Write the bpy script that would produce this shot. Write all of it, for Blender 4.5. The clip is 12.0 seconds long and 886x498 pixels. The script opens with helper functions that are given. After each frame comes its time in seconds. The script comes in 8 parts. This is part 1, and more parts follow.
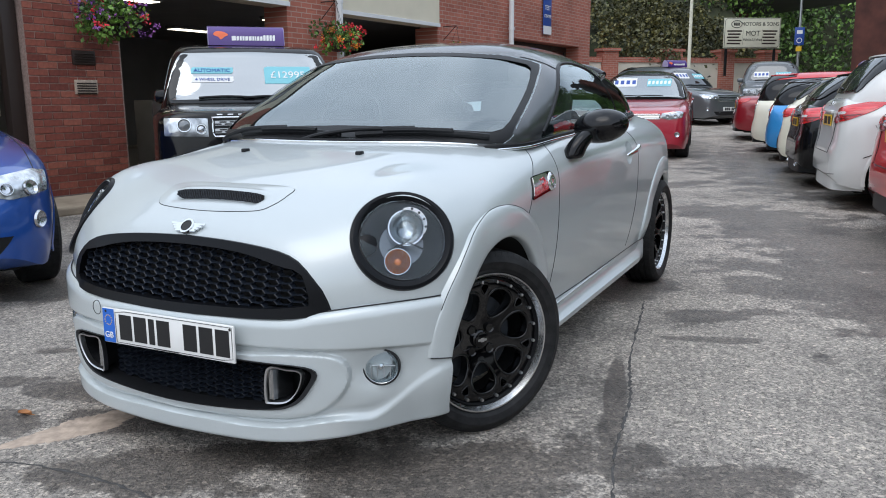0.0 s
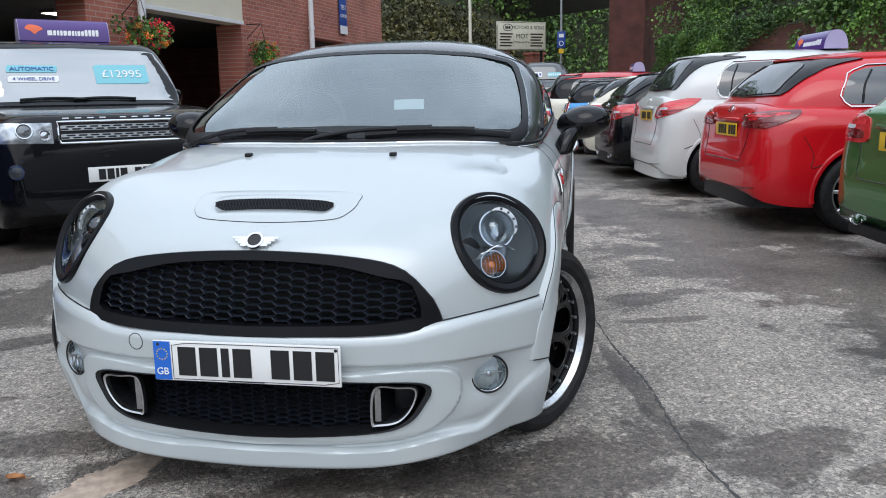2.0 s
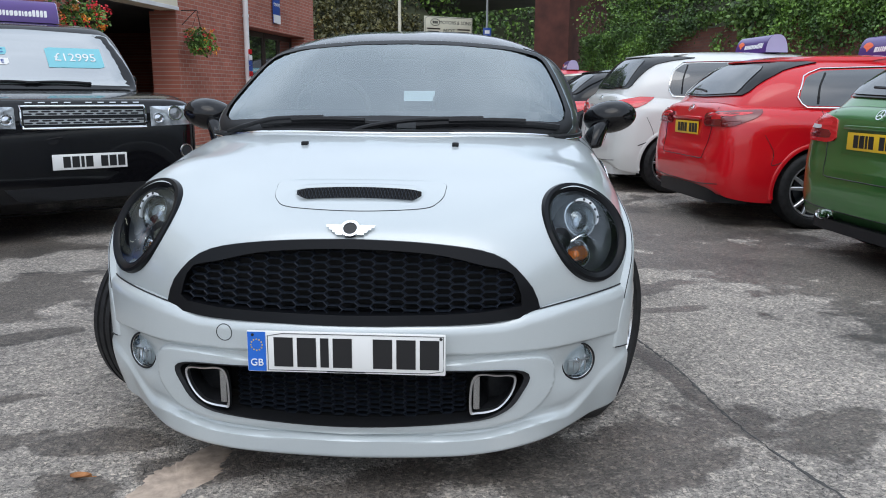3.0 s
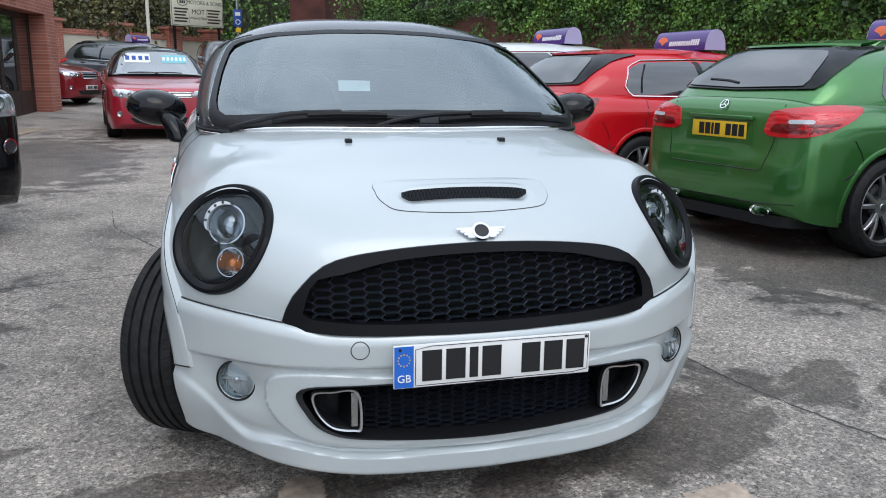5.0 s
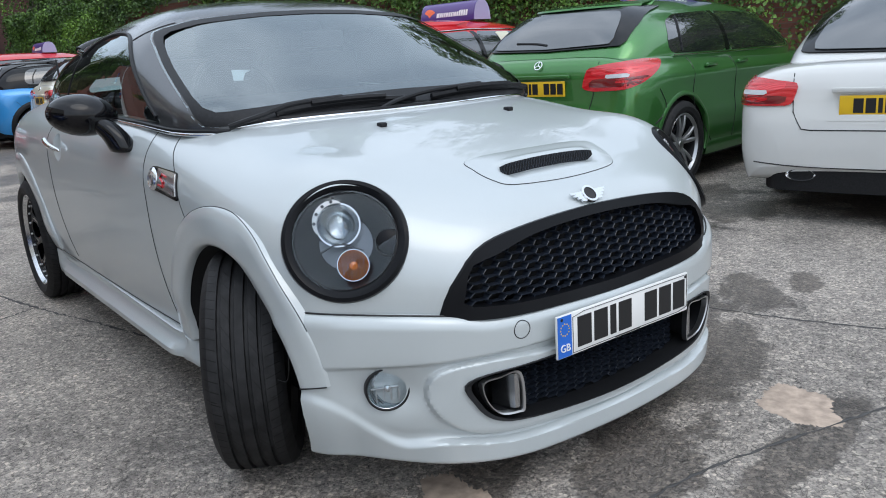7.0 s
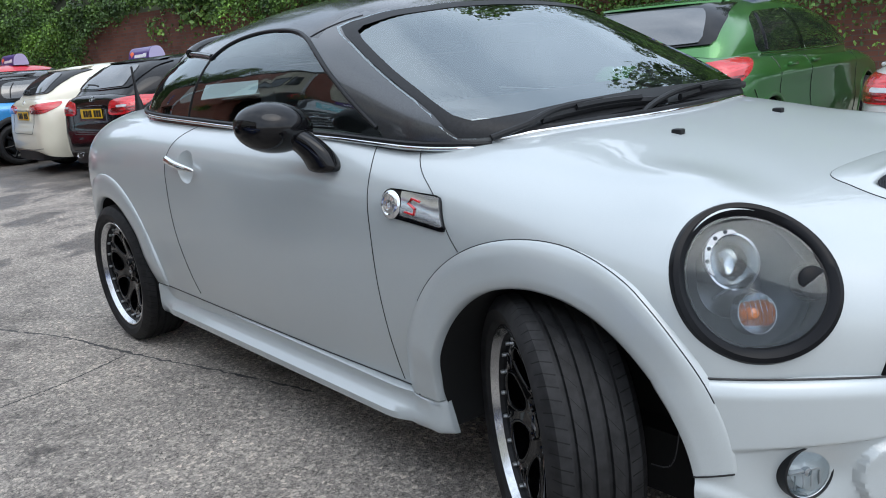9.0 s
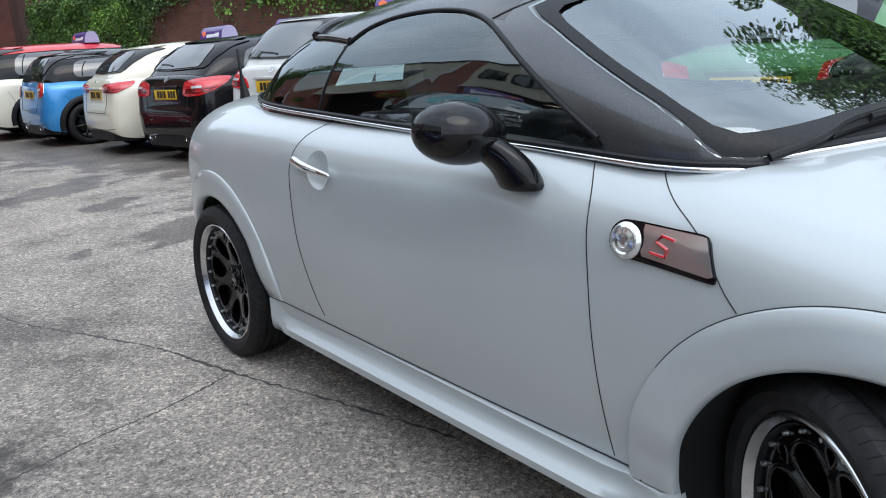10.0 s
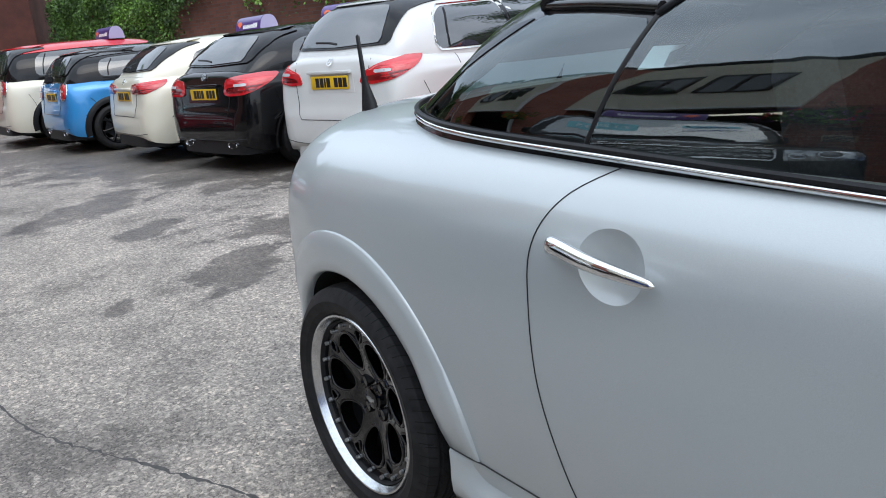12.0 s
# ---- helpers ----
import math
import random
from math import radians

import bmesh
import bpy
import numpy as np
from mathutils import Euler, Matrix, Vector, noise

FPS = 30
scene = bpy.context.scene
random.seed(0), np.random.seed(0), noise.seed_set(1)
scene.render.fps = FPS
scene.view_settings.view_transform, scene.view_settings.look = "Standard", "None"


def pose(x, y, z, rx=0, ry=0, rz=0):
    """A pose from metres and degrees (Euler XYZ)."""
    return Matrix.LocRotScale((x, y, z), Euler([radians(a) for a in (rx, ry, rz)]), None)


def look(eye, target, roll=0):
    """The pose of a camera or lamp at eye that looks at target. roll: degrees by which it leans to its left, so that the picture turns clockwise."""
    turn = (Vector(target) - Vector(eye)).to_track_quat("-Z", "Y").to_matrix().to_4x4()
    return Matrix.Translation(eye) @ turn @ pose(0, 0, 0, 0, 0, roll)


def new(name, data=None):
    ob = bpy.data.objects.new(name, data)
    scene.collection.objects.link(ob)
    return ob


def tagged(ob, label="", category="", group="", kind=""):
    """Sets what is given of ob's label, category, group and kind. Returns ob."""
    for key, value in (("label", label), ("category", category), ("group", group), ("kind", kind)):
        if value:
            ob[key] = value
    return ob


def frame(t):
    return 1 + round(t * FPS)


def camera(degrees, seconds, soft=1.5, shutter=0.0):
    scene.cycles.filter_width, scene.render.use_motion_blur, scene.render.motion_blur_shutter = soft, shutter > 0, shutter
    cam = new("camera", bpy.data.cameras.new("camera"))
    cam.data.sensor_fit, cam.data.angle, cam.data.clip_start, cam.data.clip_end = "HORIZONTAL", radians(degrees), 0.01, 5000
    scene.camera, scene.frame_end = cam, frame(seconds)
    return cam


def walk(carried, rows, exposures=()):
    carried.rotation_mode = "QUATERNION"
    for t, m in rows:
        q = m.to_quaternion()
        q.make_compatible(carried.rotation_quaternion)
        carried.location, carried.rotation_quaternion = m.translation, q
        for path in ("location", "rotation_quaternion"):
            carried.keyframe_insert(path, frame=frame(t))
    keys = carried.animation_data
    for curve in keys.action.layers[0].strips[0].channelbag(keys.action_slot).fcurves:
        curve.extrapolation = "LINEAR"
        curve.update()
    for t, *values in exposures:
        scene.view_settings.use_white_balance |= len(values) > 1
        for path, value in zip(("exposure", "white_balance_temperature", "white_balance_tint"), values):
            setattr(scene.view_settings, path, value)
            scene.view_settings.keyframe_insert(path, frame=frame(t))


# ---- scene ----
cam = camera(58.5, 12.0, 1.0)
METRES, EYE, TILT, LEAN, TURN = 6.446, 1.089, 0.0, 0.0, 0.0
ROWS = [
    (0.0, 0.0, 0.0, 0.0, -0.09, -10.57, 0.49),
    (0.5, -0.0355, 0.0037, 0.0008, -3.89, -11.0, 0.12),
    (1.0, -0.0731, 0.0062, 0.0012, -8.35, -11.07, 0.7),
    (1.5, -0.1037, 0.0203, 0.0003, -12.93, -10.5, 1.61),
    (2.0, -0.1386, 0.0319, 0.0005, -16.91, -10.76, 0.99),
    (2.5, -0.1804, 0.0395, 0.0012, -20.1, -11.07, 0.12),
    (3.0, -0.2111, 0.055, -0.0008, -22.98, -11.19, -0.31),
    (5.0, -0.339, 0.1465, 0.0027, -41.8, -12.11, -0.69),
    (5.5, -0.3705, 0.1748, 0.0017, -49.11, -12.68, 0.74),
    (6.0, -0.389, 0.2075, 0.0001, -54.67, -13.76, 2.11),
    (6.5, -0.4096, 0.2432, 0.0021, -59.72, -14.26, 3.41),
    (8.5, -0.4406, 0.3956, 0.0042, -69.51, -12.66, 3.93),
    (9.0, -0.4253, 0.4331, 0.0072, -67.99, -13.68, 4.47),
    (9.5, -0.4058, 0.4763, 0.0088, -65.84, -14.42, 3.8),
    (10.0, -0.3823, 0.5141, 0.0128, -64.23, -14.55, 3.55),
    (10.5, -0.3428, 0.5511, 0.014, -61.38, -14.51, 4.45),
    (11.0, -0.3113, 0.592, 0.0145, -59.21, -14.64, 4.96),
    (11.5, -0.2857, 0.6345, 0.0156, -58.65, -14.76, 5.42),
    (12.0, -0.2542, 0.6776, 0.0157, -62.99, -15.3, 5.11),
]
EDGES = [
    (3.2, look((-1.455, 0.409, 1.080), (-0.651, 2.198, 0.686), 0.7)),
    (4.8, look((-2.110, 0.874, 1.096), (-0.870, 2.388, 0.682), 1.3)),
    (6.7, look((-2.724, 1.657, 1.112), (-1.031, 2.603, 0.621), -3.7)),
    (8.3, look((-2.864, 2.459, 1.113), (-1.044, 3.165, 0.678), -3.7)),
]
STEPS = [(t, pose(0, 0, EYE, TILT, LEAN, TURN) @ pose(METRES * x, METRES * y, METRES * z, 90 + pitch, roll, yaw)) for t, x, y, z, yaw, pitch, roll in ROWS]
walk(cam, sorted(STEPS + EDGES, key=lambda r: r[0]),
     [(0.0, -0.03), (3.0, -0.06), (6.5, -0.06), (8.5, 0.08), (10.0, 0.21), (12.0, 0.24)])

# ---- light: bright overcast ----
world = bpy.data.worlds.new("overcast")
scene.world = world
world.use_nodes = True
wn = world.node_tree.nodes
wn.clear()
w_out = wn.new("ShaderNodeOutputWorld")
w_sky = wn.new("ShaderNodeTexSky")
w_sky.sky_type = "NISHITA"
w_sky.sun_disc = False
w_sky.sun_elevation, w_sky.sun_rotation = radians(52), radians(200)
w_sky.air_density, w_sky.dust_density, w_sky.ozone_density = 1.0, 2.5, 1.0
w_bg = wn.new("ShaderNodeBackground")
w_bg.inputs["Strength"].default_value = 0.06
w_cloud = wn.new("ShaderNodeBackground")
w_noise = wn.new("ShaderNodeTexNoise")
w_noise.inputs["Scale"].default_value = 2.2
w_noise.inputs["Detail"].default_value = 5.0
w_ramp = wn.new("ShaderNodeValToRGB")
w_ramp.color_ramp.elements[0].position, w_ramp.color_ramp.elements[0].color = 0.36, (0.53, 0.62, 0.74, 1)
w_ramp.color_ramp.elements[1].position, w_ramp.color_ramp.elements[1].color = 0.64, (0.89, 0.985, 1.115, 1)
w_cloud.inputs["Strength"].default_value = 0.85
w_add = wn.new("ShaderNodeAddShader")
wl = world.node_tree.links
wl.new(w_sky.outputs[0], w_bg.inputs["Color"])
wl.new(w_noise.outputs["Fac"], w_ramp.inputs[0])
# an overcast sky is three times as bright overhead as at the horizon
w_tc = wn.new("ShaderNodeTexCoord")
w_sep = wn.new("ShaderNodeSeparateXYZ")
w_map = wn.new("ShaderNodeMapRange")
w_map.inputs["To Min"].default_value, w_map.inputs["To Max"].default_value = 1.04, 1.68
wl.new(w_tc.outputs["Generated"], w_sep.inputs[0])
wl.new(w_sep.outputs["Z"], w_map.inputs["Value"])
wl.new(w_map.outputs[0], w_cloud.inputs["Strength"])
wl.new(w_ramp.outputs[0], w_cloud.inputs["Color"])
wl.new(w_bg.outputs[0], w_add.inputs[0])
wl.new(w_cloud.outputs[0], w_add.inputs[1])
wl.new(w_add.outputs[0], w_out.inputs[0])

sun = new("sun", bpy.data.lights.new("sun", "SUN"))
sun.data.energy, sun.data.angle, sun.data.color = 0.6, radians(40), (0.97, 0.99, 1.0)
sun.matrix_world = look((-4, -8, 16), (0, 0, 0))



# ---- materials ----
def mat_nodes(name):
    m = bpy.data.materials.new(name)
    m.use_nodes = True
    nt = m.node_tree
    return m, nt, nt.nodes["Principled BSDF"]


def noise_node(nt, scale, detail=4.0, rough=0.55, coord="Object"):
    tc = nt.nodes.new("ShaderNodeTexCoord")
    n = nt.nodes.new("ShaderNodeTexNoise")
    n.inputs["Scale"].default_value, n.inputs["Detail"].default_value, n.inputs["Roughness"].default_value = scale, detail, rough
    nt.links.new(tc.outputs[coord], n.inputs["Vector"])
    return n


def ramp_node(nt, src, stops):
    r = nt.nodes.new("ShaderNodeValToRGB")
    e = r.color_ramp.elements
    while len(e) < len(stops):
        e.new(0.5)
    for el, (p, c) in zip(e, stops):
        el.position, el.color = p, (*c, 1)
    nt.links.new(src, r.inputs[0])
    return r


def mixed(nt, a, b, fac, mode="MIX"):
    m = nt.nodes.new("ShaderNodeMix")
    m.data_type, m.blend_type = "RGBA", mode
    for sock, v in ((m.inputs[6], a), (m.inputs[7], b), (m.inputs[0], fac)):
        if isinstance(v, bpy.types.NodeSocket):
            nt.links.new(v, sock)
        elif isinstance(v, tuple):
            sock.default_value = (*v, 1)
        else:
            sock.default_value = v
    return m.outputs[2]


def bump(nt, bsdf, height, strength, dist):
    b = nt.nodes.new("ShaderNodeBump")
    b.inputs["Strength"].default_value, b.inputs["Distance"].default_value = strength, dist
    nt.links.new(height, b.inputs["Height"])
    nt.links.new(b.outputs[0], bsdf.inputs["Normal"])


def plain(name, color, rough=0.5, metal=0.0, coat=0.0, grain=0.0, scale=40.0, bumpy=0.0, spec=0.5):
    m, nt, b = mat_nodes(name)
    b.inputs["Specular IOR Level"].default_value = spec
    b.inputs["Base Color"].default_value = (*color, 1)
    b.inputs["Roughness"].default_value, b.inputs["Metallic"].default_value = rough, metal
    b.inputs["Coat Weight"].default_value, b.inputs["Coat Roughness"].default_value = coat, 0.03
    if grain:
        n = noise_node(nt, scale)
        c = tuple(max(0, v * (1 - grain)) for v in color)
        d = tuple(min(1, v * (1 + grain)) for v in color)
        r = ramp_node(nt, n.outputs["Fac"], ((0.3, c), (0.7, d)))
        nt.links.new(r.outputs[0], b.inputs["Base Color"])
        if bumpy:
            bump(nt, b, n.outputs["Fac"], bumpy, 0.01)
    return m


def paint(name, color, flake=0.0, rough=0.32, dust=0.01):
    """Car paint: a base with fine flake and road dust under a clear coat."""
    m, nt, b = mat_nodes(name)
    f = noise_node(nt, 900, 1.0)
    d = noise_node(nt, 2.3, 5.0)
    lo, hi = tuple(v * (1 - 0.25 * flake) for v in color), tuple(min(1, v * (1 + 0.25 * flake)) for v in color)
    r = ramp_node(nt, f.outputs["Fac"], ((0.35, lo), (0.65, hi)))
    col = mixed(nt, r.outputs[0], tuple(v * 0.9 + dust for v in color), ramp_node(nt, d.outputs["Fac"], ((0.4, (0, 0, 0)), (0.75, (0.5, 0.5, 0.5)))).outputs[0])
    nt.links.new(col, b.inputs["Base Color"])
    b.inputs["Metallic"].default_value = 0.55 * flake
    b.inputs["Specular IOR Level"].default_value = 0.5 if flake else 0.12
    b.inputs["Roughness"].default_value = rough
    b.inputs["Coat Weight"].default_value, b.inputs["Coat Roughness"].default_value = 1.0, 0.03
    return m


def glass(name, tint, ior=1.5, extra=0.0):
    """A thin pane: tinted passage, mirror gloss by Fresnel."""
    m = bpy.data.materials.new(name)
    m.use_nodes = True
    nt = m.node_tree
    nt.nodes.clear()
    out = nt.nodes.new("ShaderNodeOutputMaterial")
    tr = nt.nodes.new("ShaderNodeBsdfTransparent")
    tr.inputs[0].default_value = (*tint, 1)
    gl = nt.nodes.new("ShaderNodeBsdfGlossy")
    gl.inputs["Color"].default_value = (0.90, 0.98, 1.0, 1)
    gl.inputs["Roughness"].default_value = 0.015
    fr = nt.nodes.new("ShaderNodeFresnel")
    fr.inputs["IOR"].default_value = ior
    ad = nt.nodes.new("ShaderNodeMath")
    ad.operation, ad.use_clamp = "ADD", True
    ad.inputs[1].default_value = extra
    mx = nt.nodes.new("ShaderNodeMixShader")
    nt.links.new(fr.outputs[0], ad.inputs[0])
    nt.links.new(ad.outputs[0], mx.inputs[0])
    nt.links.new(tr.outputs[0], mx.inputs[1])
    nt.links.new(gl.outputs[0], mx.inputs[2])
    nt.links.new(mx.outputs[0], out.inputs[0])
    return m


def lens(name, color, rough=0.06, trans=0.0):
    m, nt, b = mat_nodes(name)
    b.inputs["Base Color"].default_value = (*color, 1)
    b.inputs["Roughness"].default_value = rough
    b.inputs["Coat Weight"].default_value = 1.0
    w = nt.nodes.new("ShaderNodeTexWave")
    w.inputs["Scale"].default_value = 55
    tc = nt.nodes.new("ShaderNodeTexCoord")
    nt.links.new(tc.outputs["Object"], w.inputs["Vector"])
    bump(nt, b, w.outputs["Fac"], 0.25, 0.004)
    return m


# damp stains; those under the cars also put shade into the asphalt's colour
STAINS_AND_SHADE = ((0.9, 12.3, 1.2, 3.8, -21), (5.3, 12.5, 1.3, 5.0, -12), (0.0, 2.2, 0.65, 0.24, 0), (0.78, 2.08, 0.27, 0.15, 10), (0.60, 2.65, 0.035, 0.75, -14), (1.62, 3.95, 0.2, 0.08, 5), (1.2, 3.5, 0.3, 0.06, -10),
          (1.0, 4.5, 0.4, 0.3, 30), (2.6, 4.2, 0.8, 1.6, 15), (2.6, 2.8, 0.8, 0.7, 0), (3.1, 5.8, 0.8, 1.4, 15), (-0.85, 2.25, 0.4, 0.17, 10), (-0.62, 1.82, 0.4, 0.08, -20), (0.97, 1.87, 0.2, 0.08, 0), (-2.0, 4.9, 0.9, 0.5, 30), (0.9, 7.6, 0.2, 0.1, 30),
          (2.9, 7.2, 0.6, 1.4, 15), (3.2, 1.2, 1.0, 0.8, 0), (-2.3, 6.6, 0.8, 0.7, 0),
          (-1.40, 2.88, 0.30, 0.09, -22), (-1.72, 3.02, 0.16, 0.08, 10), (-1.12, 2.60, 0.26, 0.12, -20), (-1.72, 3.40, 0.12, 0.05, 0), (1.64, 7.5, 0.5, 0.22, 30), (2.9, 10.2, 0.9, 0.35, 20), (2.3, 8.9, 0.35, 0.2, 10), (1.35, 3.9, 0.3, 0.12, 5), (-1.5, 2.58, 0.10, 0.16, 20), (-1.75, 4.2, 0.35, 0.08, 15))


def asphalt():
    m, nt, b = mat_nodes("worn_asphalt")
    stone = noise_node(nt, 95, 3.0, 0.7)
    tcv = nt.nodes.new("ShaderNodeTexCoord")
    warp = nt.nodes.new("ShaderNodeTexNoise")
    warp.inputs["Scale"].default_value = 60
    nt.links.new(tcv.outputs["Object"], warp.inputs["Vector"])
    wadd = nt.nodes.new("ShaderNodeVectorMath")
    wadd.operation = "MULTIPLY_ADD"
    wadd.inputs[1].default_value = (0.016, 0.016, 0.016)
    nt.links.new(warp.outputs["Color"], wadd.inputs[0])
    nt.links.new(tcv.outputs["Object"], wadd.inputs[2])
    chip = nt.nodes.new("ShaderNodeTexVoronoi")
    gap = nt.nodes.new("ShaderNodeTexVoronoi")
    gap.feature = "DISTANCE_TO_EDGE"
    for vr in (chip, gap):
        vr.inputs["Scale"].default_value = 78
        nt.links.new(wadd.outputs[0], vr.inputs["Vector"])
    bwv = nt.nodes.new("ShaderNodeRGBToBW")
    nt.links.new(chip.outputs["Color"], bwv.inputs[0])
    pit = noise_node(nt, 30, 3.0, 0.6)
    mid = noise_node(nt, 1.3, 9.0, 0.68)
    big = noise_node(nt, 0.33, 9.0, 0.66)
    tone = noise_node(nt, 0.16, 3.0, 0.5)
    base = ramp_node(nt, mid.outputs["Fac"], ((0.36, (0.19, 0.187, 0.182)), (0.46, (0.315, 0.309, 0.298)), (0.64, (0.42, 0.410, 0.392))))
    spots = ramp_node(nt, stone.outputs["Fac"], ((0.33, (0.33, 0.33, 0.33)), (0.46, (0.90, 0.90, 0.90)), (0.66, (1.38, 1.36, 1.33))))
    c1 = mixed(nt, base.outputs[0], spots.outputs[0], 0.9, "MULTIPLY")
    sp2 = ramp_node(nt, bwv.outputs[0], ((0.2, (0.66, 0.66, 0.66)), (0.6, (0.98, 0.975, 0.96)), (0.9, (1.6, 1.57, 1.5))))
    c2a = mixed(nt, c1, sp2.outputs[0], 0.85, "MULTIPLY")
    # dark gaps between the stones, deeper where the binder has worn out
    gp = ramp_node(nt, gap.outputs["Distance"], ((0.0, (0.22, 0.22, 0.22)), (0.10, (1, 1, 1))))
    wn_ = ramp_node(nt, pit.outputs["Fac"], ((0.40, (0.15, 0.15, 0.15)), (0.60, (1, 1, 1))))
    c2 = mixed(nt, c2a, mixed(nt, c2a, gp.outputs[0], 1.0, "MULTIPLY"), wn_.outputs[0])
    # damp stains with ragged edges; some also paint in shade under the cars
    wet_a = ramp_node(nt, big.outputs["Fac"], ((0.60, (0, 0, 0)), (0.63, (1, 1, 1))))
    rag = noise_node(nt, 2.6, 9.0, 0.7)
    most = None
    for cx, cy, rx, ry, turn in STAINS_AND_SHADE:
        mp = nt.nodes.new("ShaderNodeMapping")
        mp.vector_type = "TEXTURE"
        mp.inputs["Location"].default_value = (cx, cy, 0)
        mp.inputs["Rotation"].default_value = (0, 0, radians(turn))
        mp.inputs["Scale"].default_value = (rx, ry, 1)
        nt.links.new(tcv.outputs["Object"], mp.inputs["Vector"])
        ln = nt.nodes.new("ShaderNodeVectorMath")
        ln.operation = "LENGTH"
        nt.links.new(mp.outputs[0], ln.inputs[0])
        if most is None:
            most = ln.outputs["Value"]
        else:
            mn = nt.nodes.new("ShaderNodeMath")
            mn.operation = "MINIMUM"
            nt.links.new(most, mn.inputs[0])
            nt.links.new(ln.outputs["Value"], mn.inputs[1])
            most = mn.outputs[0]
    wob = nt.nodes.new("ShaderNodeMath")
    wob.operation = "MULTIPLY_ADD"
    wob.inputs[1].default_value = 3.2
    nt.links.new(rag.outputs["Fac"], wob.inputs[0])
    nt.links.new(most, wob.inputs[2])
    stain_shade = ramp_node(nt, wob.outputs[0], ((0.0, (1, 1, 1)), (1.0, (0, 0, 0))))
    # each patch's edge lies where distance and ragged noise together pass a threshold
    mr = nt.nodes.new("ShaderNodeMapRange")
    mr.inputs["From Min"].default_value, mr.inputs["From Max"].default_value = 2.45, 2.62
    nt.links.new(wob.outputs[0], mr.inputs["Value"])
    nt.links.new(mr.outputs[0], stain_shade.inputs[0])
    damp_shade = nt.nodes.new("ShaderNodeMath")
    damp_shade.operation = "MAXIMUM"
    nt.links.new(wet_a.outputs[0], damp_shade.inputs[0])
    nt.links.new(stain_shade.outputs[0], damp_shade.inputs[1])
    dark = mixed(nt, c2, (0.47, 0.455, 0.445), 1.0, "MULTIPLY")
    c3 = mixed(nt, c2, dark, damp_shade.outputs[0])
    tn = ramp_node(nt, tone.outputs["Fac"], ((0.35, (1.01, 0.935, 0.875)), (0.65, (1.31, 1.20, 1.105))))
    nt.links.new(mixed(nt, c3, tn.outputs[0], 1.0, "MULTIPLY"), b.inputs["Base Color"])
    rr = ramp_node(nt, damp_shade.outputs[0], ((0.0, (0.85, 0.85, 0.85)), (1.0, (0.42, 0.42, 0.42))))
    nt.links.new(rr.outputs[0], b.inputs["Roughness"])
    bump(nt, b, stone.outputs["Fac"], 0.9, 0.014)
    return m


def brick_mat(name, c1, c2, mortar, vertical=True):
    m, nt, b = mat_nodes(name)
    tc = nt.nodes.new("ShaderNodeTexCoord")
    mp = nt.nodes.new("ShaderNodeMapping")
    if vertical:
        mp.inputs["Rotation"].default_value = (radians(90), 0, 0)
    br = nt.nodes.new("ShaderNodeTexBrick")
    br.inputs["Scale"].default_value = 1.0
    br.inputs["Brick Width"].default_value, br.inputs["Row Height"].default_value = 0.225, 0.075
    br.inputs["Mortar Size"].default_value = 0.007
    br.inputs["Color1"].default_value, br.inputs["Color2"].default_value, br.inputs["Mortar"].default_value = (*c1, 1), (*c2, 1), (*mortar, 1)
    nt.links.new(tc.outputs["Object"], mp.inputs[0])
    nt.links.new(mp.outputs[0], br.inputs["Vector"])
    n = noise_node(nt, 1.1, 5)
    st = ramp_node(nt, n.outputs["Fac"], ((0.3, (0.6, 0.58, 0.55)), (0.7, (1.15, 1.12, 1.1))))
    nt.links.new(mixed(nt, br.outputs["Color"], st.outputs[0], 0.8, "MULTIPLY"), b.inputs["Base Color"])
    b.inputs["Roughness"].default_value = 0.9
    bump(nt, b, br.outputs["Fac"], -0.5, 0.01)
    return m


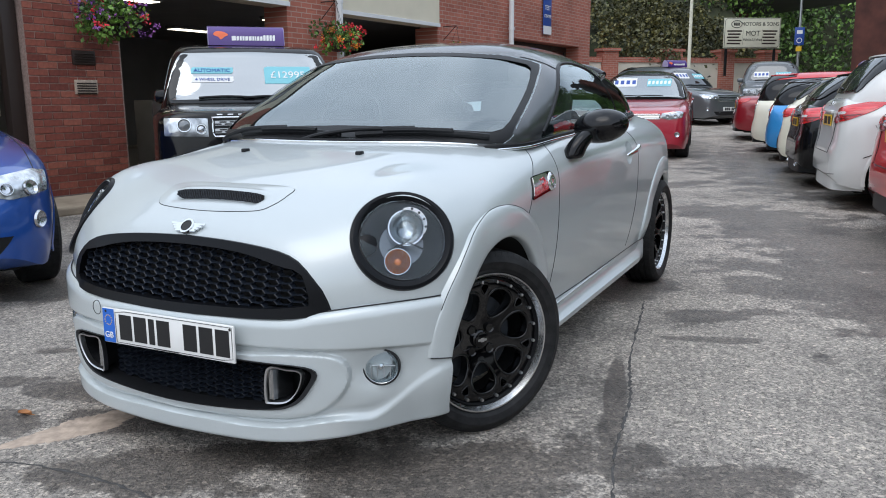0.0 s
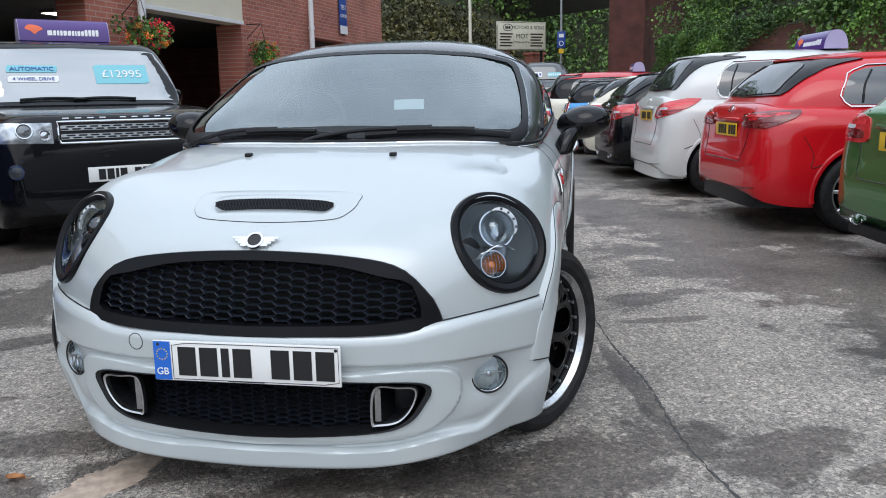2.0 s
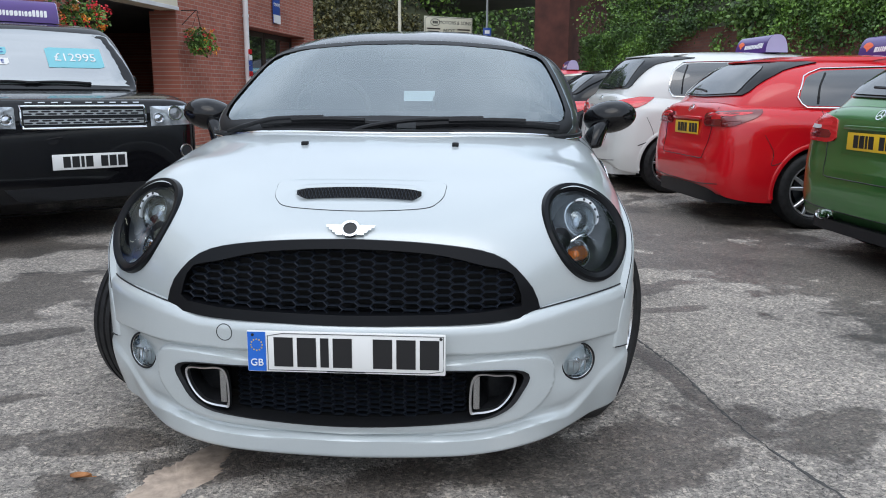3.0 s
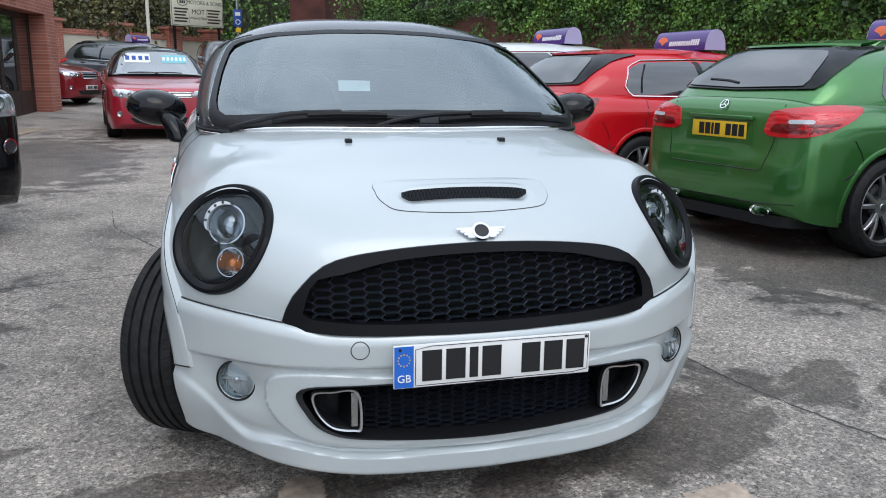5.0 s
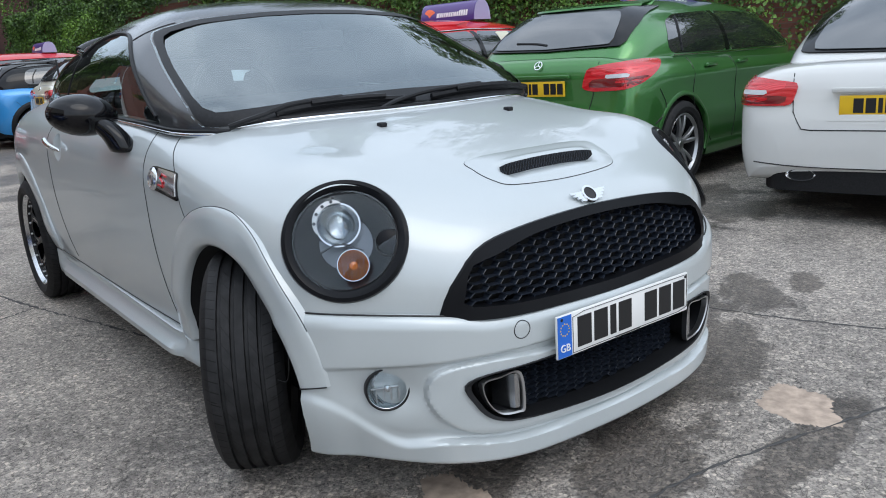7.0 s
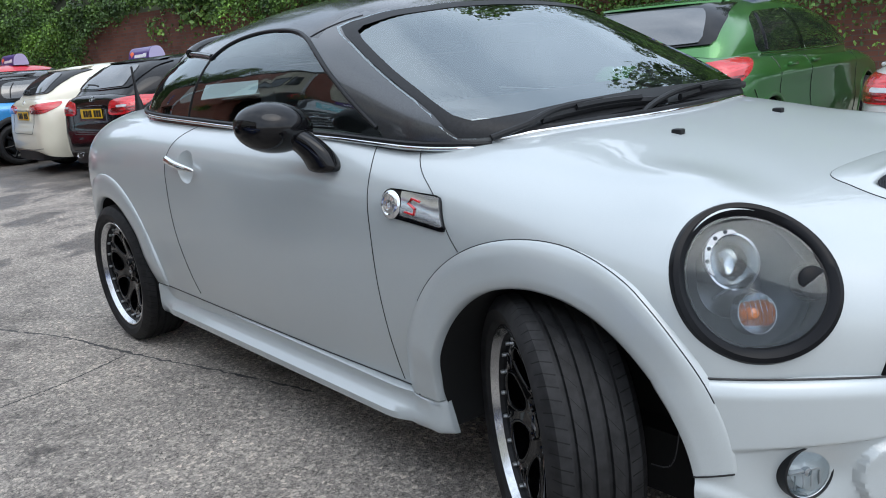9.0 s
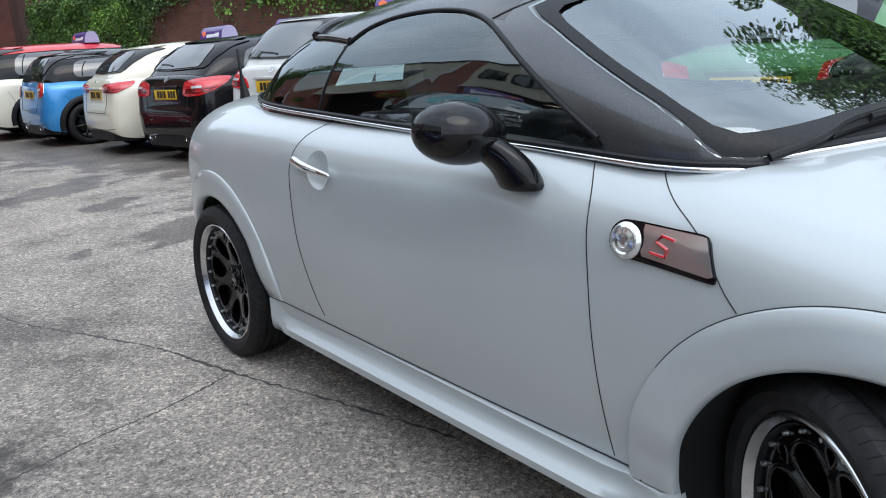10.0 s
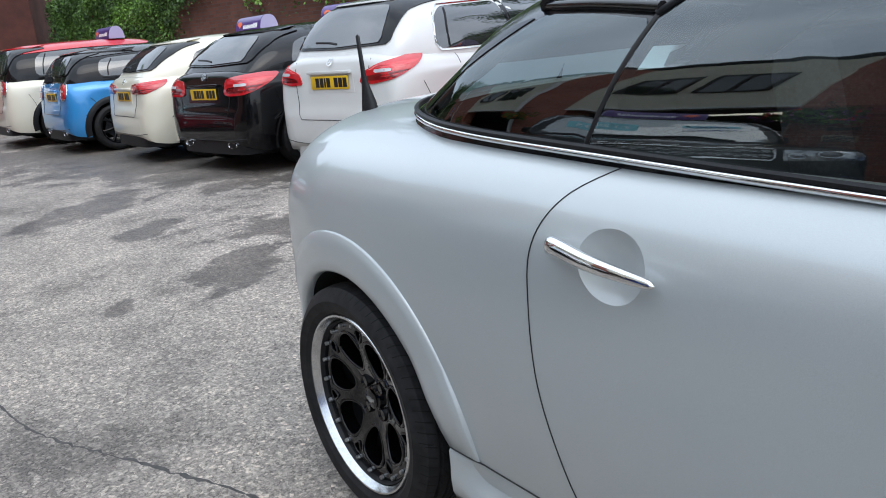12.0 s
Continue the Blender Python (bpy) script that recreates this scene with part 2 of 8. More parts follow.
def tyre_mat():
    """Rubber with cross-cut sipes round the tread and faint dust."""
    m, nt, b = mat_nodes("tyre_rubber")
    tc = nt.nodes.new("ShaderNodeTexCoord")
    sp = nt.nodes.new("ShaderNodeSeparateXYZ")
    nt.links.new(tc.outputs["Object"], sp.inputs[0])

    def op(kind, a, b2=None):
        q = nt.nodes.new("ShaderNodeMath")
        q.operation = kind
        for k, v in enumerate((a, b2)):
            if isinstance(v, bpy.types.NodeSocket):
                nt.links.new(v, q.inputs[k])
            elif v is not None:
                q.inputs[k].default_value = v
        return q.outputs[0]

    ang = op("ARCTAN2", sp.outputs["Z"], sp.outputs["X"])
    ay = op("ABSOLUTE", sp.outputs["Y"])
    # shoulder blocks: straight cross cuts; inner ribs: short slanted cuts
    cut = op("LESS_THAN", op("FRACT", op("MULTIPLY", op("ADD", ang, op("MULTIPLY", ay, 1.2)), 11.5)), 0.11)
    rad = op("SQRT", op("ADD", op("MULTIPLY", sp.outputs["X"], sp.outputs["X"]), op("MULTIPLY", sp.outputs["Z"], sp.outputs["Z"])))
    tread = op("GREATER_THAN", rad, 0.288)
    edge = op("MULTIPLY", op("GREATER_THAN", ay, 0.058), op("LESS_THAN", ay, 0.097))
    slant = op("LESS_THAN", op("FRACT", op("MULTIPLY", op("ADD", ang, op("MULTIPLY", sp.outputs["Y"], 4.5)), 7.0)), 0.05)
    rib = op("MULTIPLY", op("GREATER_THAN", ay, 0.020), op("LESS_THAN", ay, 0.046))
    groove = op("MULTIPLY", op("MAXIMUM", op("MULTIPLY", cut, edge), op("MULTIPLY", slant, rib)), tread)
    n = noise_node(nt, 28, 5)
    col = ramp_node(nt, n.outputs["Fac"], ((0.3, (0.008, 0.008, 0.0085)), (0.7, (0.022, 0.022, 0.023))))
    nt.links.new(mixed(nt, col.outputs[0], (0.003, 0.003, 0.003), groove), b.inputs["Base Color"])
    b.inputs["Roughness"].default_value = 0.6
    b.inputs["Specular IOR Level"].default_value = 0.25
    bump(nt, b, op("SUBTRACT", op("MULTIPLY", n.outputs["Fac"], 0.15), groove), 0.7, 0.006)
    return m


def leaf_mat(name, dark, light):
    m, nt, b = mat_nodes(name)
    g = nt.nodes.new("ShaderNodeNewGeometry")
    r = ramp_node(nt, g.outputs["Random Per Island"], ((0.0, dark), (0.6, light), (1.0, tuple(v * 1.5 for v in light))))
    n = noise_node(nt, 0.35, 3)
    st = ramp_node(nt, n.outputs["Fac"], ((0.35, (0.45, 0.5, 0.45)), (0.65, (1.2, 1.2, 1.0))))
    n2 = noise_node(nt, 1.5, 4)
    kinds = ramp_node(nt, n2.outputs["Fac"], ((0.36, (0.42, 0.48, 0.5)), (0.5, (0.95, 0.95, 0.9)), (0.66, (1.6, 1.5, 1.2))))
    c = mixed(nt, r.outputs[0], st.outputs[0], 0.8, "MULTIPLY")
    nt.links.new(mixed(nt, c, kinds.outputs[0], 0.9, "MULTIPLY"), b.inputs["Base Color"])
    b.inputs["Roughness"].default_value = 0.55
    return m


M_RIMBLK = plain("black_rim_plastic", (0.006, 0.0065, 0.008), 0.30, spec=0.14)
M_PROJ = glass("projector_glass", (0.75, 0.78, 0.80), 2.2)
M_SPOKE = plain("black_spoke_paint", (0.002, 0.002, 0.0025), 0.06, 0, 0.75, spec=0.12)
M_MESH = plain("black_mesh_plastic", (0.017, 0.022, 0.032), 0.28, spec=0.45)
M_SILVER = paint("white_silver_paint", (0.484, 0.524, 0.530), 0.3, 0.36)
M_SILVER.node_tree.nodes["Principled BSDF"].inputs["Coat Weight"].default_value = 0.8
M_GREEN = paint("green_metallic_paint", (0.052, 0.205, 0.046), 1.1, 0.28, 0.004)
M_RED = paint("bright_red_paint", (0.56, 0.005, 0.012))
M_DARKRED = paint("deep_red_paint", (0.27, 0.008, 0.018), 0.4)
M_RUBY = paint("ruby_red_paint", (0.40, 0.010, 0.032), 0.4)
M_WHITE = paint("white_paint", (0.66, 0.665, 0.645))
M_CREAM = paint("cream_white_paint", (0.80, 0.765, 0.63))
M_BLACKP = paint("black_paint", (0.004, 0.004, 0.005), 0.0, 0.2, 0.001)
M_BLACKP.node_tree.nodes["Principled BSDF"].inputs["Specular IOR Level"].default_value = 0.1
M_BLACKP.node_tree.nodes["Principled BSDF"].inputs["Coat Weight"].default_value = 0.6
M_BLUE = paint("blue_metallic_paint", (0.012, 0.08, 0.36), 0.6)
M_SKYBLUE = paint("light_blue_paint", (0.03, 0.28, 0.66), 0.4)
M_GREY = paint("grey_metallic_paint", (0.13, 0.14, 0.15), 0.7)
M_ROOF = paint("gloss_black_roof", (0.009, 0.009, 0.010), 0.0, 0.3, 0.003)
M_ROOF.node_tree.nodes["Principled BSDF"].inputs["Coat Roughness"].default_value = 0.12
M_ROOF.node_tree.nodes["Principled BSDF"].inputs["Specular IOR Level"].default_value = 0.05
M_GLOSS = plain("gloss_black_plastic", (0.005, 0.005, 0.006), 0.12, 0, 0.6, spec=0.05)
M_TRIM = plain("black_trim", (0.012, 0.0125, 0.014), 0.45, 0, 0, 0.3, 120, spec=0.25)
# near-black that puts shade into the colour of cavities and car undersides
M_DARK = plain("void_shade", (0.006, 0.006, 0.006), 0.9)
M_TYRE = tyre_mat()
M_CHROME = plain("chrome", (0.78, 0.79, 0.8), 0.07, 1.0)
M_RIMLIP = plain("polished_rim", (0.62, 0.63, 0.64), 0.22, 1.0, 0, 0.08, 90)
M_ALLOY = plain("silver_alloy", (0.62, 0.63, 0.64), 0.32, 0.85)
M_DKALLOY = plain("grey_alloy", (0.44, 0.45, 0.46), 0.34, 0.85)
M_SATIN = plain("satin_metal", (0.55, 0.56, 0.57), 0.3, 1.0)
M_REDLENS = lens("red_lamp_lens", (0.56, 0.010, 0.016))
M_GLOWRED = lens("bright_red_lens", (0.72, 0.02, 0.03))
M_DKRED = lens("dark_red_lens", (0.16, 0.006, 0.008))
M_CLEAR = glass("clear_lamp_lens", (0.93, 0.96, 0.98), 1.42, 0.01)
M_REFL = plain("lamp_reflector", (0.55, 0.57, 0.6), 0.16, 1.0)
M_LAMPIN = plain("lamp_dark_inner", (0.07, 0.077, 0.087), 0.26, 0.6)
M_LAMPSH = plain("lamp_shell_metal", (0.135, 0.145, 0.16), 0.28, 0.9, 0, 0.25, 9)
M_PILLAR = plain("graphite_pillar_paint", (0.075, 0.079, 0.084), 0.34, 0.55, 0.6, 0.2, 300)
M_FOGREF = plain("fog_lamp_reflector", (0.46, 0.47, 0.48), 0.16, 1.0)
M_WHITEP_LAMP = plain("pale_lamp_plastic", (0.6, 0.62, 0.64), 0.3)
M_BADGE = plain("bright_badge_metal", (0.74, 0.75, 0.76), 0.14, 0.85, 0.6)
M_HEADCLR = plain("clear_headlamp", (0.52, 0.55, 0.58), 0.16, 0.7, 1.0, 0.6, 14)
M_AMBER = plain("amber_bulb", (0.85, 0.22, 0.03), 0.2, 0.0, 1.0)
M_SCREEN = glass("windscreen_glass", (0.95, 1.0, 0.99), 1.6, 0.16)
M_TINT = glass("tinted_glass", (0.82, 0.91, 0.89), 1.6, 0.06)
M_DARKGL = glass("privacy_glass", (0.22, 0.26, 0.26), 1.6, 0.06)
M_SEAT = plain("dark_seat_cloth", (0.03, 0.031, 0.034), 0.8, 0, 0, 0.3, 150)
M_PLATEW = plain("white_plate", (0.78, 0.78, 0.76), 0.4)
M_PLATEY = plain("yellow_plate", (0.80, 0.50, 0.02), 0.4)
M_PLATEB = plain("plate_blue", (0.015, 0.13, 0.55), 0.4)
M_INK = plain("black_ink", (0.008, 0.008, 0.009), 0.5)
M_ASPHALT = asphalt()
M_BRICK = brick_mat("red_brick_wall", (0.36, 0.115, 0.08), (0.45, 0.155, 0.11), (0.44, 0.31, 0.26))
M_OLDBRICK = brick_mat("old_stained_brick", (0.13, 0.05, 0.035), (0.19, 0.075, 0.05), (0.12, 0.09, 0.075))
M_MORTAR = plain("mortar", (0.34, 0.24, 0.20), 0.95, 0, 0, 0.3, 40, 0.3)
M_FASCIA = plain("cream_fascia_panel", (0.70, 0.65, 0.52), 0.6, 0, 0, 0.06, 1.5)
M_RENDER = plain("pale_render", (0.60, 0.56, 0.47), 0.85, 0, 0, 0.12, 1.2)
M_WHITEP = plain("white_plastic", (0.72, 0.73, 0.74), 0.4, 0, 0, 0.05, 3)
M_CONC = plain("concrete_slab", (0.33, 0.27, 0.20), 0.9, 0, 0, 0.25, 3.5, 0.3)
M_STEEL = plain("dark_bridge_steel", (0.03, 0.028, 0.027), 0.7, 0.2, 0, 0.4, 0.8)
M_RUST = plain("rusty_brown_brick", (0.085, 0.028, 0.02), 0.85, 0, 0, 0.4, 1.5)
M_PURPLE = plain("purple_sign_plastic", (0.075, 0.028, 0.20), 0.35, 0, 0.4, 0.05, 2)
M_ORANGE = plain("orange_print", (0.85, 0.16, 0.06), 0.45)
M_LILAC = plain("pale_lilac_plastic", (0.42, 0.38, 0.58), 0.35, 0, 0.4)
M_PAPER = plain("white_print", (0.8, 0.8, 0.8), 0.5)
M_CYAN = plain("cyan_price_card", (0.20, 0.53, 0.60), 0.5)
M_SIGNBLUE = plain("blue_sign", (0.02, 0.07, 0.33), 0.45)
M_CREAMSIGN = plain("cream_sign_board", (0.62, 0.60, 0.48), 0.5, 0, 0, 0.08, 2)
M_DOORBROWN = plain("dark_brown_frame", (0.03, 0.018, 0.014), 0.5)
M_INTERIOR = plain("showroom_floor", (0.16, 0.15, 0.14), 0.3, 0, 0, 0.15, 2)
M_INWALL = plain("showroom_wall", (0.20, 0.20, 0.21), 0.8, 0, 0, 0.1, 2)
M_LIGHTP = bpy.data.materials.new("tube_light")
M_LIGHTP.use_nodes = True
M_LIGHTP.node_tree.nodes["Principled BSDF"].inputs["Emission Color"].default_value = (1.0, 0.93, 0.76, 1)
M_LIGHTP.node_tree.nodes["Principled BSDF"].inputs["Emission Strength"].default_value = 3.2
M_BARK = plain("bark", (0.06, 0.045, 0.03), 0.9, 0, 0, 0.4, 8, 0.5)
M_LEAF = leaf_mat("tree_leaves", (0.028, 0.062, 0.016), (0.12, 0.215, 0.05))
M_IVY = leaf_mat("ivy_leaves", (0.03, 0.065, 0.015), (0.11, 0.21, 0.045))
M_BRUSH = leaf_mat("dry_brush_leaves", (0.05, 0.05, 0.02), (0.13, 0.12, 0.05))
M_SOIL = plain("bank_soil", (0.03, 0.035, 0.015), 0.95, 0, 0, 0.5, 1.5)
M_PETALR = leaf_mat("red_petals", (0.35, 0.01, 0.03), (0.7, 0.03, 0.06))
M_PETALP = leaf_mat("purple_petals", (0.12, 0.02, 0.25), (0.35, 0.12, 0.5))
M_PETALY = leaf_mat("orange_petals", (0.6, 0.12, 0.02), (0.8, 0.35, 0.05))
M_SILT = plain("dried_silt", (0.43, 0.34, 0.27), 0.9, 0, 0, 0.28, 26, 0.4)
M_DEADLEAF = plain("dry_leaf", (0.36, 0.15, 0.05), 0.7, 0, 0, 0.3, 60)
M_CRACK = plain("tar_seam", (0.06, 0.058, 0.056), 0.8, 0, 0, 0.4, 30)


# ---- mesh tools ----
def curve(keys):
    """A smooth curve through (x, y) keys, with no overshoot (monotone cubic)."""
    ks = sorted(keys)
    xs, ys = np.array([k[0] for k in ks], float), np.array([k[1] for k in ks], float)
    h = np.diff(xs)
    d = np.diff(ys) / h
    m = np.zeros(len(xs))
    m[0], m[-1] = d[0], d[-1]
    for i in range(1, len(xs) - 1):
        if d[i - 1] * d[i] > 0:
            a, b = 2 * h[i] + h[i - 1], h[i] + 2 * h[i - 1]
            m[i] = (a + b) / (a / d[i - 1] + b / d[i])

    def at(x):
        x = min(max(x, xs[0]), xs[-1])
        i = min(int(np.searchsorted(xs, x, "right")) - 1, len(h) - 1)
        t = (x - xs[i]) / h[i]
        return float((1 + 2 * t) * (1 - t) ** 2 * ys[i] + t * (1 - t) ** 2 * h[i] * m[i] + t * t * (3 - 2 * t) * ys[i + 1] + t * t * (t - 1) * h[i] * m[i + 1])
    return at


def mesh_of(verts, faces, mats, smooth=40.0, index=None):
    me = bpy.data.meshes.new("m")
    me.from_pydata([tuple(v) for v in verts], [], faces)
    for m in (mats if isinstance(mats, (list, tuple)) else [mats]):
        me.materials.append(m)
    if index is not None:
        me.polygons.foreach_set("material_index", index)
    return finish(me, smooth)


def finish(me, smooth=40.0):
    bm = bmesh.new()
    bm.from_mesh(me)
    bmesh.ops.recalc_face_normals(bm, faces=bm.faces)
    lim = radians(smooth)
    for f in bm.faces:
        f.smooth = smooth > 0
    for e in bm.edges:
        e.smooth = len(e.link_faces) == 2 and e.calc_face_angle(0) < lim
    bm.to_mesh(me)
    bm.free()
    return me


def put(name, me, parent=None, label="", m=None):
    ob = new(name, me)
    if parent:
        ob.parent = parent
    if m is not None:
        ob.matrix_local = m
    if label:
        ob["label"] = label
    return ob


def thing(name, label, category, group="", kind="", m=None, me=None):
    ob = new(name, me)
    if m is not None:
        ob.matrix_world = m
    return tagged(ob, label, category, group, kind)


def joined(*pieces):
    """Several (verts, faces) as one."""
    vs, fs = [], []
    for v, f in pieces:
        o = len(vs)
        vs += [tuple(p) for p in v]
        fs += [tuple(i + o for i in q) for q in f]
    return vs, fs


def box(x0, x1, y0, y1, z0, z1, bev=0.0):
    b = min(bev, (x1 - x0) * 0.45, (y1 - y0) * 0.45, (z1 - z0) * 0.45)
    if b <= 0:
        v = [(x, y, z) for x in (x0, x1) for y in (y0, y1) for z in (z0, z1)]
        return v, [(0, 1, 3, 2), (4, 6, 7, 5), (0, 4, 5, 1), (2, 3, 7, 6), (0, 2, 6, 4), (1, 5, 7, 3)]
    bm = bmesh.new()
    bmesh.ops.create_cube(bm, size=1)
    bmesh.ops.scale(bm, vec=(x1 - x0, y1 - y0, z1 - z0), verts=bm.verts)
    bmesh.ops.translate(bm, vec=((x0 + x1) / 2, (y0 + y1) / 2, (z0 + z1) / 2), verts=bm.verts)
    bmesh.ops.bevel(bm, geom=bm.edges[:], offset=b, segments=2, affect="EDGES", profile=0.5)
    bm.verts.index_update()
    r = [tuple(v.co) for v in bm.verts], [tuple(v.index for v in f.verts) for f in bm.faces]
    bm.free()
    return r


def moved(piece, m):
    return [tuple(m @ Vector(v)) for v in piece[0]], piece[1]


def prism(pts, a, b):
    """An outline of 3D points pushed along from offset vector a to b, closed."""
    n = len(pts)
    v = [tuple(Vector(p) + Vector(a)) for p in pts] + [tuple(Vector(p) + Vector(b)) for p in pts]
    f = [(i, (i + 1) % n, n + (i + 1) % n, n + i) for i in range(n)]
    return v, f + [tuple(range(n))[::-1], tuple(range(n, 2 * n))]


def lathe(profile, seg=48, axis="y", closed=False):
    """Profile of (radius, along) turned round the axis."""
    v, f = [], []
    n = len(profile)
    for k in range(seg):
        a = 2 * math.pi * k / seg
        for r, s in profile:
            v.append({"y": (r * math.cos(a), s, r * math.sin(a)), "z": (r * math.cos(a), r * math.sin(a), s), "x": (s, r * math.cos(a), r * math.sin(a))}[axis])
    for k in range(seg):
        k2 = (k + 1) % seg
        for i in range(n if closed else n - 1):
            j = (i + 1) % n
            f.append((k * n + i, k * n + j, k2 * n + j, k2 * n + i))
    return v, f


def tube(path, r, seg=6, closed=False, flat=1.0):
    """A round bar along a path."""
    p = [Vector(q) for q in path]
    n = len(p)
    v, f = [], []
    up = Vector((0.13, 0.29, 0.95))
    for i in range(n):
        t = (p[(i + 1) % n] - p[i - 1]) if closed else (p[min(i + 1, n - 1)] - p[max(i - 1, 0)])
        t = t.normalized() if t.length > 1e-9 else Vector((1, 0, 0))
        s = t.cross(up)
        s = s.normalized() if s.length > 1e-3 else t.orthogonal().normalized()
        w = s.cross(t)
        for k in range(seg):
            a = 2 * math.pi * k / seg
            v.append(tuple(p[i] + (s * math.cos(a) + w * math.sin(a) * flat) * r))
    for i in range(n if closed else n - 1):
        j = (i + 1) % n
        for k in range(seg):
            f.append((i * seg + k, i * seg + (k + 1) % seg, j * seg + (k + 1) % seg, j * seg + k))
    if not closed:
        f += [tuple(range(seg))[::-1], tuple(range((n - 1) * seg, n * seg))]
    return v, f


def smooth_loop(pts, n=48, closed=True):
    """A rounded line through the points (Catmull-Rom)."""
    P = [np.array(p, float) for p in pts]
    m = len(P)
    out = []
    spans = m if closed else m - 1
    for i in range(n):
        u = i / n * spans if closed else i / (n - 1) * spans
        k = min(int(u), spans - 1)
        t = u - k
        idx = (lambda j: P[j % m]) if closed else (lambda j: P[min(max(j, 0), m - 1)])
        a, b, c, d = idx(k - 1), idx(k), idx(k + 1), idx(k + 2)
        out.append(tuple(0.5 * (2 * b + (c - a) * t + (2 * a - 5 * b + 4 * c - d) * t * t + (3 * b - a - 3 * c + d) * t ** 3)))
    return out


def fillet(pts, r, n=72):
    """A closed polygon whose corners are rounded to about radius r, resampled evenly."""
    out = []
    m = len(pts)
    for i in range(m):
        p, a, b = (np.array(pts[k % m], float) for k in (i, i - 1, i + 1))
        la, lb = np.linalg.norm(a - p), np.linalg.norm(b - p)
        q, w = p + (a - p) * min(r, la * 0.45) / la, p + (b - p) * min(r, lb * 0.45) / lb
        for t in (0.0, 0.25, 0.5, 0.75, 1.0):
            out.append(tuple((1 - t) ** 2 * q + 2 * t * (1 - t) * p + t * t * w))
    return even_loop(out, n)


def even_loop(pts, n=48, closed=True):
    """Straight-sided outline, resampled evenly."""
    P = [np.array(p, float) for p in pts] + ([np.array(pts[0], float)] if closed else [])
    L = np.r_[0, np.cumsum([np.linalg.norm(b - a) for a, b in zip(P, P[1:])])]
    A = np.array(P)
    return [tuple(float(np.interp(s, L, A[:, k])) for k in range(A.shape[1])) for s in np.linspace(0, L[-1], n, endpoint=not closed)]


def boolean(ob, piece, slots=None, op="DIFFERENCE"):
    """Cuts a closed piece out of an object's mesh; cut faces take material slot 1 when slots are given."""
    cm = bpy.data.meshes.new("cut")
    cm.from_pydata([tuple(v) for v in piece[0]], [], piece[1])
    finish(cm, 0)
    for m in ob.data.materials:
        cm.materials.append(m)
    if slots is not None:
        cm.polygons.foreach_set("material_index", [slots] * len(cm.polygons))
    co = new("cut", cm)
    mod = ob.modifiers.new("b", "BOOLEAN")
    mod.operation, mod.solver, mod.object = op, "EXACT", co
    bpy.context.view_layer.update()
    me = bpy.data.meshes.new_from_object(ob.evaluated_get(bpy.context.evaluated_depsgraph_get()))
    ob.modifiers.clear()
    old = ob.data
    ob.data = me
    bpy.data.meshes.remove(old)
    bpy.data.objects.remove(co)
    bpy.data.meshes.remove(cm)
    finish(me, 38)


from mathutils.bvhtree import BVHTree


def tree(me):
    return BVHTree.FromPolygons([v.co[:] for v in me.vertices], [p.vertices[:] for p in me.polygons])


DIRS = {"front": Vector((-1, 0, 0)), "rear": Vector((1, 0, 0)), "right": Vector((0, 1, 0)), "left": Vector((0, -1, 0)), "top": Vector((0, 0, -1))}


def flat_point(a, b, view):
    """A 3D start point for a 2D point: (y, z) in front and rear views, (x, z) in side views, (x, y) from the top."""
    return Vector({"front": (5, a, b), "rear": (-5, a, b), "right": (a, -5, b), "left": (a, 5, b), "top": (a, b, 5)}[view])


def project(bvh, a, b, view, off=0.0):
    if callable(view):
        o, d = view(a, b)
        loc, nor, _, _ = bvh.ray_cast(o, d)
        if loc is None:
            return None, None
        nor = nor if nor.dot(d) > 0 else -nor
        return loc + nor * off, nor
    o = flat_point(a, b, view)
    loc, nor, _, _ = bvh.ray_cast(o, DIRS[view])
    if loc is None:
        return None, None
    if nor.dot(DIRS[view]) > 0:
        nor = -nor
    return loc + nor * off, nor


def patch(bvh, outline, view, off=0.004, skirt=0.008, rings=7, dome=0.0, mats=None, smooth=50):
    """A panel that lies on a surface inside an outline: real thickness, follows the curve."""
    n = len(outline)
    cx, cy = sum(p[0] for p in outline) / n, sum(p[1] for p in outline) / n
    v, f = [], []
    rows = []
    for k in range(rings + 1):
        s = 1 - k / rings
        for a, b in (outline if k < rings else [(cx, cy)]):
            pa, pb = cx + (a - cx) * s, cy + (b - cy) * s
            h, nor = project(bvh, pa, pb, view)
            if h is None:
                lim = s
                while h is None and lim > 0.05:
                    lim *= 0.97
                    h, nor = project(bvh, cx + (a - cx) * lim, cy + (b - cy) * lim, view)
                if h is None:
                    if callable(view):
                        o, nor = view(pa, pb)
                        h = o + nor * 0.5
                    else:
                        h, nor = flat_point(pa, pb, view) + DIRS[view] * 5, -DIRS[view]
            v.append(tuple(h + nor * (off + dome * (1 - s * s))))
            if k == 0:
                rows.append(tuple(h + nor * (off - skirt)))
    for k in range(rings - 1):
        for i in range(n):
            j = (i + 1) % n
            f.append((k * n + i, k * n + j, (k + 1) * n + j, (k + 1) * n + i))
    last = rings * n
    for i in range(n):
        f.append(((rings - 1) * n + i, (rings - 1) * n + (i + 1) % n, last))
    base = len(v)
    v += rows
    for i in range(n):
        j = (i + 1) % n
        f.append((base + i, base + j, j, i))
    return v, f


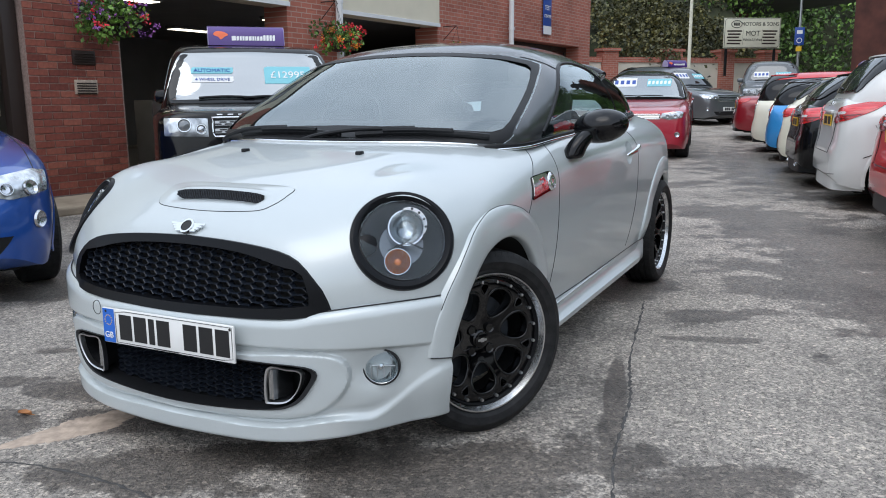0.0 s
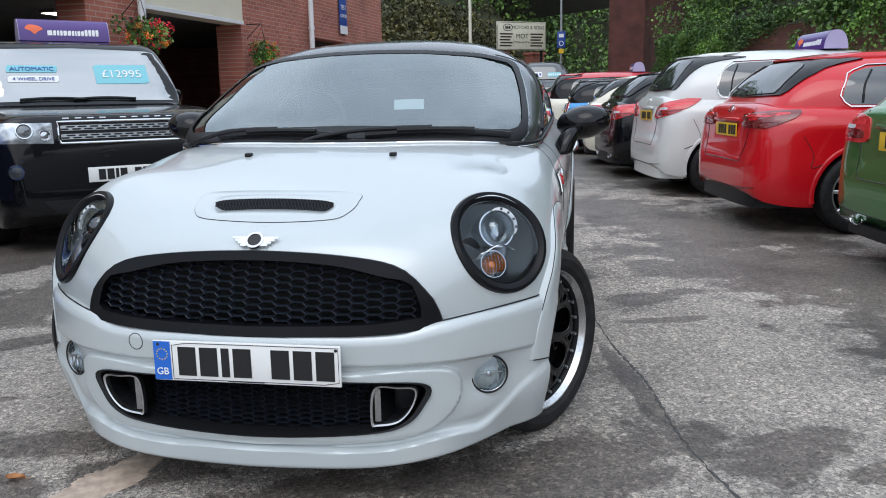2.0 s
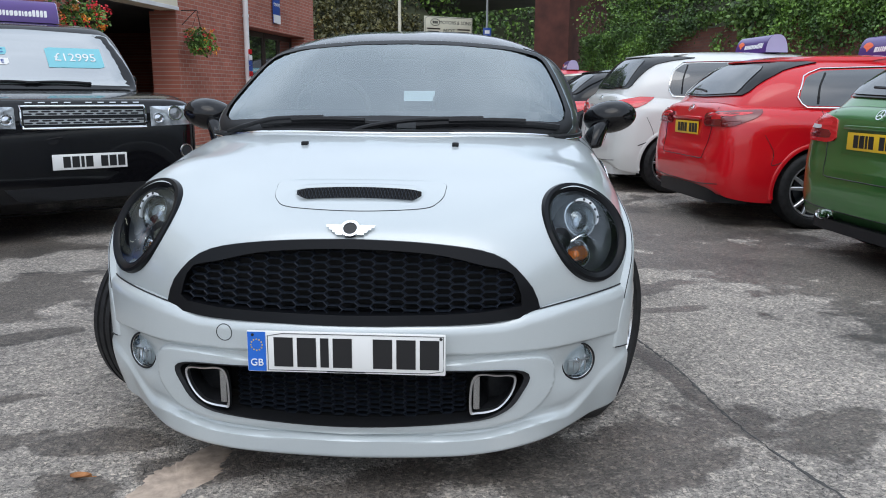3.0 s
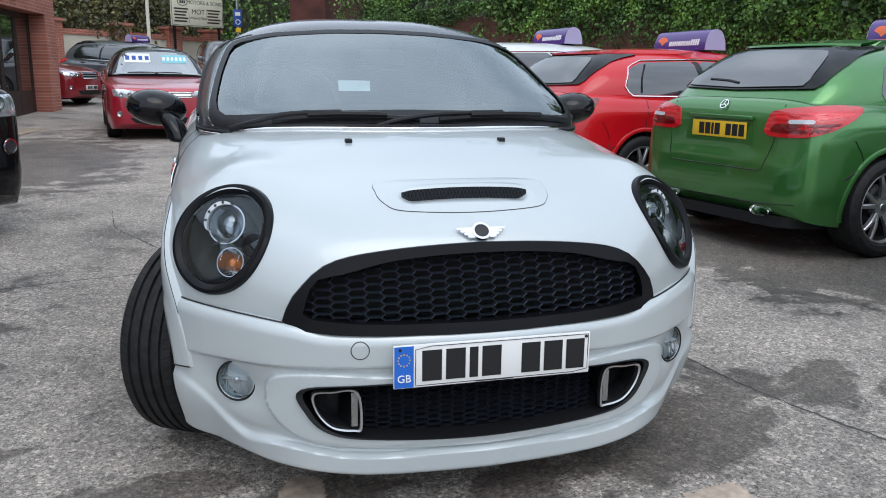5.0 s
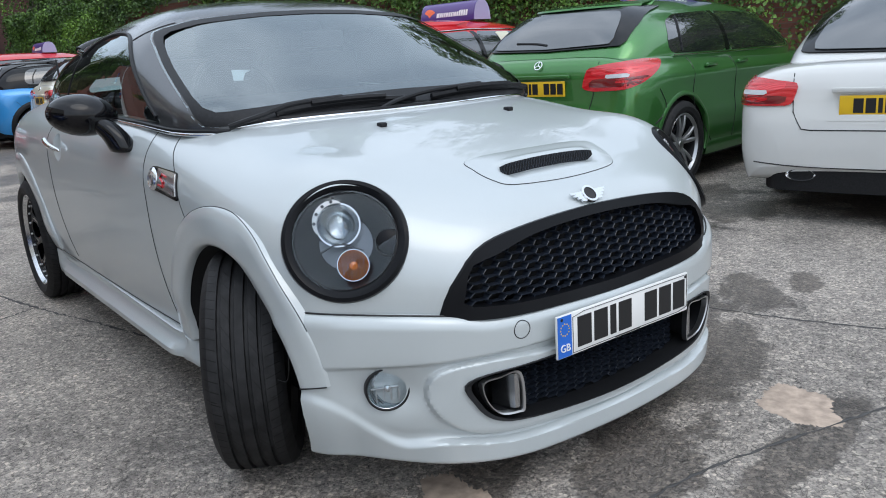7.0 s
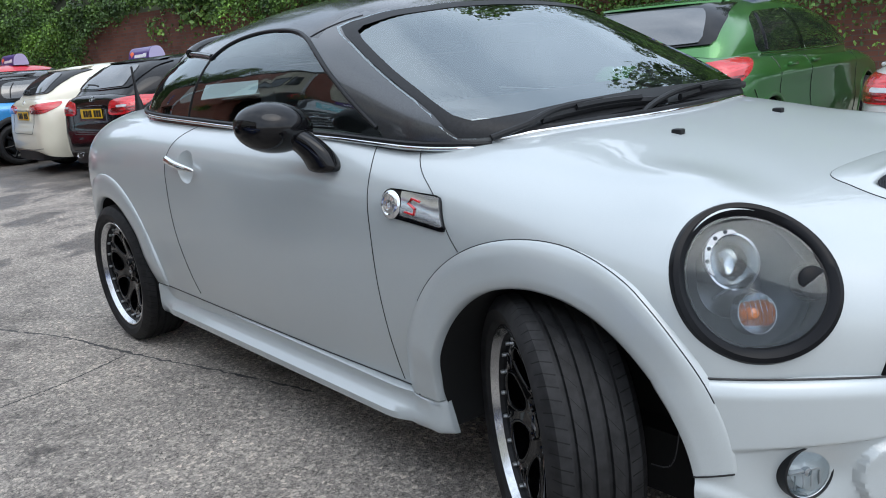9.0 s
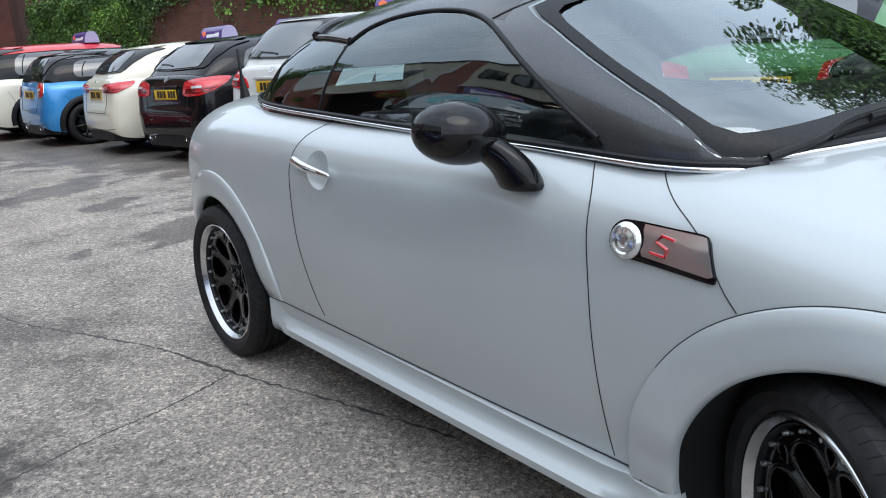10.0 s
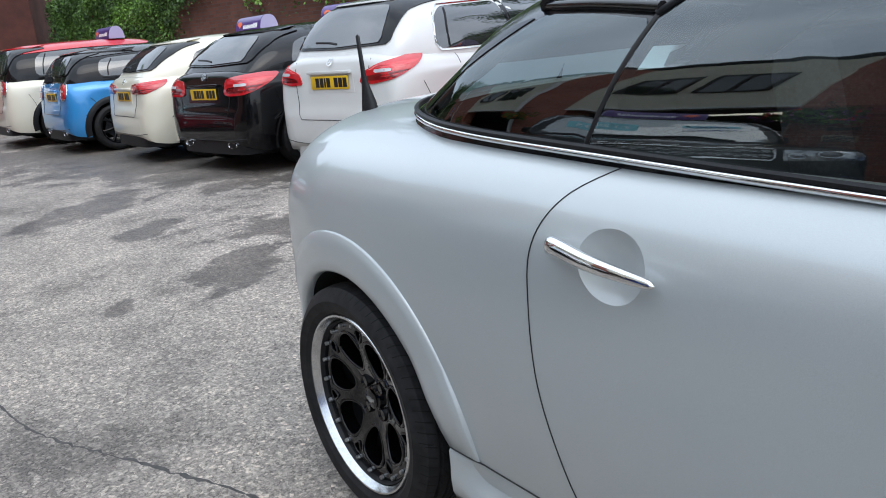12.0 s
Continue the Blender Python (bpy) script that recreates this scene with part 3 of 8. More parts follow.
def round_corner(x0, y0, s):
    """Outlines that wrap a rear corner: a is the angle from the tail towards the flank in hundreds of degrees, b the height."""
    def view(a, b):
        t = radians(100 * a)
        return Vector((x0, s * y0, b)), Vector((-math.cos(t), s * math.sin(t), 0))
    return view


def line_on(bvh, pts, view, off=0.0, n=None, closed=False, smooth=True):
    """Points of a 2D line laid on a surface."""
    q = (smooth_loop(pts, n, closed) if smooth else even_loop(pts, n, closed)) if n else pts
    out = []
    for a, b in q:
        h, nor = project(bvh, a, b, view, off)
        if h is not None:
            out.append(h)
    return out


def shade(name, piece, mat, parent=None, label="", smooth=40, m=None):
    return put(name, mesh_of(piece[0], piece[1], mat, smooth), parent, label, m)


def loft(xs, section):
    """Rings of equal count along x, each given by section(x) as (y, z) from top centre down the left to bottom centre; mirrored and closed."""
    v, f = [], []
    k = 0
    for x in xs:
        half = section(x)
        ring = [(x, y, z) for y, z in half] + [(x, -y, z) for y, z in half[-2:0:-1]]
        k = len(ring)
        v += ring
    for i in range(len(xs) - 1):
        for j in range(k):
            j2 = (j + 1) % k
            f.append((i * k + j, i * k + j2, (i + 1) * k + j2, (i + 1) * k + j))
    return v, f + [tuple(range(k))[::-1], tuple(range((len(xs) - 1) * k, len(xs) * k))]


def cosines(a, b, n):
    return [(a + b) / 2 + (a - b) / 2 * math.cos(math.pi * i / n) for i in range(n + 1)]


def superhalf(W, zt, zw, zb, n, m, tuck, na, nb, extra=None):
    """Half a car section: superellipse crown above the waist zw, tucked-in side below it."""
    pts = []
    for k in range(na + 1):
        th = math.pi / 2 * k / na
        y = W * max(math.sin(th), 0) ** (2 / n)
        z = zw + (zt - zw) * max(math.cos(th), 0) ** (2 / m)
        pts.append((y, z + (extra(y) if extra else 0)))
    for k in range(1, nb + 1):
        s = k / nb
        pts.append((W - tuck * s ** 2.2, zw - (zw - zb) * s))
    pts += [((W - tuck) * 0.6, zb - 0.004), (0.0, zb - 0.004)]
    pts[0] = (0.0, pts[0][1])
    return pts


# ---- ground ----
def ground_z(x, y):
    """The yard is level near by and climbs gently towards its far end."""
    d = y - 16.5
    return 0.05 * (math.sqrt(d * d + 4) + d) / 2 if d < 20 else 0.05 * 20.1


def build_ground():
    xs = sorted(set([-400, -150, -60] + [-30 + i * 2 for i in range(36)] + [60, 150, 400]))
    ys = sorted(set([-400, -150, -60] + [-30 + i * 2 for i in range(41)] + [70, 150, 400]))
    v = [(x, y, ground_z(x, y)) for y in ys for x in xs]
    n = len(xs)
    f = [(j * n + i, j * n + i + 1, (j + 1) * n + i + 1, (j + 1) * n + i) for j in range(len(ys) - 1) for i in range(n - 1)]
    g = put("ground", mesh_of(v, f, M_ASPHALT, 60))
    tagged(g, "worn patchy grey asphalt yard with damp stains and painted shade under cars", "ground", kind="structure")


build_ground()


# ---- wheels ----
def tyre_piece(R, rim, w, seg=72, grooves=True):
    h = w / 2
    prof = [(rim, -h * 0.86), (rim + 0.012, -h * 0.98), (rim + (R - rim) * 0.5, -h * 1.04), (R - 0.018, -h * 0.95), (R - 0.004, -h * 0.82)]
    if grooves:
        for c in (-0.5, -0.17, 0.17, 0.5):
            y = c * h
            prof += [(R, y - 0.006), (R - 0.008, y - 0.004), (R - 0.008, y + 0.004), (R, y + 0.006)]
    else:
        prof += [(R, -h * 0.5), (R, h * 0.5)]
    prof += [(R - 0.004, h * 0.82), (R - 0.018, h * 0.95), (rim + (R - rim) * 0.5, h * 1.04), (rim + 0.012, h * 0.98), (rim, h * 0.86)]
    return lathe(prof, seg)


def spokes_piece(n, r0, r1, w0, w1, y0, y1, thick, fork=0.0, rounded=True):
    """Spokes in the wheel's plane (x, z), outer face towards +y; fork splits each into two towards the rim."""
    out = []
    for k in range(n):
        a = 2 * math.pi * k / n + math.pi / 2
        for sgn in ((-1, 1) if fork else (0,)):
            v, f = [], []
            steps = 6
            for i in range(steps + 1):
                t = i / steps
                r = r0 + (r1 - r0) * t
                w = w0 + (w1 - w0) * t - (0.022 * math.sin(math.pi * t) if rounded else 0.0)
                off = sgn * fork * t
                y = y0 + (y1 - y0) * t + 0.012 * math.sin(math.pi * t)
                ca, sa = math.cos(a), math.sin(a)
                for lx, ly in ((-w / 2, y - thick), (-w / 2, y - 0.006), (-w / 4, y), (w / 4, y), (w / 2, y - 0.006), (w / 2, y - thick)):
                    q = lx + off
                    v.append((r * ca - q * sa, ly, r * sa + q * ca))
            for i in range(steps):
                for j in range(6):
                    f.append((i * 6 + j, i * 6 + (j + 1) % 6, (i + 1) * 6 + (j + 1) % 6, (i + 1) * 6 + j))
            f += [tuple(range(6)), tuple(range(steps * 6, steps * 6 + 6))]
            out.append((v, f))
    return out


def wheel_meshes(R, rim, w, style):
    """Meshes for a wheel whose outer face looks towards +y."""
    h = w / 2
    parts = {"tyre": mesh_of(*tyre_piece(R, rim, w, 96 if style == "deep" else 40, style == "deep"), M_TYRE, 30)}
    lip = lathe([(rim + 0.004, h * 0.80), (rim - 0.004, h * 0.90), (rim - 0.009, h * 0.90), (rim - 0.018, h * 0.74), (rim - 0.025, h * 0.60), (rim - 0.027, h * 0.5)], 72)
    barrel = lathe([(rim - 0.022, h * 0.72), (rim - 0.034, h * 0.45), (rim - 0.04, -h * 0.7), (rim, -h * 0.86)], 48)
    lipm, spm = {"deep": (M_RIMLIP, M_GLOSS), "silver": (M_ALLOY, M_ALLOY), "grey": (M_DKALLOY, M_DKALLOY), "black": (M_GLOSS, M_GLOSS)}[style]
    parts["rim"] = mesh_of(*lip, lipm, 40)
    parts["barrel"] = mesh_of(*barrel, M_TRIM, 40)
    disc = lathe([(0.0, -h * 0.1), (rim * 0.62, -h * 0.1), (rim * 0.64, -h * 0.22)], 32)
    parts["brake_disc"] = mesh_of(*disc, M_LAMPIN, 30)
    if style == "deep":
        # a dished black disc with seven rounded windows, its spokes forked at the rim
        face = [(0.0, h * 0.30), (0.05, h * 0.31), (0.085, h * 0.42), (0.14, h * 0.54), (rim - 0.056, h * 0.60), (rim - 0.030, h * 0.62), (rim - 0.024, h * 0.58)]
        back = [(rim - 0.024, h * 0.22), (rim - 0.056, h * 0.20), (0.10, h * 0.02), (0.0, -h * 0.04)]
        tmp = new("spokes", mesh_of(*lathe(face + back, 98), M_SPOKE, 35))
        lips = []
        for k in range(7):
            a0 = 2 * math.pi * (k + 0.5) / 7 + math.pi / 2
            a1 = 2 * math.pi * k / 7 + math.pi / 2
            ring, fork_r = [], []
            for q in range(32):
                u = 2 * math.pi * q / 32
                rr, tt = 0.131 + 0.053 * math.cos(u), 0.0475 * math.sin(u) * (1 + 0.25 * math.cos(u))
                ring.append((rr * math.cos(a0) - tt * math.sin(a0), rr * math.sin(a0) + tt * math.cos(a0), rr))
                rr, tt = 0.176 + 0.018 * math.cos(u), 0.013 * math.sin(u) * (1 + 0.6 * math.cos(u))
                fork_r.append((rr * math.cos(a1) - tt * math.sin(a1), rr * math.sin(a1) + tt * math.cos(a1), rr))
            for loop, rad in ((ring, 0.0055), (fork_r, 0.0032)):
                boolean(tmp, prism([Vector((x, 0, z)) for x, z, _ in loop], (0, -h, 0), (0, h, 0)))
                lips.append(tube([(x, h * (0.31 + 0.29 * min(1, max(0, (rr - 0.05) / 0.11))) - rad * 0.35, z) for x, z, rr in loop], rad, 8, True))
        hub = lathe([(0.0, h * 0.40), (0.026, h * 0.40), (0.031, h * 0.36), (0.034, h * 0.25)], 32)
        parts["spokes"] = tmp.data
        bpy.data.objects.remove(tmp)
        parts["window_edge"] = mesh_of(*joined(*lips), M_SPOKE, 60)
        parts["hub"] = mesh_of(*hub, M_SPOKE, 35)
        parts["rim_bolt"] = mesh_of(*lathe([(0.0, 0.009), (0.005, 0.008), (0.006, 0.0)], 8), M_SATIN, 30)
        parts["wheel_nut"] = mesh_of(*lathe([(0.0, 0.0), (0.013, 0.0), (0.017, 0.004), (0.018, -0.02)], 10), M_SPOKE, 30)
        parts["centre_cap"] = mesh_of(*lathe([(0.0, h * 0.46), (0.022, h * 0.455), (0.026, h * 0.44)], 24), M_SPOKE, 30)
        parts["cap_emblem"] = mesh_of(*joined(box(-0.017, 0.017, h * 0.46, h * 0.475, -0.004, 0.004, 0.002), box(-0.007, 0.007, h * 0.46, h * 0.48, -0.007, 0.007, 0.002)), M_SATIN, 30)
    else:
        n, fork = {"silver": (5, 0.048), "grey": (5, 0.048), "black": (7, 0.0)}[style]
        sp = spokes_piece(n, 0.04, rim - 0.02, 0.036 if fork else 0.05, 0.026 if fork else 0.05, h * 0.6, h * 0.78, 0.03, fork, not fork)
        hub = lathe([(0.0, h * 0.66), (0.03, h * 0.66), (0.06, h * 0.6), (0.07, 0.2 * h)], 20)
        parts["spokes"] = mesh_of(*joined(*sp, hub), spm, 35)
        parts["centre_cap"] = mesh_of(*lathe([(0.0, h * 0.7), (0.025, h * 0.69), (0.03, h * 0.64)], 16), M_GLOSS if style == "black" else M_SATIN, 30)
    return parts


WHEELS = {}


def add_wheel(parent, x, y, R, rim, w, style, steer=0.0):
    key = (round(R, 3), round(rim, 3), round(w, 3), style)
    if key not in WHEELS:
        WHEELS[key] = wheel_meshes(*key)
    side = 1 if y > 0 else -1
    wh = new("wheel", WHEELS[key]["rim"])
    wh.parent = parent
    wh.matrix_local = pose(x, y, R, 0, 0, (0 if side > 0 else 180) + steer)
    for nm in WHEELS[key]:
        if nm == "rim_bolt":
            for k in range(21):
                a = 2 * math.pi * k / 21
                put(nm, WHEELS[key][nm], wh, m=Matrix.Translation(((rim - 0.036) * math.cos(a), w * 0.31, (rim - 0.036) * math.sin(a))))
        elif nm == "wheel_nut":
            for k in range(4):
                a = 2 * math.pi * (k + 0.5) / 4
                put(nm, WHEELS[key][nm], wh, m=Matrix.Translation((0.05 * math.cos(a), w * 0.18, 0.05 * math.sin(a))))
        elif nm != "rim":
            put(nm, WHEELS[key][nm], wh)
    return wh


def words(text, size, mat, parent, m, name="lettering"):
    """Built-in lettering turned into a mesh; reads along +x of m, faces -y."""
    cu = bpy.data.curves.new("t", "FONT")
    cu.body, cu.size, cu.align_x, cu.align_y, cu.extrude = text, size, "CENTER", "CENTER", 0.002
    ob = new("t", cu)
    bpy.context.view_layer.update()
    me = bpy.data.meshes.new_from_object(ob.evaluated_get(bpy.context.evaluated_depsgraph_get()))
    bpy.data.objects.remove(ob)
    me.materials.clear()
    me.materials.append(mat)
    o = put(name, me, parent)
    o.matrix_local = m @ pose(0, 0, 0, 90, 0, 0)
    return o


def number_plate(parent, name, m, mat, gb=True, w=0.52):
    """A plate facing +x of m, with plain bars for its characters."""
    p = shade(name, box(-0.004, 0.004, -w / 2, w / 2, -0.0555, 0.0555, 0.003), mat, parent, m=m)
    x = 0.0045
    lo, hi = (-w / 2 + 0.085, w / 2 - 0.03)
    ws = [0.05, 0.05, 0.022, 0.05, None, 0.05, 0.05, 0.05]
    gap = 0.011
    tot = sum(0.033 if q is None else q for q in ws) + gap * 7
    y = lo + (hi - lo - tot) / 2
    for q in ws:
        if q is None:
            y += 0.033 + gap
            continue
        shade("character_bar", box(x - 0.001, x + 0.0012, y, y + q, -0.0395, 0.0395), M_INK, p, smooth=0)
        y += q + gap
    if gb:
        shade("country_band", box(x - 0.001, x + 0.0006, -w / 2 + 0.002, -w / 2 + 0.05, -0.053, 0.053), M_PLATEB, p, smooth=0)
        words("GB", 0.027, M_PAPER, p, pose(x + 0.001, -w / 2 + 0.026, -0.030, 0, 0, 90), "country_mark")
        dots = [moved(box(x, x + 0.0012, -0.0016, 0.0016, -0.0016, 0.0016), pose(0, -w / 2 + 0.026 + 0.015 * math.cos(k * math.pi / 6), 0.018 + 0.015 * math.sin(k * math.pi / 6))) for k in range(12)]
        shade("star_ring", joined(*dots), M_PLATEY, p, smooth=0)
        for yy, zz in ((-w / 2 + 0.016, 0.045), (w / 2 - 0.012, 0.044)):
            shade("plate_screw", moved(lathe([(0.0, 0.002), (0.004, 0.0015), (0.0045, -0.001)], 10, "x"), pose(x, yy, zz)), M_INK, p)
        shade("maker_line", box(x - 0.001, x + 0.0008, -0.05, 0.05, -0.0525, -0.0505), M_INK, p, smooth=0)
        edge = [(x, a, b) for a, b in ((-w / 2 + 0.055, -0.05), (w / 2 - 0.006, -0.05), (w / 2 - 0.006, 0.05), (-w / 2 + 0.055, 0.05))]
        shade("plate_border", tube(even_loop(edge, 24), 0.0011, 4, True), M_INK, p)
    return p


def roof_sign(m, label="purple plastic warranty sign with orange mark on a car roof"):
    """A half-round advertising box that sits on a car roof; its face looks along +x of m."""
    s = thing("roof_sign", label, "sign", "roof signs", m=m @ Matrix.Diagonal((0.84, 0.84, 0.84, 1)))
    prof = [(0.16, 0.0), (0.15, 0.08), (0.12, 0.17), (0.07, 0.225), (0.0, 0.24), (-0.07, 0.225), (-0.12, 0.17), (-0.15, 0.08), (-0.16, 0.0)]
    prof = smooth_loop(prof, 20, False)
    pts = [Vector((x, 0, z)) for x, z in prof]
    shade("box", prism(pts, (0, -0.46, 0), (0, 0.46, 0)), M_PURPLE, s, smooth=35)
    for e in (-1, 1):
        cap = [Vector((p.x * 0.97, e * 0.461, p.z * 0.985 + 0.002)) for p in pts]
        shade("end_cap", prism(cap, (0, 0, 0), (0, e * 0.006, 0)), M_LILAC, s)
    bv = tree(s.children[0].data)
    for view, sg in (("front", 1), ("rear", -1)):
        blob = smooth_loop([(-0.40 * sg, 0.13), (-0.36 * sg, 0.17), (-0.28 * sg, 0.165), (-0.22 * sg, 0.13), (-0.27 * sg, 0.10), (-0.31 * sg, 0.07), (-0.34 * sg, 0.10)], 24)
        shade("orange_mark", patch(bv, blob, view, 0.002, 0.002, 3), M_ORANGE, s)
        y = -0.18
        for w, top in [(w, 0.115) for w in (0.05, 0.03, 0.025, 0.025, 0.035, 0.035, 0.025, 0.015, 0.03, 0.03)] + [(0.03, 0.13)] * 4:
            bar = patch(bv, even_loop([(sg * y, 0.06), (sg * (y + w), 0.06), (sg * (y + w), top), (sg * y, top)], 8), view, 0.002, 0.002, 2)
            shade("lettering_bar", bar, M_PAPER, s)
            y += w + 0.0085
    return s


# ---- the silver coupe ----
FX, RX, WR = 1.19, -1.29, 0.308


def build_coupe():
    car = thing("coupe_car", "white silver two-door coupe with gloss black roof, parked on asphalt", "car")
    top = curve([(1.84, 0.50), (1.825, 0.545), (1.79, 0.65), (1.765, 0.70), (1.745, 0.722), (1.68, 0.762), (1.60, 0.80), (1.40, 0.865), (1.17, 0.912), (0.97, 0.942), (0.7, 0.97), (0.3, 0.995),
                 (-0.5, 1.01), (-1.0, 1.025), (-1.3, 1.03), (-1.6, 1.022), (-1.75, 0.99), (-1.85, 0.92), (-1.91, 0.75), (-1.94, 0.5)])
    wid = curve([(1.84, 0.10), (1.825, 0.30), (1.79, 0.44), (1.75, 0.51), (1.68, 0.61), (1.62, 0.69), (1.54, 0.758), (1.45, 0.792), (1.2, 0.806), (0.8, 0.80), (0.2, 0.815),
                 (-0.5, 0.822), (-1.0, 0.825), (-1.35, 0.818), (-1.6, 0.785), (-1.78, 0.70), (-1.88, 0.56), (-1.92, 0.42), (-1.94, 0.2)])
    waist = curve([(1.84, 0.48), (1.6, 0.52), (1.2, 0.60), (0.7, 0.68), (0.0, 0.70), (-1.0, 0.72), (-1.6, 0.66), (-1.87, 0.48)])
    base = curve([(1.84, 0.30), (1.6, 0.22), (1.2, 0.21), (0.8, 0.21), (-0.9, 0.21), (-1.4, 0.22), (-1.87, 0.36)])
    ex = curve([(1.84, 3.4), (1.6, 3.6), (1.2, 3.9), (0.7, 4.2), (0.2, 4.6), (-0.6, 4.6), (-1.2, 4.0), (-1.94, 3.6)])
    tk = curve([(1.84, 0.05), (1.2, 0.05), (0.7, 0.075), (-0.9, 0.065), (-1.5, 0.06), (-1.87, 0.08)])

    def section(x):
        def extra(y):
            # the wings rise round the headlamps
            return 0.034 * math.exp(-((x - 1.44) / 0.17) ** 2 - ((y - 0.60) / 0.13) ** 2) * (1 if y < 0.72 else max(0, 1 - (y - 0.72) / 0.08))
        return superhalf(wid(x), top(x), waist(x), base(x), ex(x), ex(x) * 0.92, tk(x), 34, 14, extra)

    v, f = loft(cosines(1.84, -1.94, 150), section)
    body = shade("body", (v, f), [M_SILVER, M_DARK], car, smooth=38)
    whole = tree(body.data)

    # front bumper: a shell of its own, proud of the nose
    def ramp(t):
        t = min(max(t, 0.0), 1.0)
        return t * t * (3 - 2 * t)

    def edge_gap(loop, y, z):
        """Distance from the outline, positive inside."""
        best = 9.0
        inside = False
        for (a, b), (p, q) in zip(loop, loop[1:] + loop[:1]):
            t = ((y - a) * (p - a) + (z - b) * (q - b)) / ((p - a) ** 2 + (q - b) ** 2 + 1e-12)
            t = min(max(t, 0.0), 1.0)
            best = min(best, math.hypot(y - a - t * (p - a), z - b - t * (q - b)))
            if (b > z) != (q > z) and y < (p - a) * (z - b) / (q - b) + a:
                inside = not inside
        return best if inside else -best

    pod = smooth_loop([(0.0, 0.385), (0.25, 0.382), (0.42, 0.392), (0.535, 0.382), (0.565, 0.33), (0.535, 0.262), (0.46, 0.212), (0.32, 0.192), (0.0, 0.180)], 30, False)
    pod = pod + [(-a, b) for a, b in pod[-2:0:-1]]

    b_top = curve([(0.0, 0.490), (0.40, 0.497), (0.50, 0.515), (0.60, 0.528), (0.77, 0.541), (0.84, 0.545)])
    b_bot = curve([(0.0, 0.116), (0.30, 0.121), (0.50, 0.138), (0.65, 0.150), (0.78, 0.166), (0.84, 0.17)])
    NB = 301
    half = [(1.856, 0.0), (1.852, 0.15), (1.838, 0.30), (1.810, 0.43), (1.768, 0.535), (1.712, 0.62), (1.645, 0.697), (1.585, 0.752), (1.53, 0.787), (1.46, 0.804), (1.36, 0.81)]
    line = smooth_loop([(a, -b) for a, b in half[:0:-1]] + half, NB, False)

    def skin(a, z, zt):
        """How far the bumper stands out from its plan line at height z."""
        t = (zt - z) / 0.035
        d = -0.030 * (1 - math.sqrt(max(0.0, 1 - (1 - t) ** 2))) if t < 1 else 0.0
        side_on = ramp((a - 0.70) / 0.07)
        d -= 0.016 * ramp((0.412 - z) / 0.014) * (1 - side_on)
        d += 0.015 * ramp((edge_gap(pod, a, z) + 0.006) / 0.009)
        d -= 0.020 * math.exp(-((a - 0.632) / 0.07) ** 2 - ((z - 0.335) / 0.05) ** 2)
        low = 0.178 + 0.035 * ramp((a - 0.30) / 0.30) + 0.145 * ramp((a - 0.60) / 0.20)
        d += (0.022 - 0.015 * ramp((a - 0.5) / 0.25)) * ramp((low - z) / (0.010 + 0.020 * ramp((a - 0.5) / 0.15))) - 0.004 * (1 - ramp((a - 0.5) / 0.2)) * math.exp(-((z - low - 0.010) / 0.010) ** 2)
        return d - 0.002 * side_on - 0.044 * ramp((0.32 - z) / 0.22) * ramp((a - 0.40) / 0.34)

    bpts, bf_, rows_n = [], [], 112
    seam_line = []
    for i, (px, py) in enumerate(line):
        (ax_, ay_), (cx_, cy_) = line[max(i - 1, 0)], line[min(i + 1, NB - 1)]
        nx_, ny_ = (cy_ - ay_), -(cx_ - ax_)
        ln_ = math.hypot(nx_, ny_)
        nx_, ny_ = nx_ / ln_, ny_ / ln_
        a = abs(py)
        zt, zb = b_top(a), b_bot(a)
        for k in range(rows_n):
            q = k / (rows_n - 1)
            z = zt + (zb - zt) * q
            e = zb + 0.012 - z
            d = skin(a, z, zt) - (0.012 - math.sqrt(max(0.0, 0.012 ** 2 - e * e)) if e > 0 else 0.0)
            bpts.append((px + nx_ * d, py + ny_ * d, z))
        bpts += [(px - nx_ * 0.11, py - ny_ * 0.11, zb + 0.012), (px - nx_ * 0.11, py - ny_ * 0.11, zt - 0.03)]
        if a > 0.515 and px > 1.50:
            seam_line.append((py > 0, (px - nx_ * 0.020, py - ny_ * 0.020, zt - 0.0005)))
    rn = rows_n + 2
    bf_ = [(i * rn + k, i * rn + (k + 1) % rn, (i + 1) * rn + (k + 1) % rn, (i + 1) * rn + k) for i in range(NB - 1) for k in range(rn)]
    bf_ += [tuple(range(rn))[::-1], tuple(range((NB - 1) * rn, NB * rn))]
    bumper = shade("front_bumper", (bpts, bf_), [M_SILVER, M_DARK], car, smooth=50)
    bt = tree(bumper.data)
    for left in (True, False):
        shade("bumper_top_seam", tube([q for sd, q in seam_line if sd == left], 0.0022, 5), M_INK, bumper)

    # wheel arches and pockets cut out
    def cyl(x, r, y0, y1, n=64):
        pts = [Vector((x + r * math.cos(2 * math.pi * k / n) * (1.07 if x > 0 and abs(2 * k - n) < n / 2 else 1), 0, 0.305 + r * math.sin(2 * math.pi * k / n))) for k in range(n)]
        return prism(pts, (0, y0, 0), (0, y1, 0))

    arches = [cyl(x, 0.352, s0, s1) for x in (FX, RX) for s0, s1 in ((0.50, 1.2), (-1.2, -0.50))]
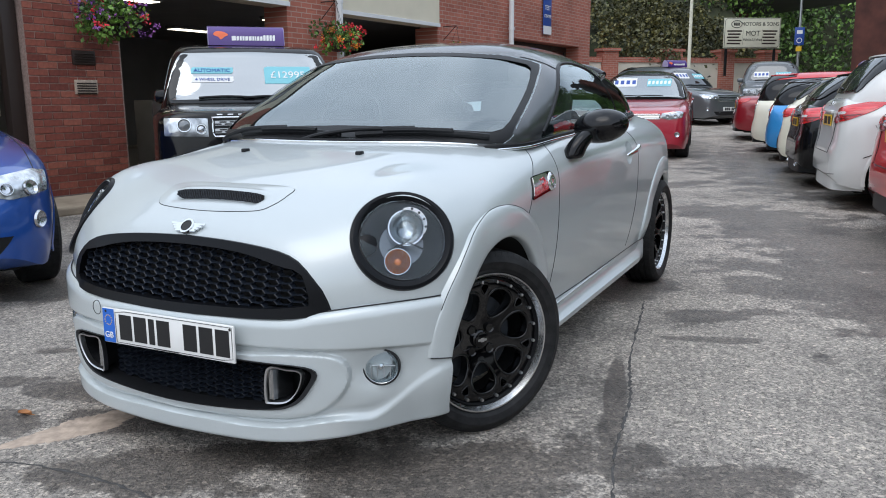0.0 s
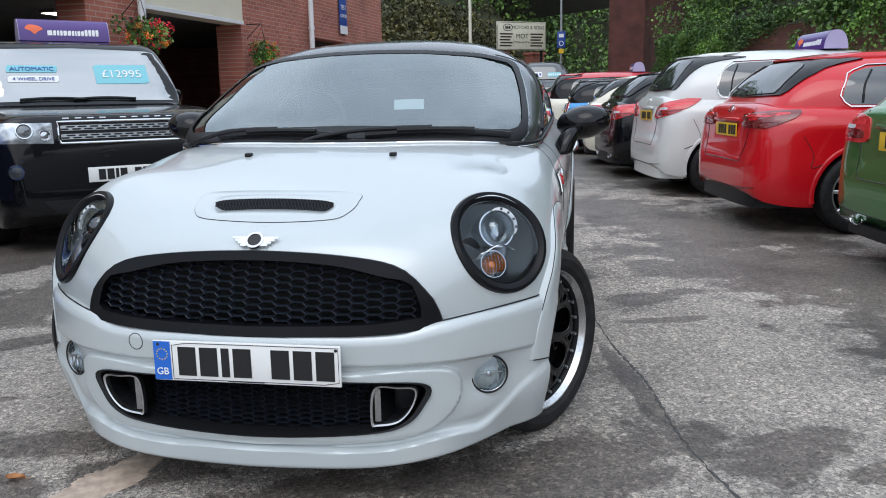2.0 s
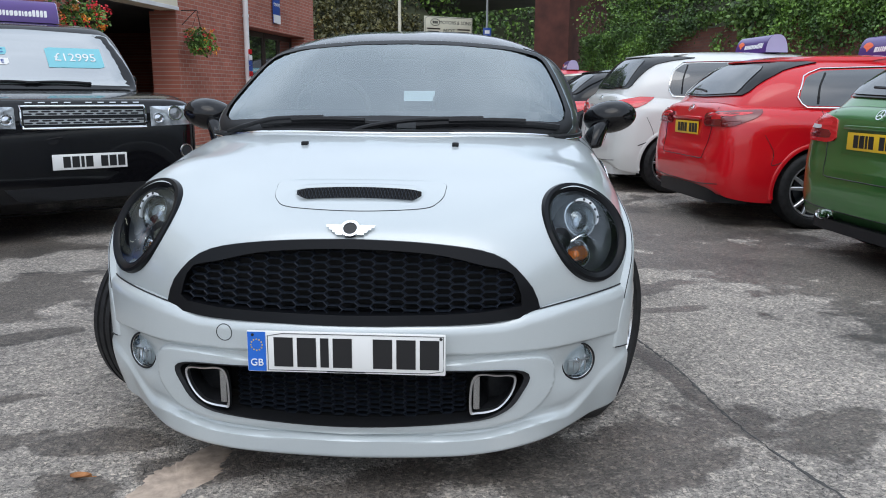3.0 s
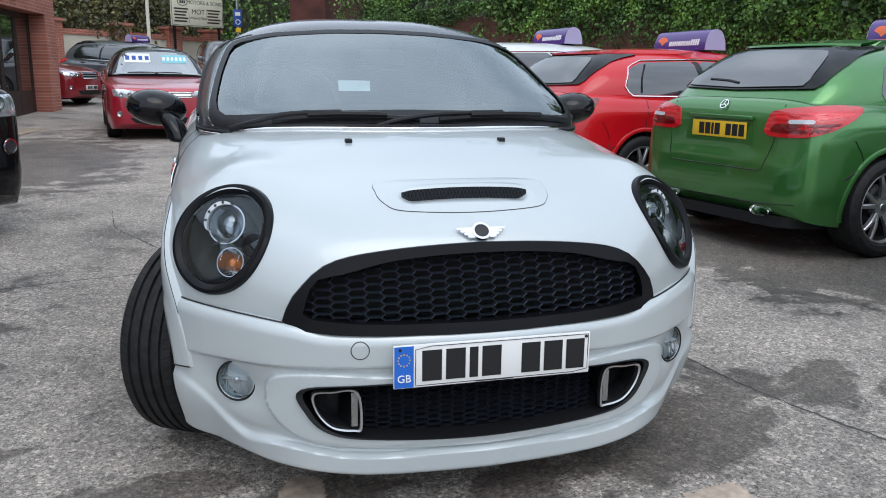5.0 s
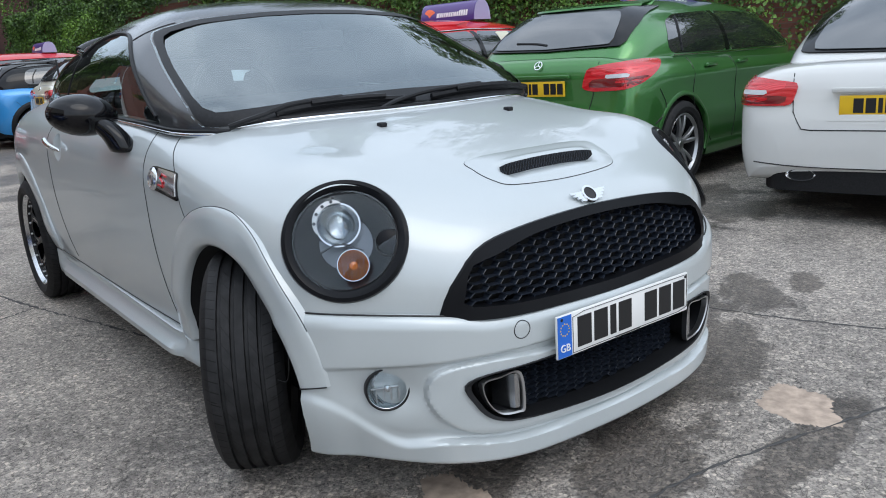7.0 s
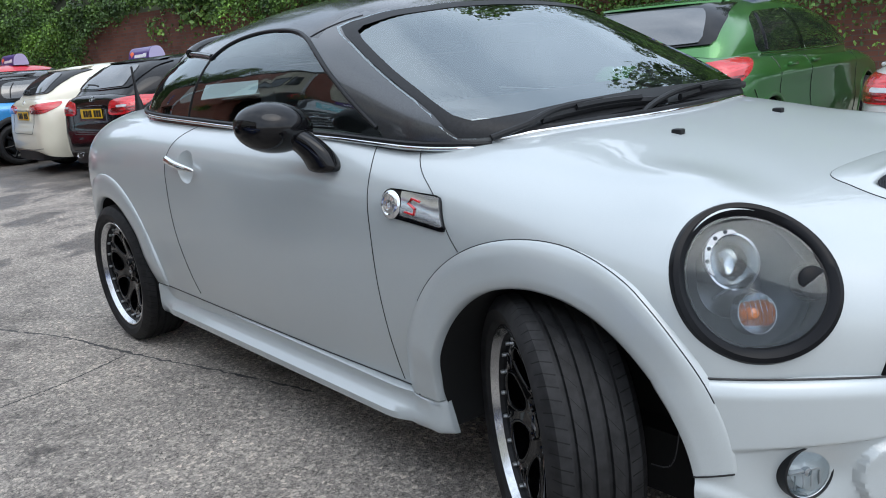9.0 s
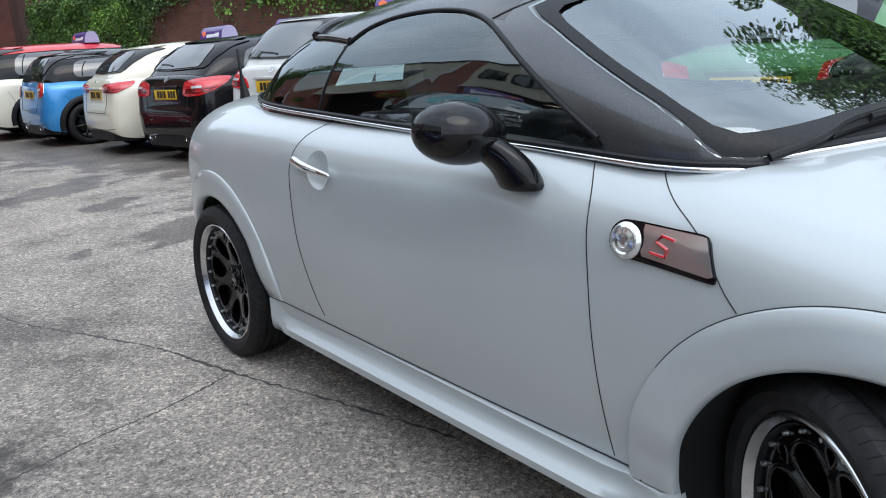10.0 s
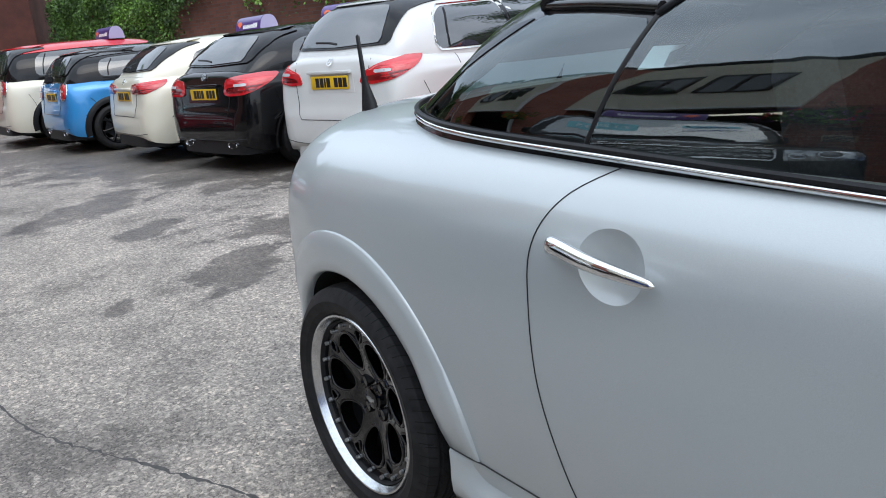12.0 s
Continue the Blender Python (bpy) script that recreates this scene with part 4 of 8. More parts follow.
    def dee(w, zc, ze, t, n=64):
        """The grille outline: arched above, nearly flat below, with tight lower corners; t insets it."""
        up = [(-w * 1.005, ze - 0.012), (-w * 0.985, ze + 0.026), (-w * 0.93, ze + 0.078), (-w * 0.775, zc - 0.038), (-w * 0.48, zc - 0.010), (0, zc)]
        low = [(w * 0.75, ze - 0.024), (w * 0.5, ze - 0.029), (0, ze - 0.034)]
        full = smooth_loop(up + [(-a, b) for a, b in up[-2::-1]], 61, False) + low + [(-a, b) for a, b in low[-2::-1]]
        return fillet(full, 0.022, n)

    grille = dee(0.495, 0.684, 0.530, 0)
    mouth = smooth_loop([(-0.46, 0.35), (-0.448, 0.29), (-0.40, 0.243), (-0.30, 0.222), (0, 0.208), (0.30, 0.222), (0.40, 0.243), (0.448, 0.29), (0.46, 0.35), (0.30, 0.362), (0, 0.365), (-0.30, 0.362)], 64)
    gpr = prism([Vector((0, a, b)) for a, b in grille], (1.70, 0, 0), (2.1, 0, 0))
    mpr = prism([Vector((0, a, b)) for a, b in mouth], (1.62, 0, 0), (2.1, 0, 0))
    HC = Vector((1.555, 0.632, 0.692))
    HN = Vector((0.82, 0.50, 0.34)).normalized()
    hq = HN.to_track_quat("Z", "Y").to_matrix().to_4x4()
    HM = {1: Matrix.Translation(HC) @ hq, -1: Matrix.Diagonal((1, -1, 1, 1)) @ Matrix.Translation(HC) @ hq}

    def headring(r, n=64):
        """The headlamp outline: an oval, taller than wide, in the lamp's own plane."""
        return [(r * 0.150 * math.cos(2 * math.pi * k / n), r * 0.150 * math.sin(2 * math.pi * k / n)) for k in range(n)]

    up = HM[1].to_3x3() @ Vector((1, 0, 0))
    roll = math.degrees(math.atan2((HM[1].to_3x3() @ Vector((0, 1, 0))).z, up.z))
    turn = pose(0, 0, 0, 0, 0, roll)
    lampcut = []
    for s in (1, -1):
        pts = [HM[s] @ turn @ Vector((a, b, 0)) for a, b in headring(0.90)]
        ax = (HM[s].to_3x3() @ Vector((0, 0, 1)))
        lampcut.append(prism(pts, -ax * 0.075, ax * 0.2))
    boolean(body, joined(*arches, *lampcut, gpr), 1)
    boolean(body, mpr, 1)
    boolean(bumper, joined(*[cyl(FX, 0.352, s0, s1) for s0, s1 in ((0.50, 1.2), (-1.2, -0.50))], mpr), 1)

    # headlamps
    for s in (1, -1):
        T = HM[s] @ turn
        sg = HM[s]
        lamp = put("headlamp", mesh_of(*moved(joined(
            lathe([(0.0, -0.074), (0.10, -0.072), (0.125, -0.05), (0.133, -0.01)], 40, "z")), T), M_LAMPSH, 40), car, "oval headlamp with black rim and amber bulb")
        n = 64
        axis = T.to_3x3() @ Vector((0, 0, 1))
        lie = []
        for a, b in headring(1.0):
            q = T @ Vector((a, b, 0))
            hh, _, _, _ = whole.ray_cast(q + axis * 0.3, -axis)
            lie.append((hh - q).dot(axis) if hh is not None and (hh - q).length < 0.12 else 0.0)
        # a smooth seat for the ring: the first waves of the wing's outline only
        co = [(sum(v * math.cos(2 * math.pi * j * k / n) for k, v in enumerate(lie)) * 2 / n, sum(v * math.sin(2 * math.pi * j * k / n) for k, v in enumerate(lie)) * 2 / n) for j in range(3)]
        lie = [co[0][0] / 2 + sum(c * math.cos(2 * math.pi * j * k / n) + d * math.sin(2 * math.pi * j * k / n) for j, (c, d) in enumerate(co) if j) for k in range(n)]
        rv = []
        for r, h in ((0.785, -0.03), (0.785, -0.002), (0.805, 0.004), (0.83, 0.004), (0.855, 0.008), (0.93, 0.013), (0.99, 0.010), (1.01, 0.0), (1.01, -0.02)):
            rv += [T @ Vector((a, b, lie[k] + h)) for k, (a, b) in enumerate(headring(r))]
        rf = [(i * n + k, i * n + (k + 1) % n, (i + 1) * n + (k + 1) % n, (i + 1) * n + k) for i in range(8) for k in range(n)]
        shade("rim", (rv, rf), M_RIMBLK, lamp)
        lv, lf = [], []
        for i in range(9):
            rr = 1 - i / 8
            for k, (a, b) in enumerate(headring(0.84 * max(rr, 0.001))):
                lv.append(T @ Vector((a, b, lie[k] * rr + 0.004 + 0.016 * (1 - rr * rr))))
        lf = [(i * n + k, i * n + (k + 1) % n, (i + 1) * n + (k + 1) % n, (i + 1) * n + k) for i in range(8) for k in range(n)]
        ln = shade("lens", (lv, lf), M_CLEAR, lamp, "clear lens")
        ln.visible_shadow = False
        flip = -1 if s < 0 else 1
        tp = T @ pose(0.040, -0.014, 0)
        bow = lathe([(0.0, -0.030), (0.03, -0.026), (0.042, -0.014), (0.046, -0.006), (0.050, 0.002), (0.054, 0.002), (0.057, -0.05)], 48, "z")
        shade("projector", moved(bow, tp @ pose(0, 0, -0.012)), M_REFL, lamp, "chromed projector lens")
        shade("projector_glass", moved(lathe([(0.0, 0.014), (0.02, 0.010), (0.036, -0.004), (0.043, -0.014)], 36, "z"), tp @ pose(0, 0, -0.012)), M_PROJ, lamp)
        # a bright crescent with dark studs beside the projector
        lo_, hi_ = (-0.2, 2.0) if s > 0 else (-2.0, 0.2)
        lo_, hi_ = -hi_, -lo_
        arc = np.linspace(lo_, hi_, 22)
        cres = []
        for k, a in enumerate(arc):
            wd = 0.011 * math.sin(math.pi * k / 21) ** 0.5 + 0.001
            cres += [tp @ Vector((r * math.cos(a), r * math.sin(a) * flip, hgt)) for r, hgt in ((0.051, -0.006), (0.051, 0.002), (0.051 + wd, 0.002), (0.051 + wd, -0.006))]
        shade("projector_clip", (cres, [(k * 4 + j, k * 4 + (j + 1) % 4, k * 4 + 4 + (j + 1) % 4, k * 4 + 4 + j) for k in range(21) for j in range(4)]), M_WHITEP_LAMP, lamp, "pale crescent with dark studs", smooth=30)
        for a in arc[4:19:4]:
            stud = lathe([(0.0, 0.0045), (0.0035, 0.004), (0.0045, 0.001)], 12, "z")
            shade("stud", moved(stud, tp @ pose(0.0565 * math.cos(a), 0.0565 * math.sin(a) * flip, 0)), M_LAMPIN, lamp)
        # polished shelf below the projector
        sh = [tp @ Vector((-0.056 + 0.010 * math.cos(q * 3), 0.060 * q, -0.006 - 0.02 * abs(q))) for q in np.linspace(-0.8, 0.9, 12)]
        shade("reflector_shelf", tube(sh, 0.006, 6, False, 0.5), M_REFL, lamp, smooth=60)
        shade("side_reflector", moved(lathe([(0.118, -0.008), (0.104, -0.034), (0.070, -0.056), (0.066, -0.066)], 48, "z"), T), M_LAMPSH, lamp)
        ti = T @ pose(-0.060, 0.014, 0)
        shade("indicator_bowl", moved(lathe([(0.006, -0.050), (0.018, -0.044), (0.028, -0.030), (0.034, -0.012), (0.037, -0.006), (0.039, -0.006), (0.041, -0.03)], 32, "z"), ti), M_REFL, lamp)
        shade("amber_bulb", moved(lathe([(0.0, -0.012), (0.009, -0.015), (0.013, -0.026), (0.011, -0.05)], 20, "z"), ti), M_AMBER, lamp, "amber indicator bulb")
        fl = []
        for k in range(6):
            xk = -0.025 + 0.010 * k
            hh = math.sqrt(max(0.0, 0.034 ** 2 - xk * xk))
            fl.append(tube([ti @ Vector((-hh, xk, -0.004)), ti @ Vector((0, xk, 0.003)), ti @ Vector((hh, xk, -0.004))], 0.0009, 5))
        shade("indicator_flute", joined(*fl), M_CLEAR, lamp)
        shade("washer_cap", moved(lathe([(0.0, 0.010), (0.026, 0.009), (0.031, 0.005), (0.033, -0.02)], 28, "z"), T @ pose(-0.018, 0.102, lie[n // 4] * 0.76 + 0.006)), M_RIMBLK, lamp, "black washer cap")

    # grille: black surround, bar, honeycomb
    gt = tree(mesh_of(*loft(cosines(1.84, 0.8, 70), section), M_DARK))
    # near-black backing sheet stands for the shaded depth behind the mesh
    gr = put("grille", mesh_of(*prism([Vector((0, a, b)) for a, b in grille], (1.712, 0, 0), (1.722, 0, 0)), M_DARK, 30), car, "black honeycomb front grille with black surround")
    outer_l = dee(0.512, 0.700, 0.516, 0)
    inner_l = dee(0.462, 0.676, 0.543, 0)

    def nose_x(a, b):
        h, _ = project(gt, a, b, "front")
        return h.x if h else 1.76

    fr = []
    for loop, dx in ((outer_l, -0.006), (outer_l, 0.008), (inner_l, 0.004), (inner_l, -0.035)):
        fr += [(nose_x(a, b) + dx, a, b) for a, b in loop]
    ff = [(i * 64 + k, i * 64 + (k + 1) % 64, (i + 1) * 64 + (k + 1) % 64, (i + 1) * 64 + k) for i in range(3) for k in range(64)]
    shade("surround", (fr, ff), M_RIMBLK, gr)

    def honeycomb(inside, xat, a, f, h, y0, y1, z0, z1):
        """A net of long six-sided cells with thin walls; a: half width, f: half of the flat side, h: half height."""
        vv, fq = [], []
        row, z = 0, z0
        while z < z1:
            y = y0 + ((a + f) if row % 2 else 0)
            while y < y1:
                if inside(y, z):
                    pts = [(y + c, z + d) for c, d in ((-f, h), (f, h), (a, 0), (f, -h), (-f, -h), (-a, 0))]
                    o = len(vv)
                    for q, dx in ((1.0, 0.0), (0.945, 0.001), (0.915, -0.003), (0.915, -0.02)):
                        vv += [(xat(p, r) + dx, y + (p - y) * q, z + (r - z) * q) for p, r in pts]
                    fq += [(o + j * 6 + i, o + j * 6 + (i + 1) % 6, o + j * 6 + 6 + (i + 1) % 6, o + j * 6 + 6 + i) for j in range(3) for i in range(6)]
                y += 2 * (a + f)
            z += h
            row += 1
        # neighbours share the outer edges of their cells
        seen, where, out = {}, [], []
        for p in vv:
            key = tuple(round(c, 4) for c in p)
            if key not in seen:
                seen[key] = len(out)
                out.append(p)
            where.append(seen[key])
        return out, [tuple(where[i] for i in q) for q in fq if len({where[i] for i in q}) == 4]

    def poly_in(loop):
        def f(y, z):
            c = False
            for (a, b), (p, q) in zip(loop, loop[1:] + loop[:1]):
                if (b > z) != (q > z) and y < (p - a) * (z - b) / (q - b) + a:
                    c = not c
            return c
        return f

    shade("honeycomb", honeycomb(poly_in(inner_l), lambda a, b: nose_x(a * 0.98, b) - 0.016, 0.0265, 0.0150, 0.0098, -0.495, 0.5, 0.508, 0.68), M_MESH, gr, smooth=0)

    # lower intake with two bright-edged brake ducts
    # the intake is closed by a near-black sheet in place of shaded depth
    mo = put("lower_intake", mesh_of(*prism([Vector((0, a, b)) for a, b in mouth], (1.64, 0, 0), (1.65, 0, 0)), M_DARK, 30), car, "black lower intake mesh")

    def bx(a, b):
        h, _ = project(bt, a, b, "front")
        return h.x if h else 1.8

    shade("honeycomb", honeycomb(lambda y, z: poly_in(mouth)(y, z + 0.008) and poly_in(mouth)(y, z - 0.008) and abs(y) < 0.33, lambda a, b: bx(a, b) - 0.055, 0.021, 0.012, 0.0076, -0.33, 0.33, 0.215, 0.37), M_MESH, mo, smooth=0)
    ml = []
    for q, dx in ((1.03, -0.004), (1.035, 0.003), (1.0, 0.004), (0.985, -0.06)):
        ml += [(bx(a * min(q, 1.0), b) + dx, a * q, 0.288 + (b - 0.288) * q) for a, b in mouth]
    shade("intake_lip", (ml, ff), M_TRIM, mo)
    for s in (-1, 1):
        dl = smooth_loop([(s * 0.335, 0.345), (s * 0.325, 0.25), (s * 0.345, 0.24), (s * 0.40, 0.252), (s * 0.438, 0.295), (s * 0.448, 0.345), (s * 0.40, 0.35)], 40)
        cy, cz = s * 0.39, 0.298
        dv = []
        for q, dx in ((1.0, -0.012), (0.99, 0.004), (0.90, 0.002), (0.88, -0.015)):
            dv += [(bx(cy, cz) + dx - 0.10 * abs(a) + 0.039, cy + (a - cy) * q, cz + (b - cz) * q) for a, b in dl]
        df = [(i * 40 + k, i * 40 + (k + 1) % 40, (i + 1) * 40 + (k + 1) % 40, (i + 1) * 40 + k) for i in range(3) for k in range(40)]
        trim = shade("brake_duct_trim", (dv, df), M_SATIN, mo, "bright metal duct trim")
        wv = []
        for q, dx in ((0.895, -0.010), (0.80, -0.09), (0.4, -0.095)):
            wv += [(bx(cy, cz) + dx - 0.10 * abs(a) + 0.039, cy + (a - cy) * q + s * (1 - q) * 0.06, cz + (b - cz) * q) for a, b in dl]
        shade("duct_throat", (wv, df[:80] + [tuple(range(80, 120))]), M_TRIM, trim)
        x0 = bx(cy, cz) + 0.0015
        vane = [Vector((x0, s * 0.336, 0)), Vector((x0, s * 0.352, 0)), Vector((x0 - 0.06, s * 0.376, 0)), Vector((x0 - 0.06, s * 0.366, 0))]
        shade("duct_vane", prism(vane, (0, 0, 0.252), (0, 0, 0.342)), M_FOGREF, trim, smooth=20)
    # fog lamps
    for s in (-1, 1):
        q, qn = project(bt, s * 0.622, 0.345, "front")
        T = Matrix.Translation(q + Vector((0.004, 0, 0))) @ Vector((0.9, s * 0.42, 0.03)).normalized().to_track_quat("X", "Z").to_matrix().to_4x4()
        fg = shade("fog_lamp", moved(lathe([(0.0, -0.020), (0.02, -0.016), (0.038, 0.0), (0.046, 0.006), (0.049, 0.008), (0.051, 0.004), (0.052, -0.03)], 36, "x"), T), M_FOGREF, car, "round clear fog lamp")
        shade("fog_ring", moved(lathe([(0.0485, -0.01), (0.0490, 0.0095), (0.0515, 0.0115), (0.0545, 0.010), (0.0560, -0.02)], 40, "x"), T), M_TRIM, fg, "dark gasket round the fog lamp")
        shade("lamp_shelf", moved(box(-0.012, 0.004, -0.040, 0.040, 0.000, 0.004, 0.001), T), M_SATIN, fg)
        shade("lens", moved(lathe([(0.0, 0.022), (0.02, 0.020), (0.036, 0.014), (0.048, 0.007)], 32, "x"), T), M_CLEAR, fg)
        shade("bulb_cover", moved(lathe([(0.0, 0.008), (0.008, 0.006), (0.011, -0.02)], 16, "x"), T), M_REFL, fg)
        for k in range(4):
            shade("lens_rib", moved(box(0.004, 0.006, -0.030 + 0.018 * k, -0.027 + 0.018 * k, -0.03, -0.002), T), M_SATIN, fg)
    # plate, emblem, tow cap
    number_plate(car, "front_plate", pose(1.872, 0.004, 0.418), M_PLATEW)
    shade("tow_eye_cap", tube(line_on(bt, [(-0.33 + 0.022 * math.cos(k * math.pi / 16), 0.454 + 0.022 * math.sin(k * math.pi / 16)) for k in range(32)], "front", 0.0004), 0.0012, 5, True), M_INK, bumper)
    h, nr = project(gt, 0, 0.718, "front", 0.006)
    nr = (nr + Vector((0.12, 0, 0))).normalized()
    em = shade("bonnet_emblem", moved(lathe([(0.0, 0.006), (0.018, 0.006), (0.0195, 0.004), (0.020, 0.0)], 32, "x"), Matrix.Translation(h) @ Vector(nr).to_track_quat("X", "Z").to_matrix().to_4x4()), M_INK, car, "winged chrome emblem")
    seat = Matrix.Translation(h) @ Vector(nr).to_track_quat("X", "Z").to_matrix().to_4x4()
    for s in (-1, 1):
        steps = [(0.020, 0.012)]
        for k in range(4):
            steps += [(0.066 - k * 0.009, 0.012 - k * 0.008), (0.064 - k * 0.009, 0.0055 - k * 0.008), (0.044 - k * 0.006, 0.0050 - k * 0.008)]
        steps += [(0.020, -0.019)]
        shade("emblem_wing", moved(prism([Vector((0, s * a, b)) for a, b in steps], (0, 0, 0), (0.005, 0, 0)), seat), M_CHROME, em, smooth=20)
    shade("emblem_ring", moved(lathe([(0.019, 0.0), (0.019, 0.008), (0.0255, 0.008), (0.026, 0.0)], 32, "x"), seat), M_CHROME, em, smooth=20)

    # bonnet scoop: raised lip with a black slot
    sc = smooth_loop([(1.666, -0.180), (1.634, -0.228), (1.58, -0.243), (1.525, -0.220), (1.515, 0), (1.525, 0.220), (1.58, 0.243), (1.634, 0.228), (1.666, 0.180), (1.680, 0.0)], 56)
    hv, hf = patch(gt, even_loop(sc, 110), "top", 0.002, 0.01, 30, 0.012)
    dished = []
    for x, y, z in hv:
        side_f = 1 - ramp((abs(y) - 0.148) / 0.048)
        deep = min(max((1.662 - x) / 0.056, 0.0), 1.0) ** 1.3 * ramp((x - 1.5985) / 0.005)
        brow_h = 0.006 * math.exp(-((x - 1.588) / 0.014) ** 2)
        dished.append((x, y, z - 0.025 * deep * side_f + brow_h * side_f))
    scoop = shade("bonnet_scoop", (dished, hf), M_SILVER, car, "body-coloured bonnet scoop with black slot", smooth=60)
    boolean(body, prism([Vector((a, b, 0)) for a, b in fillet([(1.585, -0.205), (1.585, 0.205), (1.657, 0.180), (1.657, -0.180)], 0.03, 40)], (0, 0, 0.70), (0, 0, 0.95)), 1)
    stree = tree(scoop.data)
    mouth_v = []
    for y in np.linspace(-0.178, 0.178, 37):
        f0, b0 = project(stree, 1.611, y, "top")[0], project(stree, 1.590, y, "top")[0]
        mouth_v += [(1.6085, y, f0.z + 0.001), (1.6045, y, b0.z - 0.0045)]
    # near-black sheet across the scoop mouth, in place of its inner shade
    shade("slot", (mouth_v, [(i * 2, i * 2 + 1, i * 2 + 3, i * 2 + 2) for i in range(36)]), M_DARK, scoop, "black slot")
    net = []
    for k in range(35):
        p, q = Vector(mouth_v[2 * k]), Vector(mouth_v[2 * k + 3])
        net += [tube([p + Vector((0.001, 0, 0)), q + Vector((0.001, 0, 0))], 0.0011, 4), tube([Vector(mouth_v[2 * k + 2]) + Vector((0.001, 0, 0)), Vector(mouth_v[2 * k + 1]) + Vector((0.001, 0, 0))], 0.0011, 4)]
    shade("slot_mesh", joined(*net), M_MESH, scoop, smooth=0)
    seam_r = 0.0013
    shade("scoop_seam", tube(line_on(gt, sc, "top", 0.0005, None), seam_r, 5, True), M_INK, car)

    # seams: bonnet edge, doors, bumper caps, fuel line
    for s, view in ((1, "left"), (-1, "right")):
        shade("bonnet_seam", tube(line_on(whole, [(0.735, 0.908), (0.79, 0.87), (0.845, 0.835), (0.885, 0.80), (0.925, 0.74), (0.955, 0.705)], view, 0.0005, 24), seam_r, 5), M_INK, car)
        shade("door_front_seam", tube(line_on(whole, [(0.52, 0.955), (0.575, 0.915), (0.612, 0.86), (0.622, 0.76), (0.632, 0.55), (0.65, 0.30)], view, 0.0005, 40), seam_r, 5), M_INK, car)
        shade("door_rear_seam", tube(line_on(whole, [(-0.463, 0.972), (-0.55, 0.92), (-0.60, 0.84), (-0.612, 0.74), (-0.605, 0.58), (-0.565, 0.42), (-0.535, 0.34)], view, 0.0005, 40), seam_r, 5), M_INK, car)
        shade("bumper_seam", tube([p + Vector((0.0, 0, 0)) for p in line_on(bt, [(1.525, 0.54), (1.515, 0.45), (1.50, 0.37), (1.46, 0.36)], view, 0.001, 20)], seam_r, 5), M_INK, car)
    # flared arches, swept along the car's plan line
    plan = curve([(-1.9, 0.60), (-1.78, 0.70), (-1.6, 0.782), (-1.35, 0.815), (-1.0, 0.822), (0.6, 0.80), (1.2, 0.808), (1.42, 0.806), (1.50, 0.796), (1.56, 0.772), (1.62, 0.722), (1.70, 0.64)])
    arch_trees = {1: [], -1: []}
    for cx in (FX, RX):
        for s in (1, -1):
            av, n2 = [], 72
            a0, a1 = (8, 182.5) if cx > 0 else (1, 188)
            for i in range(n2 + 1):
                deg = a0 + (a1 - a0) * i / n2
                a = radians(deg)
                lead = min(1.0, max(0.0, 1 - deg / 60)) if cx > 0 else 0.0
                fade = min(1.0, max(0.0, min(max((a1 - deg) / 22, 0.5), (deg - a0) / 45) if cx > 0 else (deg - a0) / 22))
                for r, o in ((0.453, -0.07), (0.4525, 0.0015), (0.449, 0.0062), (0.42, 0.0085), (0.38, 0.0105), (0.358, 0.0105), (0.3495, 0.004), (0.348, -0.016)):
                    r = 0.352 + (r - 0.352) * (1 - 0.5 * lead)
                    x, z = cx + r * math.cos(a) * (1.07 if cx > 0 and deg > 90 else 1.0), 0.305 + r * math.sin(a)
                    y_plan = plan(x) - 0.9 * max(0.0, z - 0.60) ** 2 - 1.2 * max(0.0, 0.34 - z) ** 2 - 0.005
                    hits = [q.y for q in (project(bv, x, max(z, 0.2), "left")[0] for bv in (whole, bt)) if q is not None]
                    y = max(hits + [y_plan]) if not hits or (cx > 0 and deg < 90) else max(hits) + max(0.0, y_plan - max(hits)) * fade
                    y += o * (0.4 + 0.6 * fade) if o > 0 else o
                    av.append((x, s * y, max(z, 0.165) if cx < 0 else z))
            k = 8
            af = [(i * k + j, i * k + j + 1, (i + 1) * k + j + 1, (i + 1) * k + j) for i in range(n2) for j in range(k - 1)]
            shade("wheel_arch", (av, af), M_SILVER, car, "flared body-coloured wheel arch", smooth=60)
            arch_trees[s].append(tree(mesh_of(av, af, M_DARK)))
            if cx > 0:
                shade("arch_seam", tube([Vector(av[j]) + Vector((0, s * 0.0008, 0)) for j in range(1, 7)], 0.002, 5), M_INK, car)
                shade("arch_edge_line", tube([Vector(av[i * k + 1]) + Vector((0, s * 0.0002, 0)) for i in range(8, n2 - 14)], 0.0013, 4), M_INK, car)
    # sills: a thin top lip, a hollow and a bulge below, running flush into the front arch
    def flank(x, z, s):
        return max(abs(q.y) for q in (project(bv, x, z, "left" if s > 0 else "right")[0] for bv in [whole] + arch_trees[s]) if q is not None)

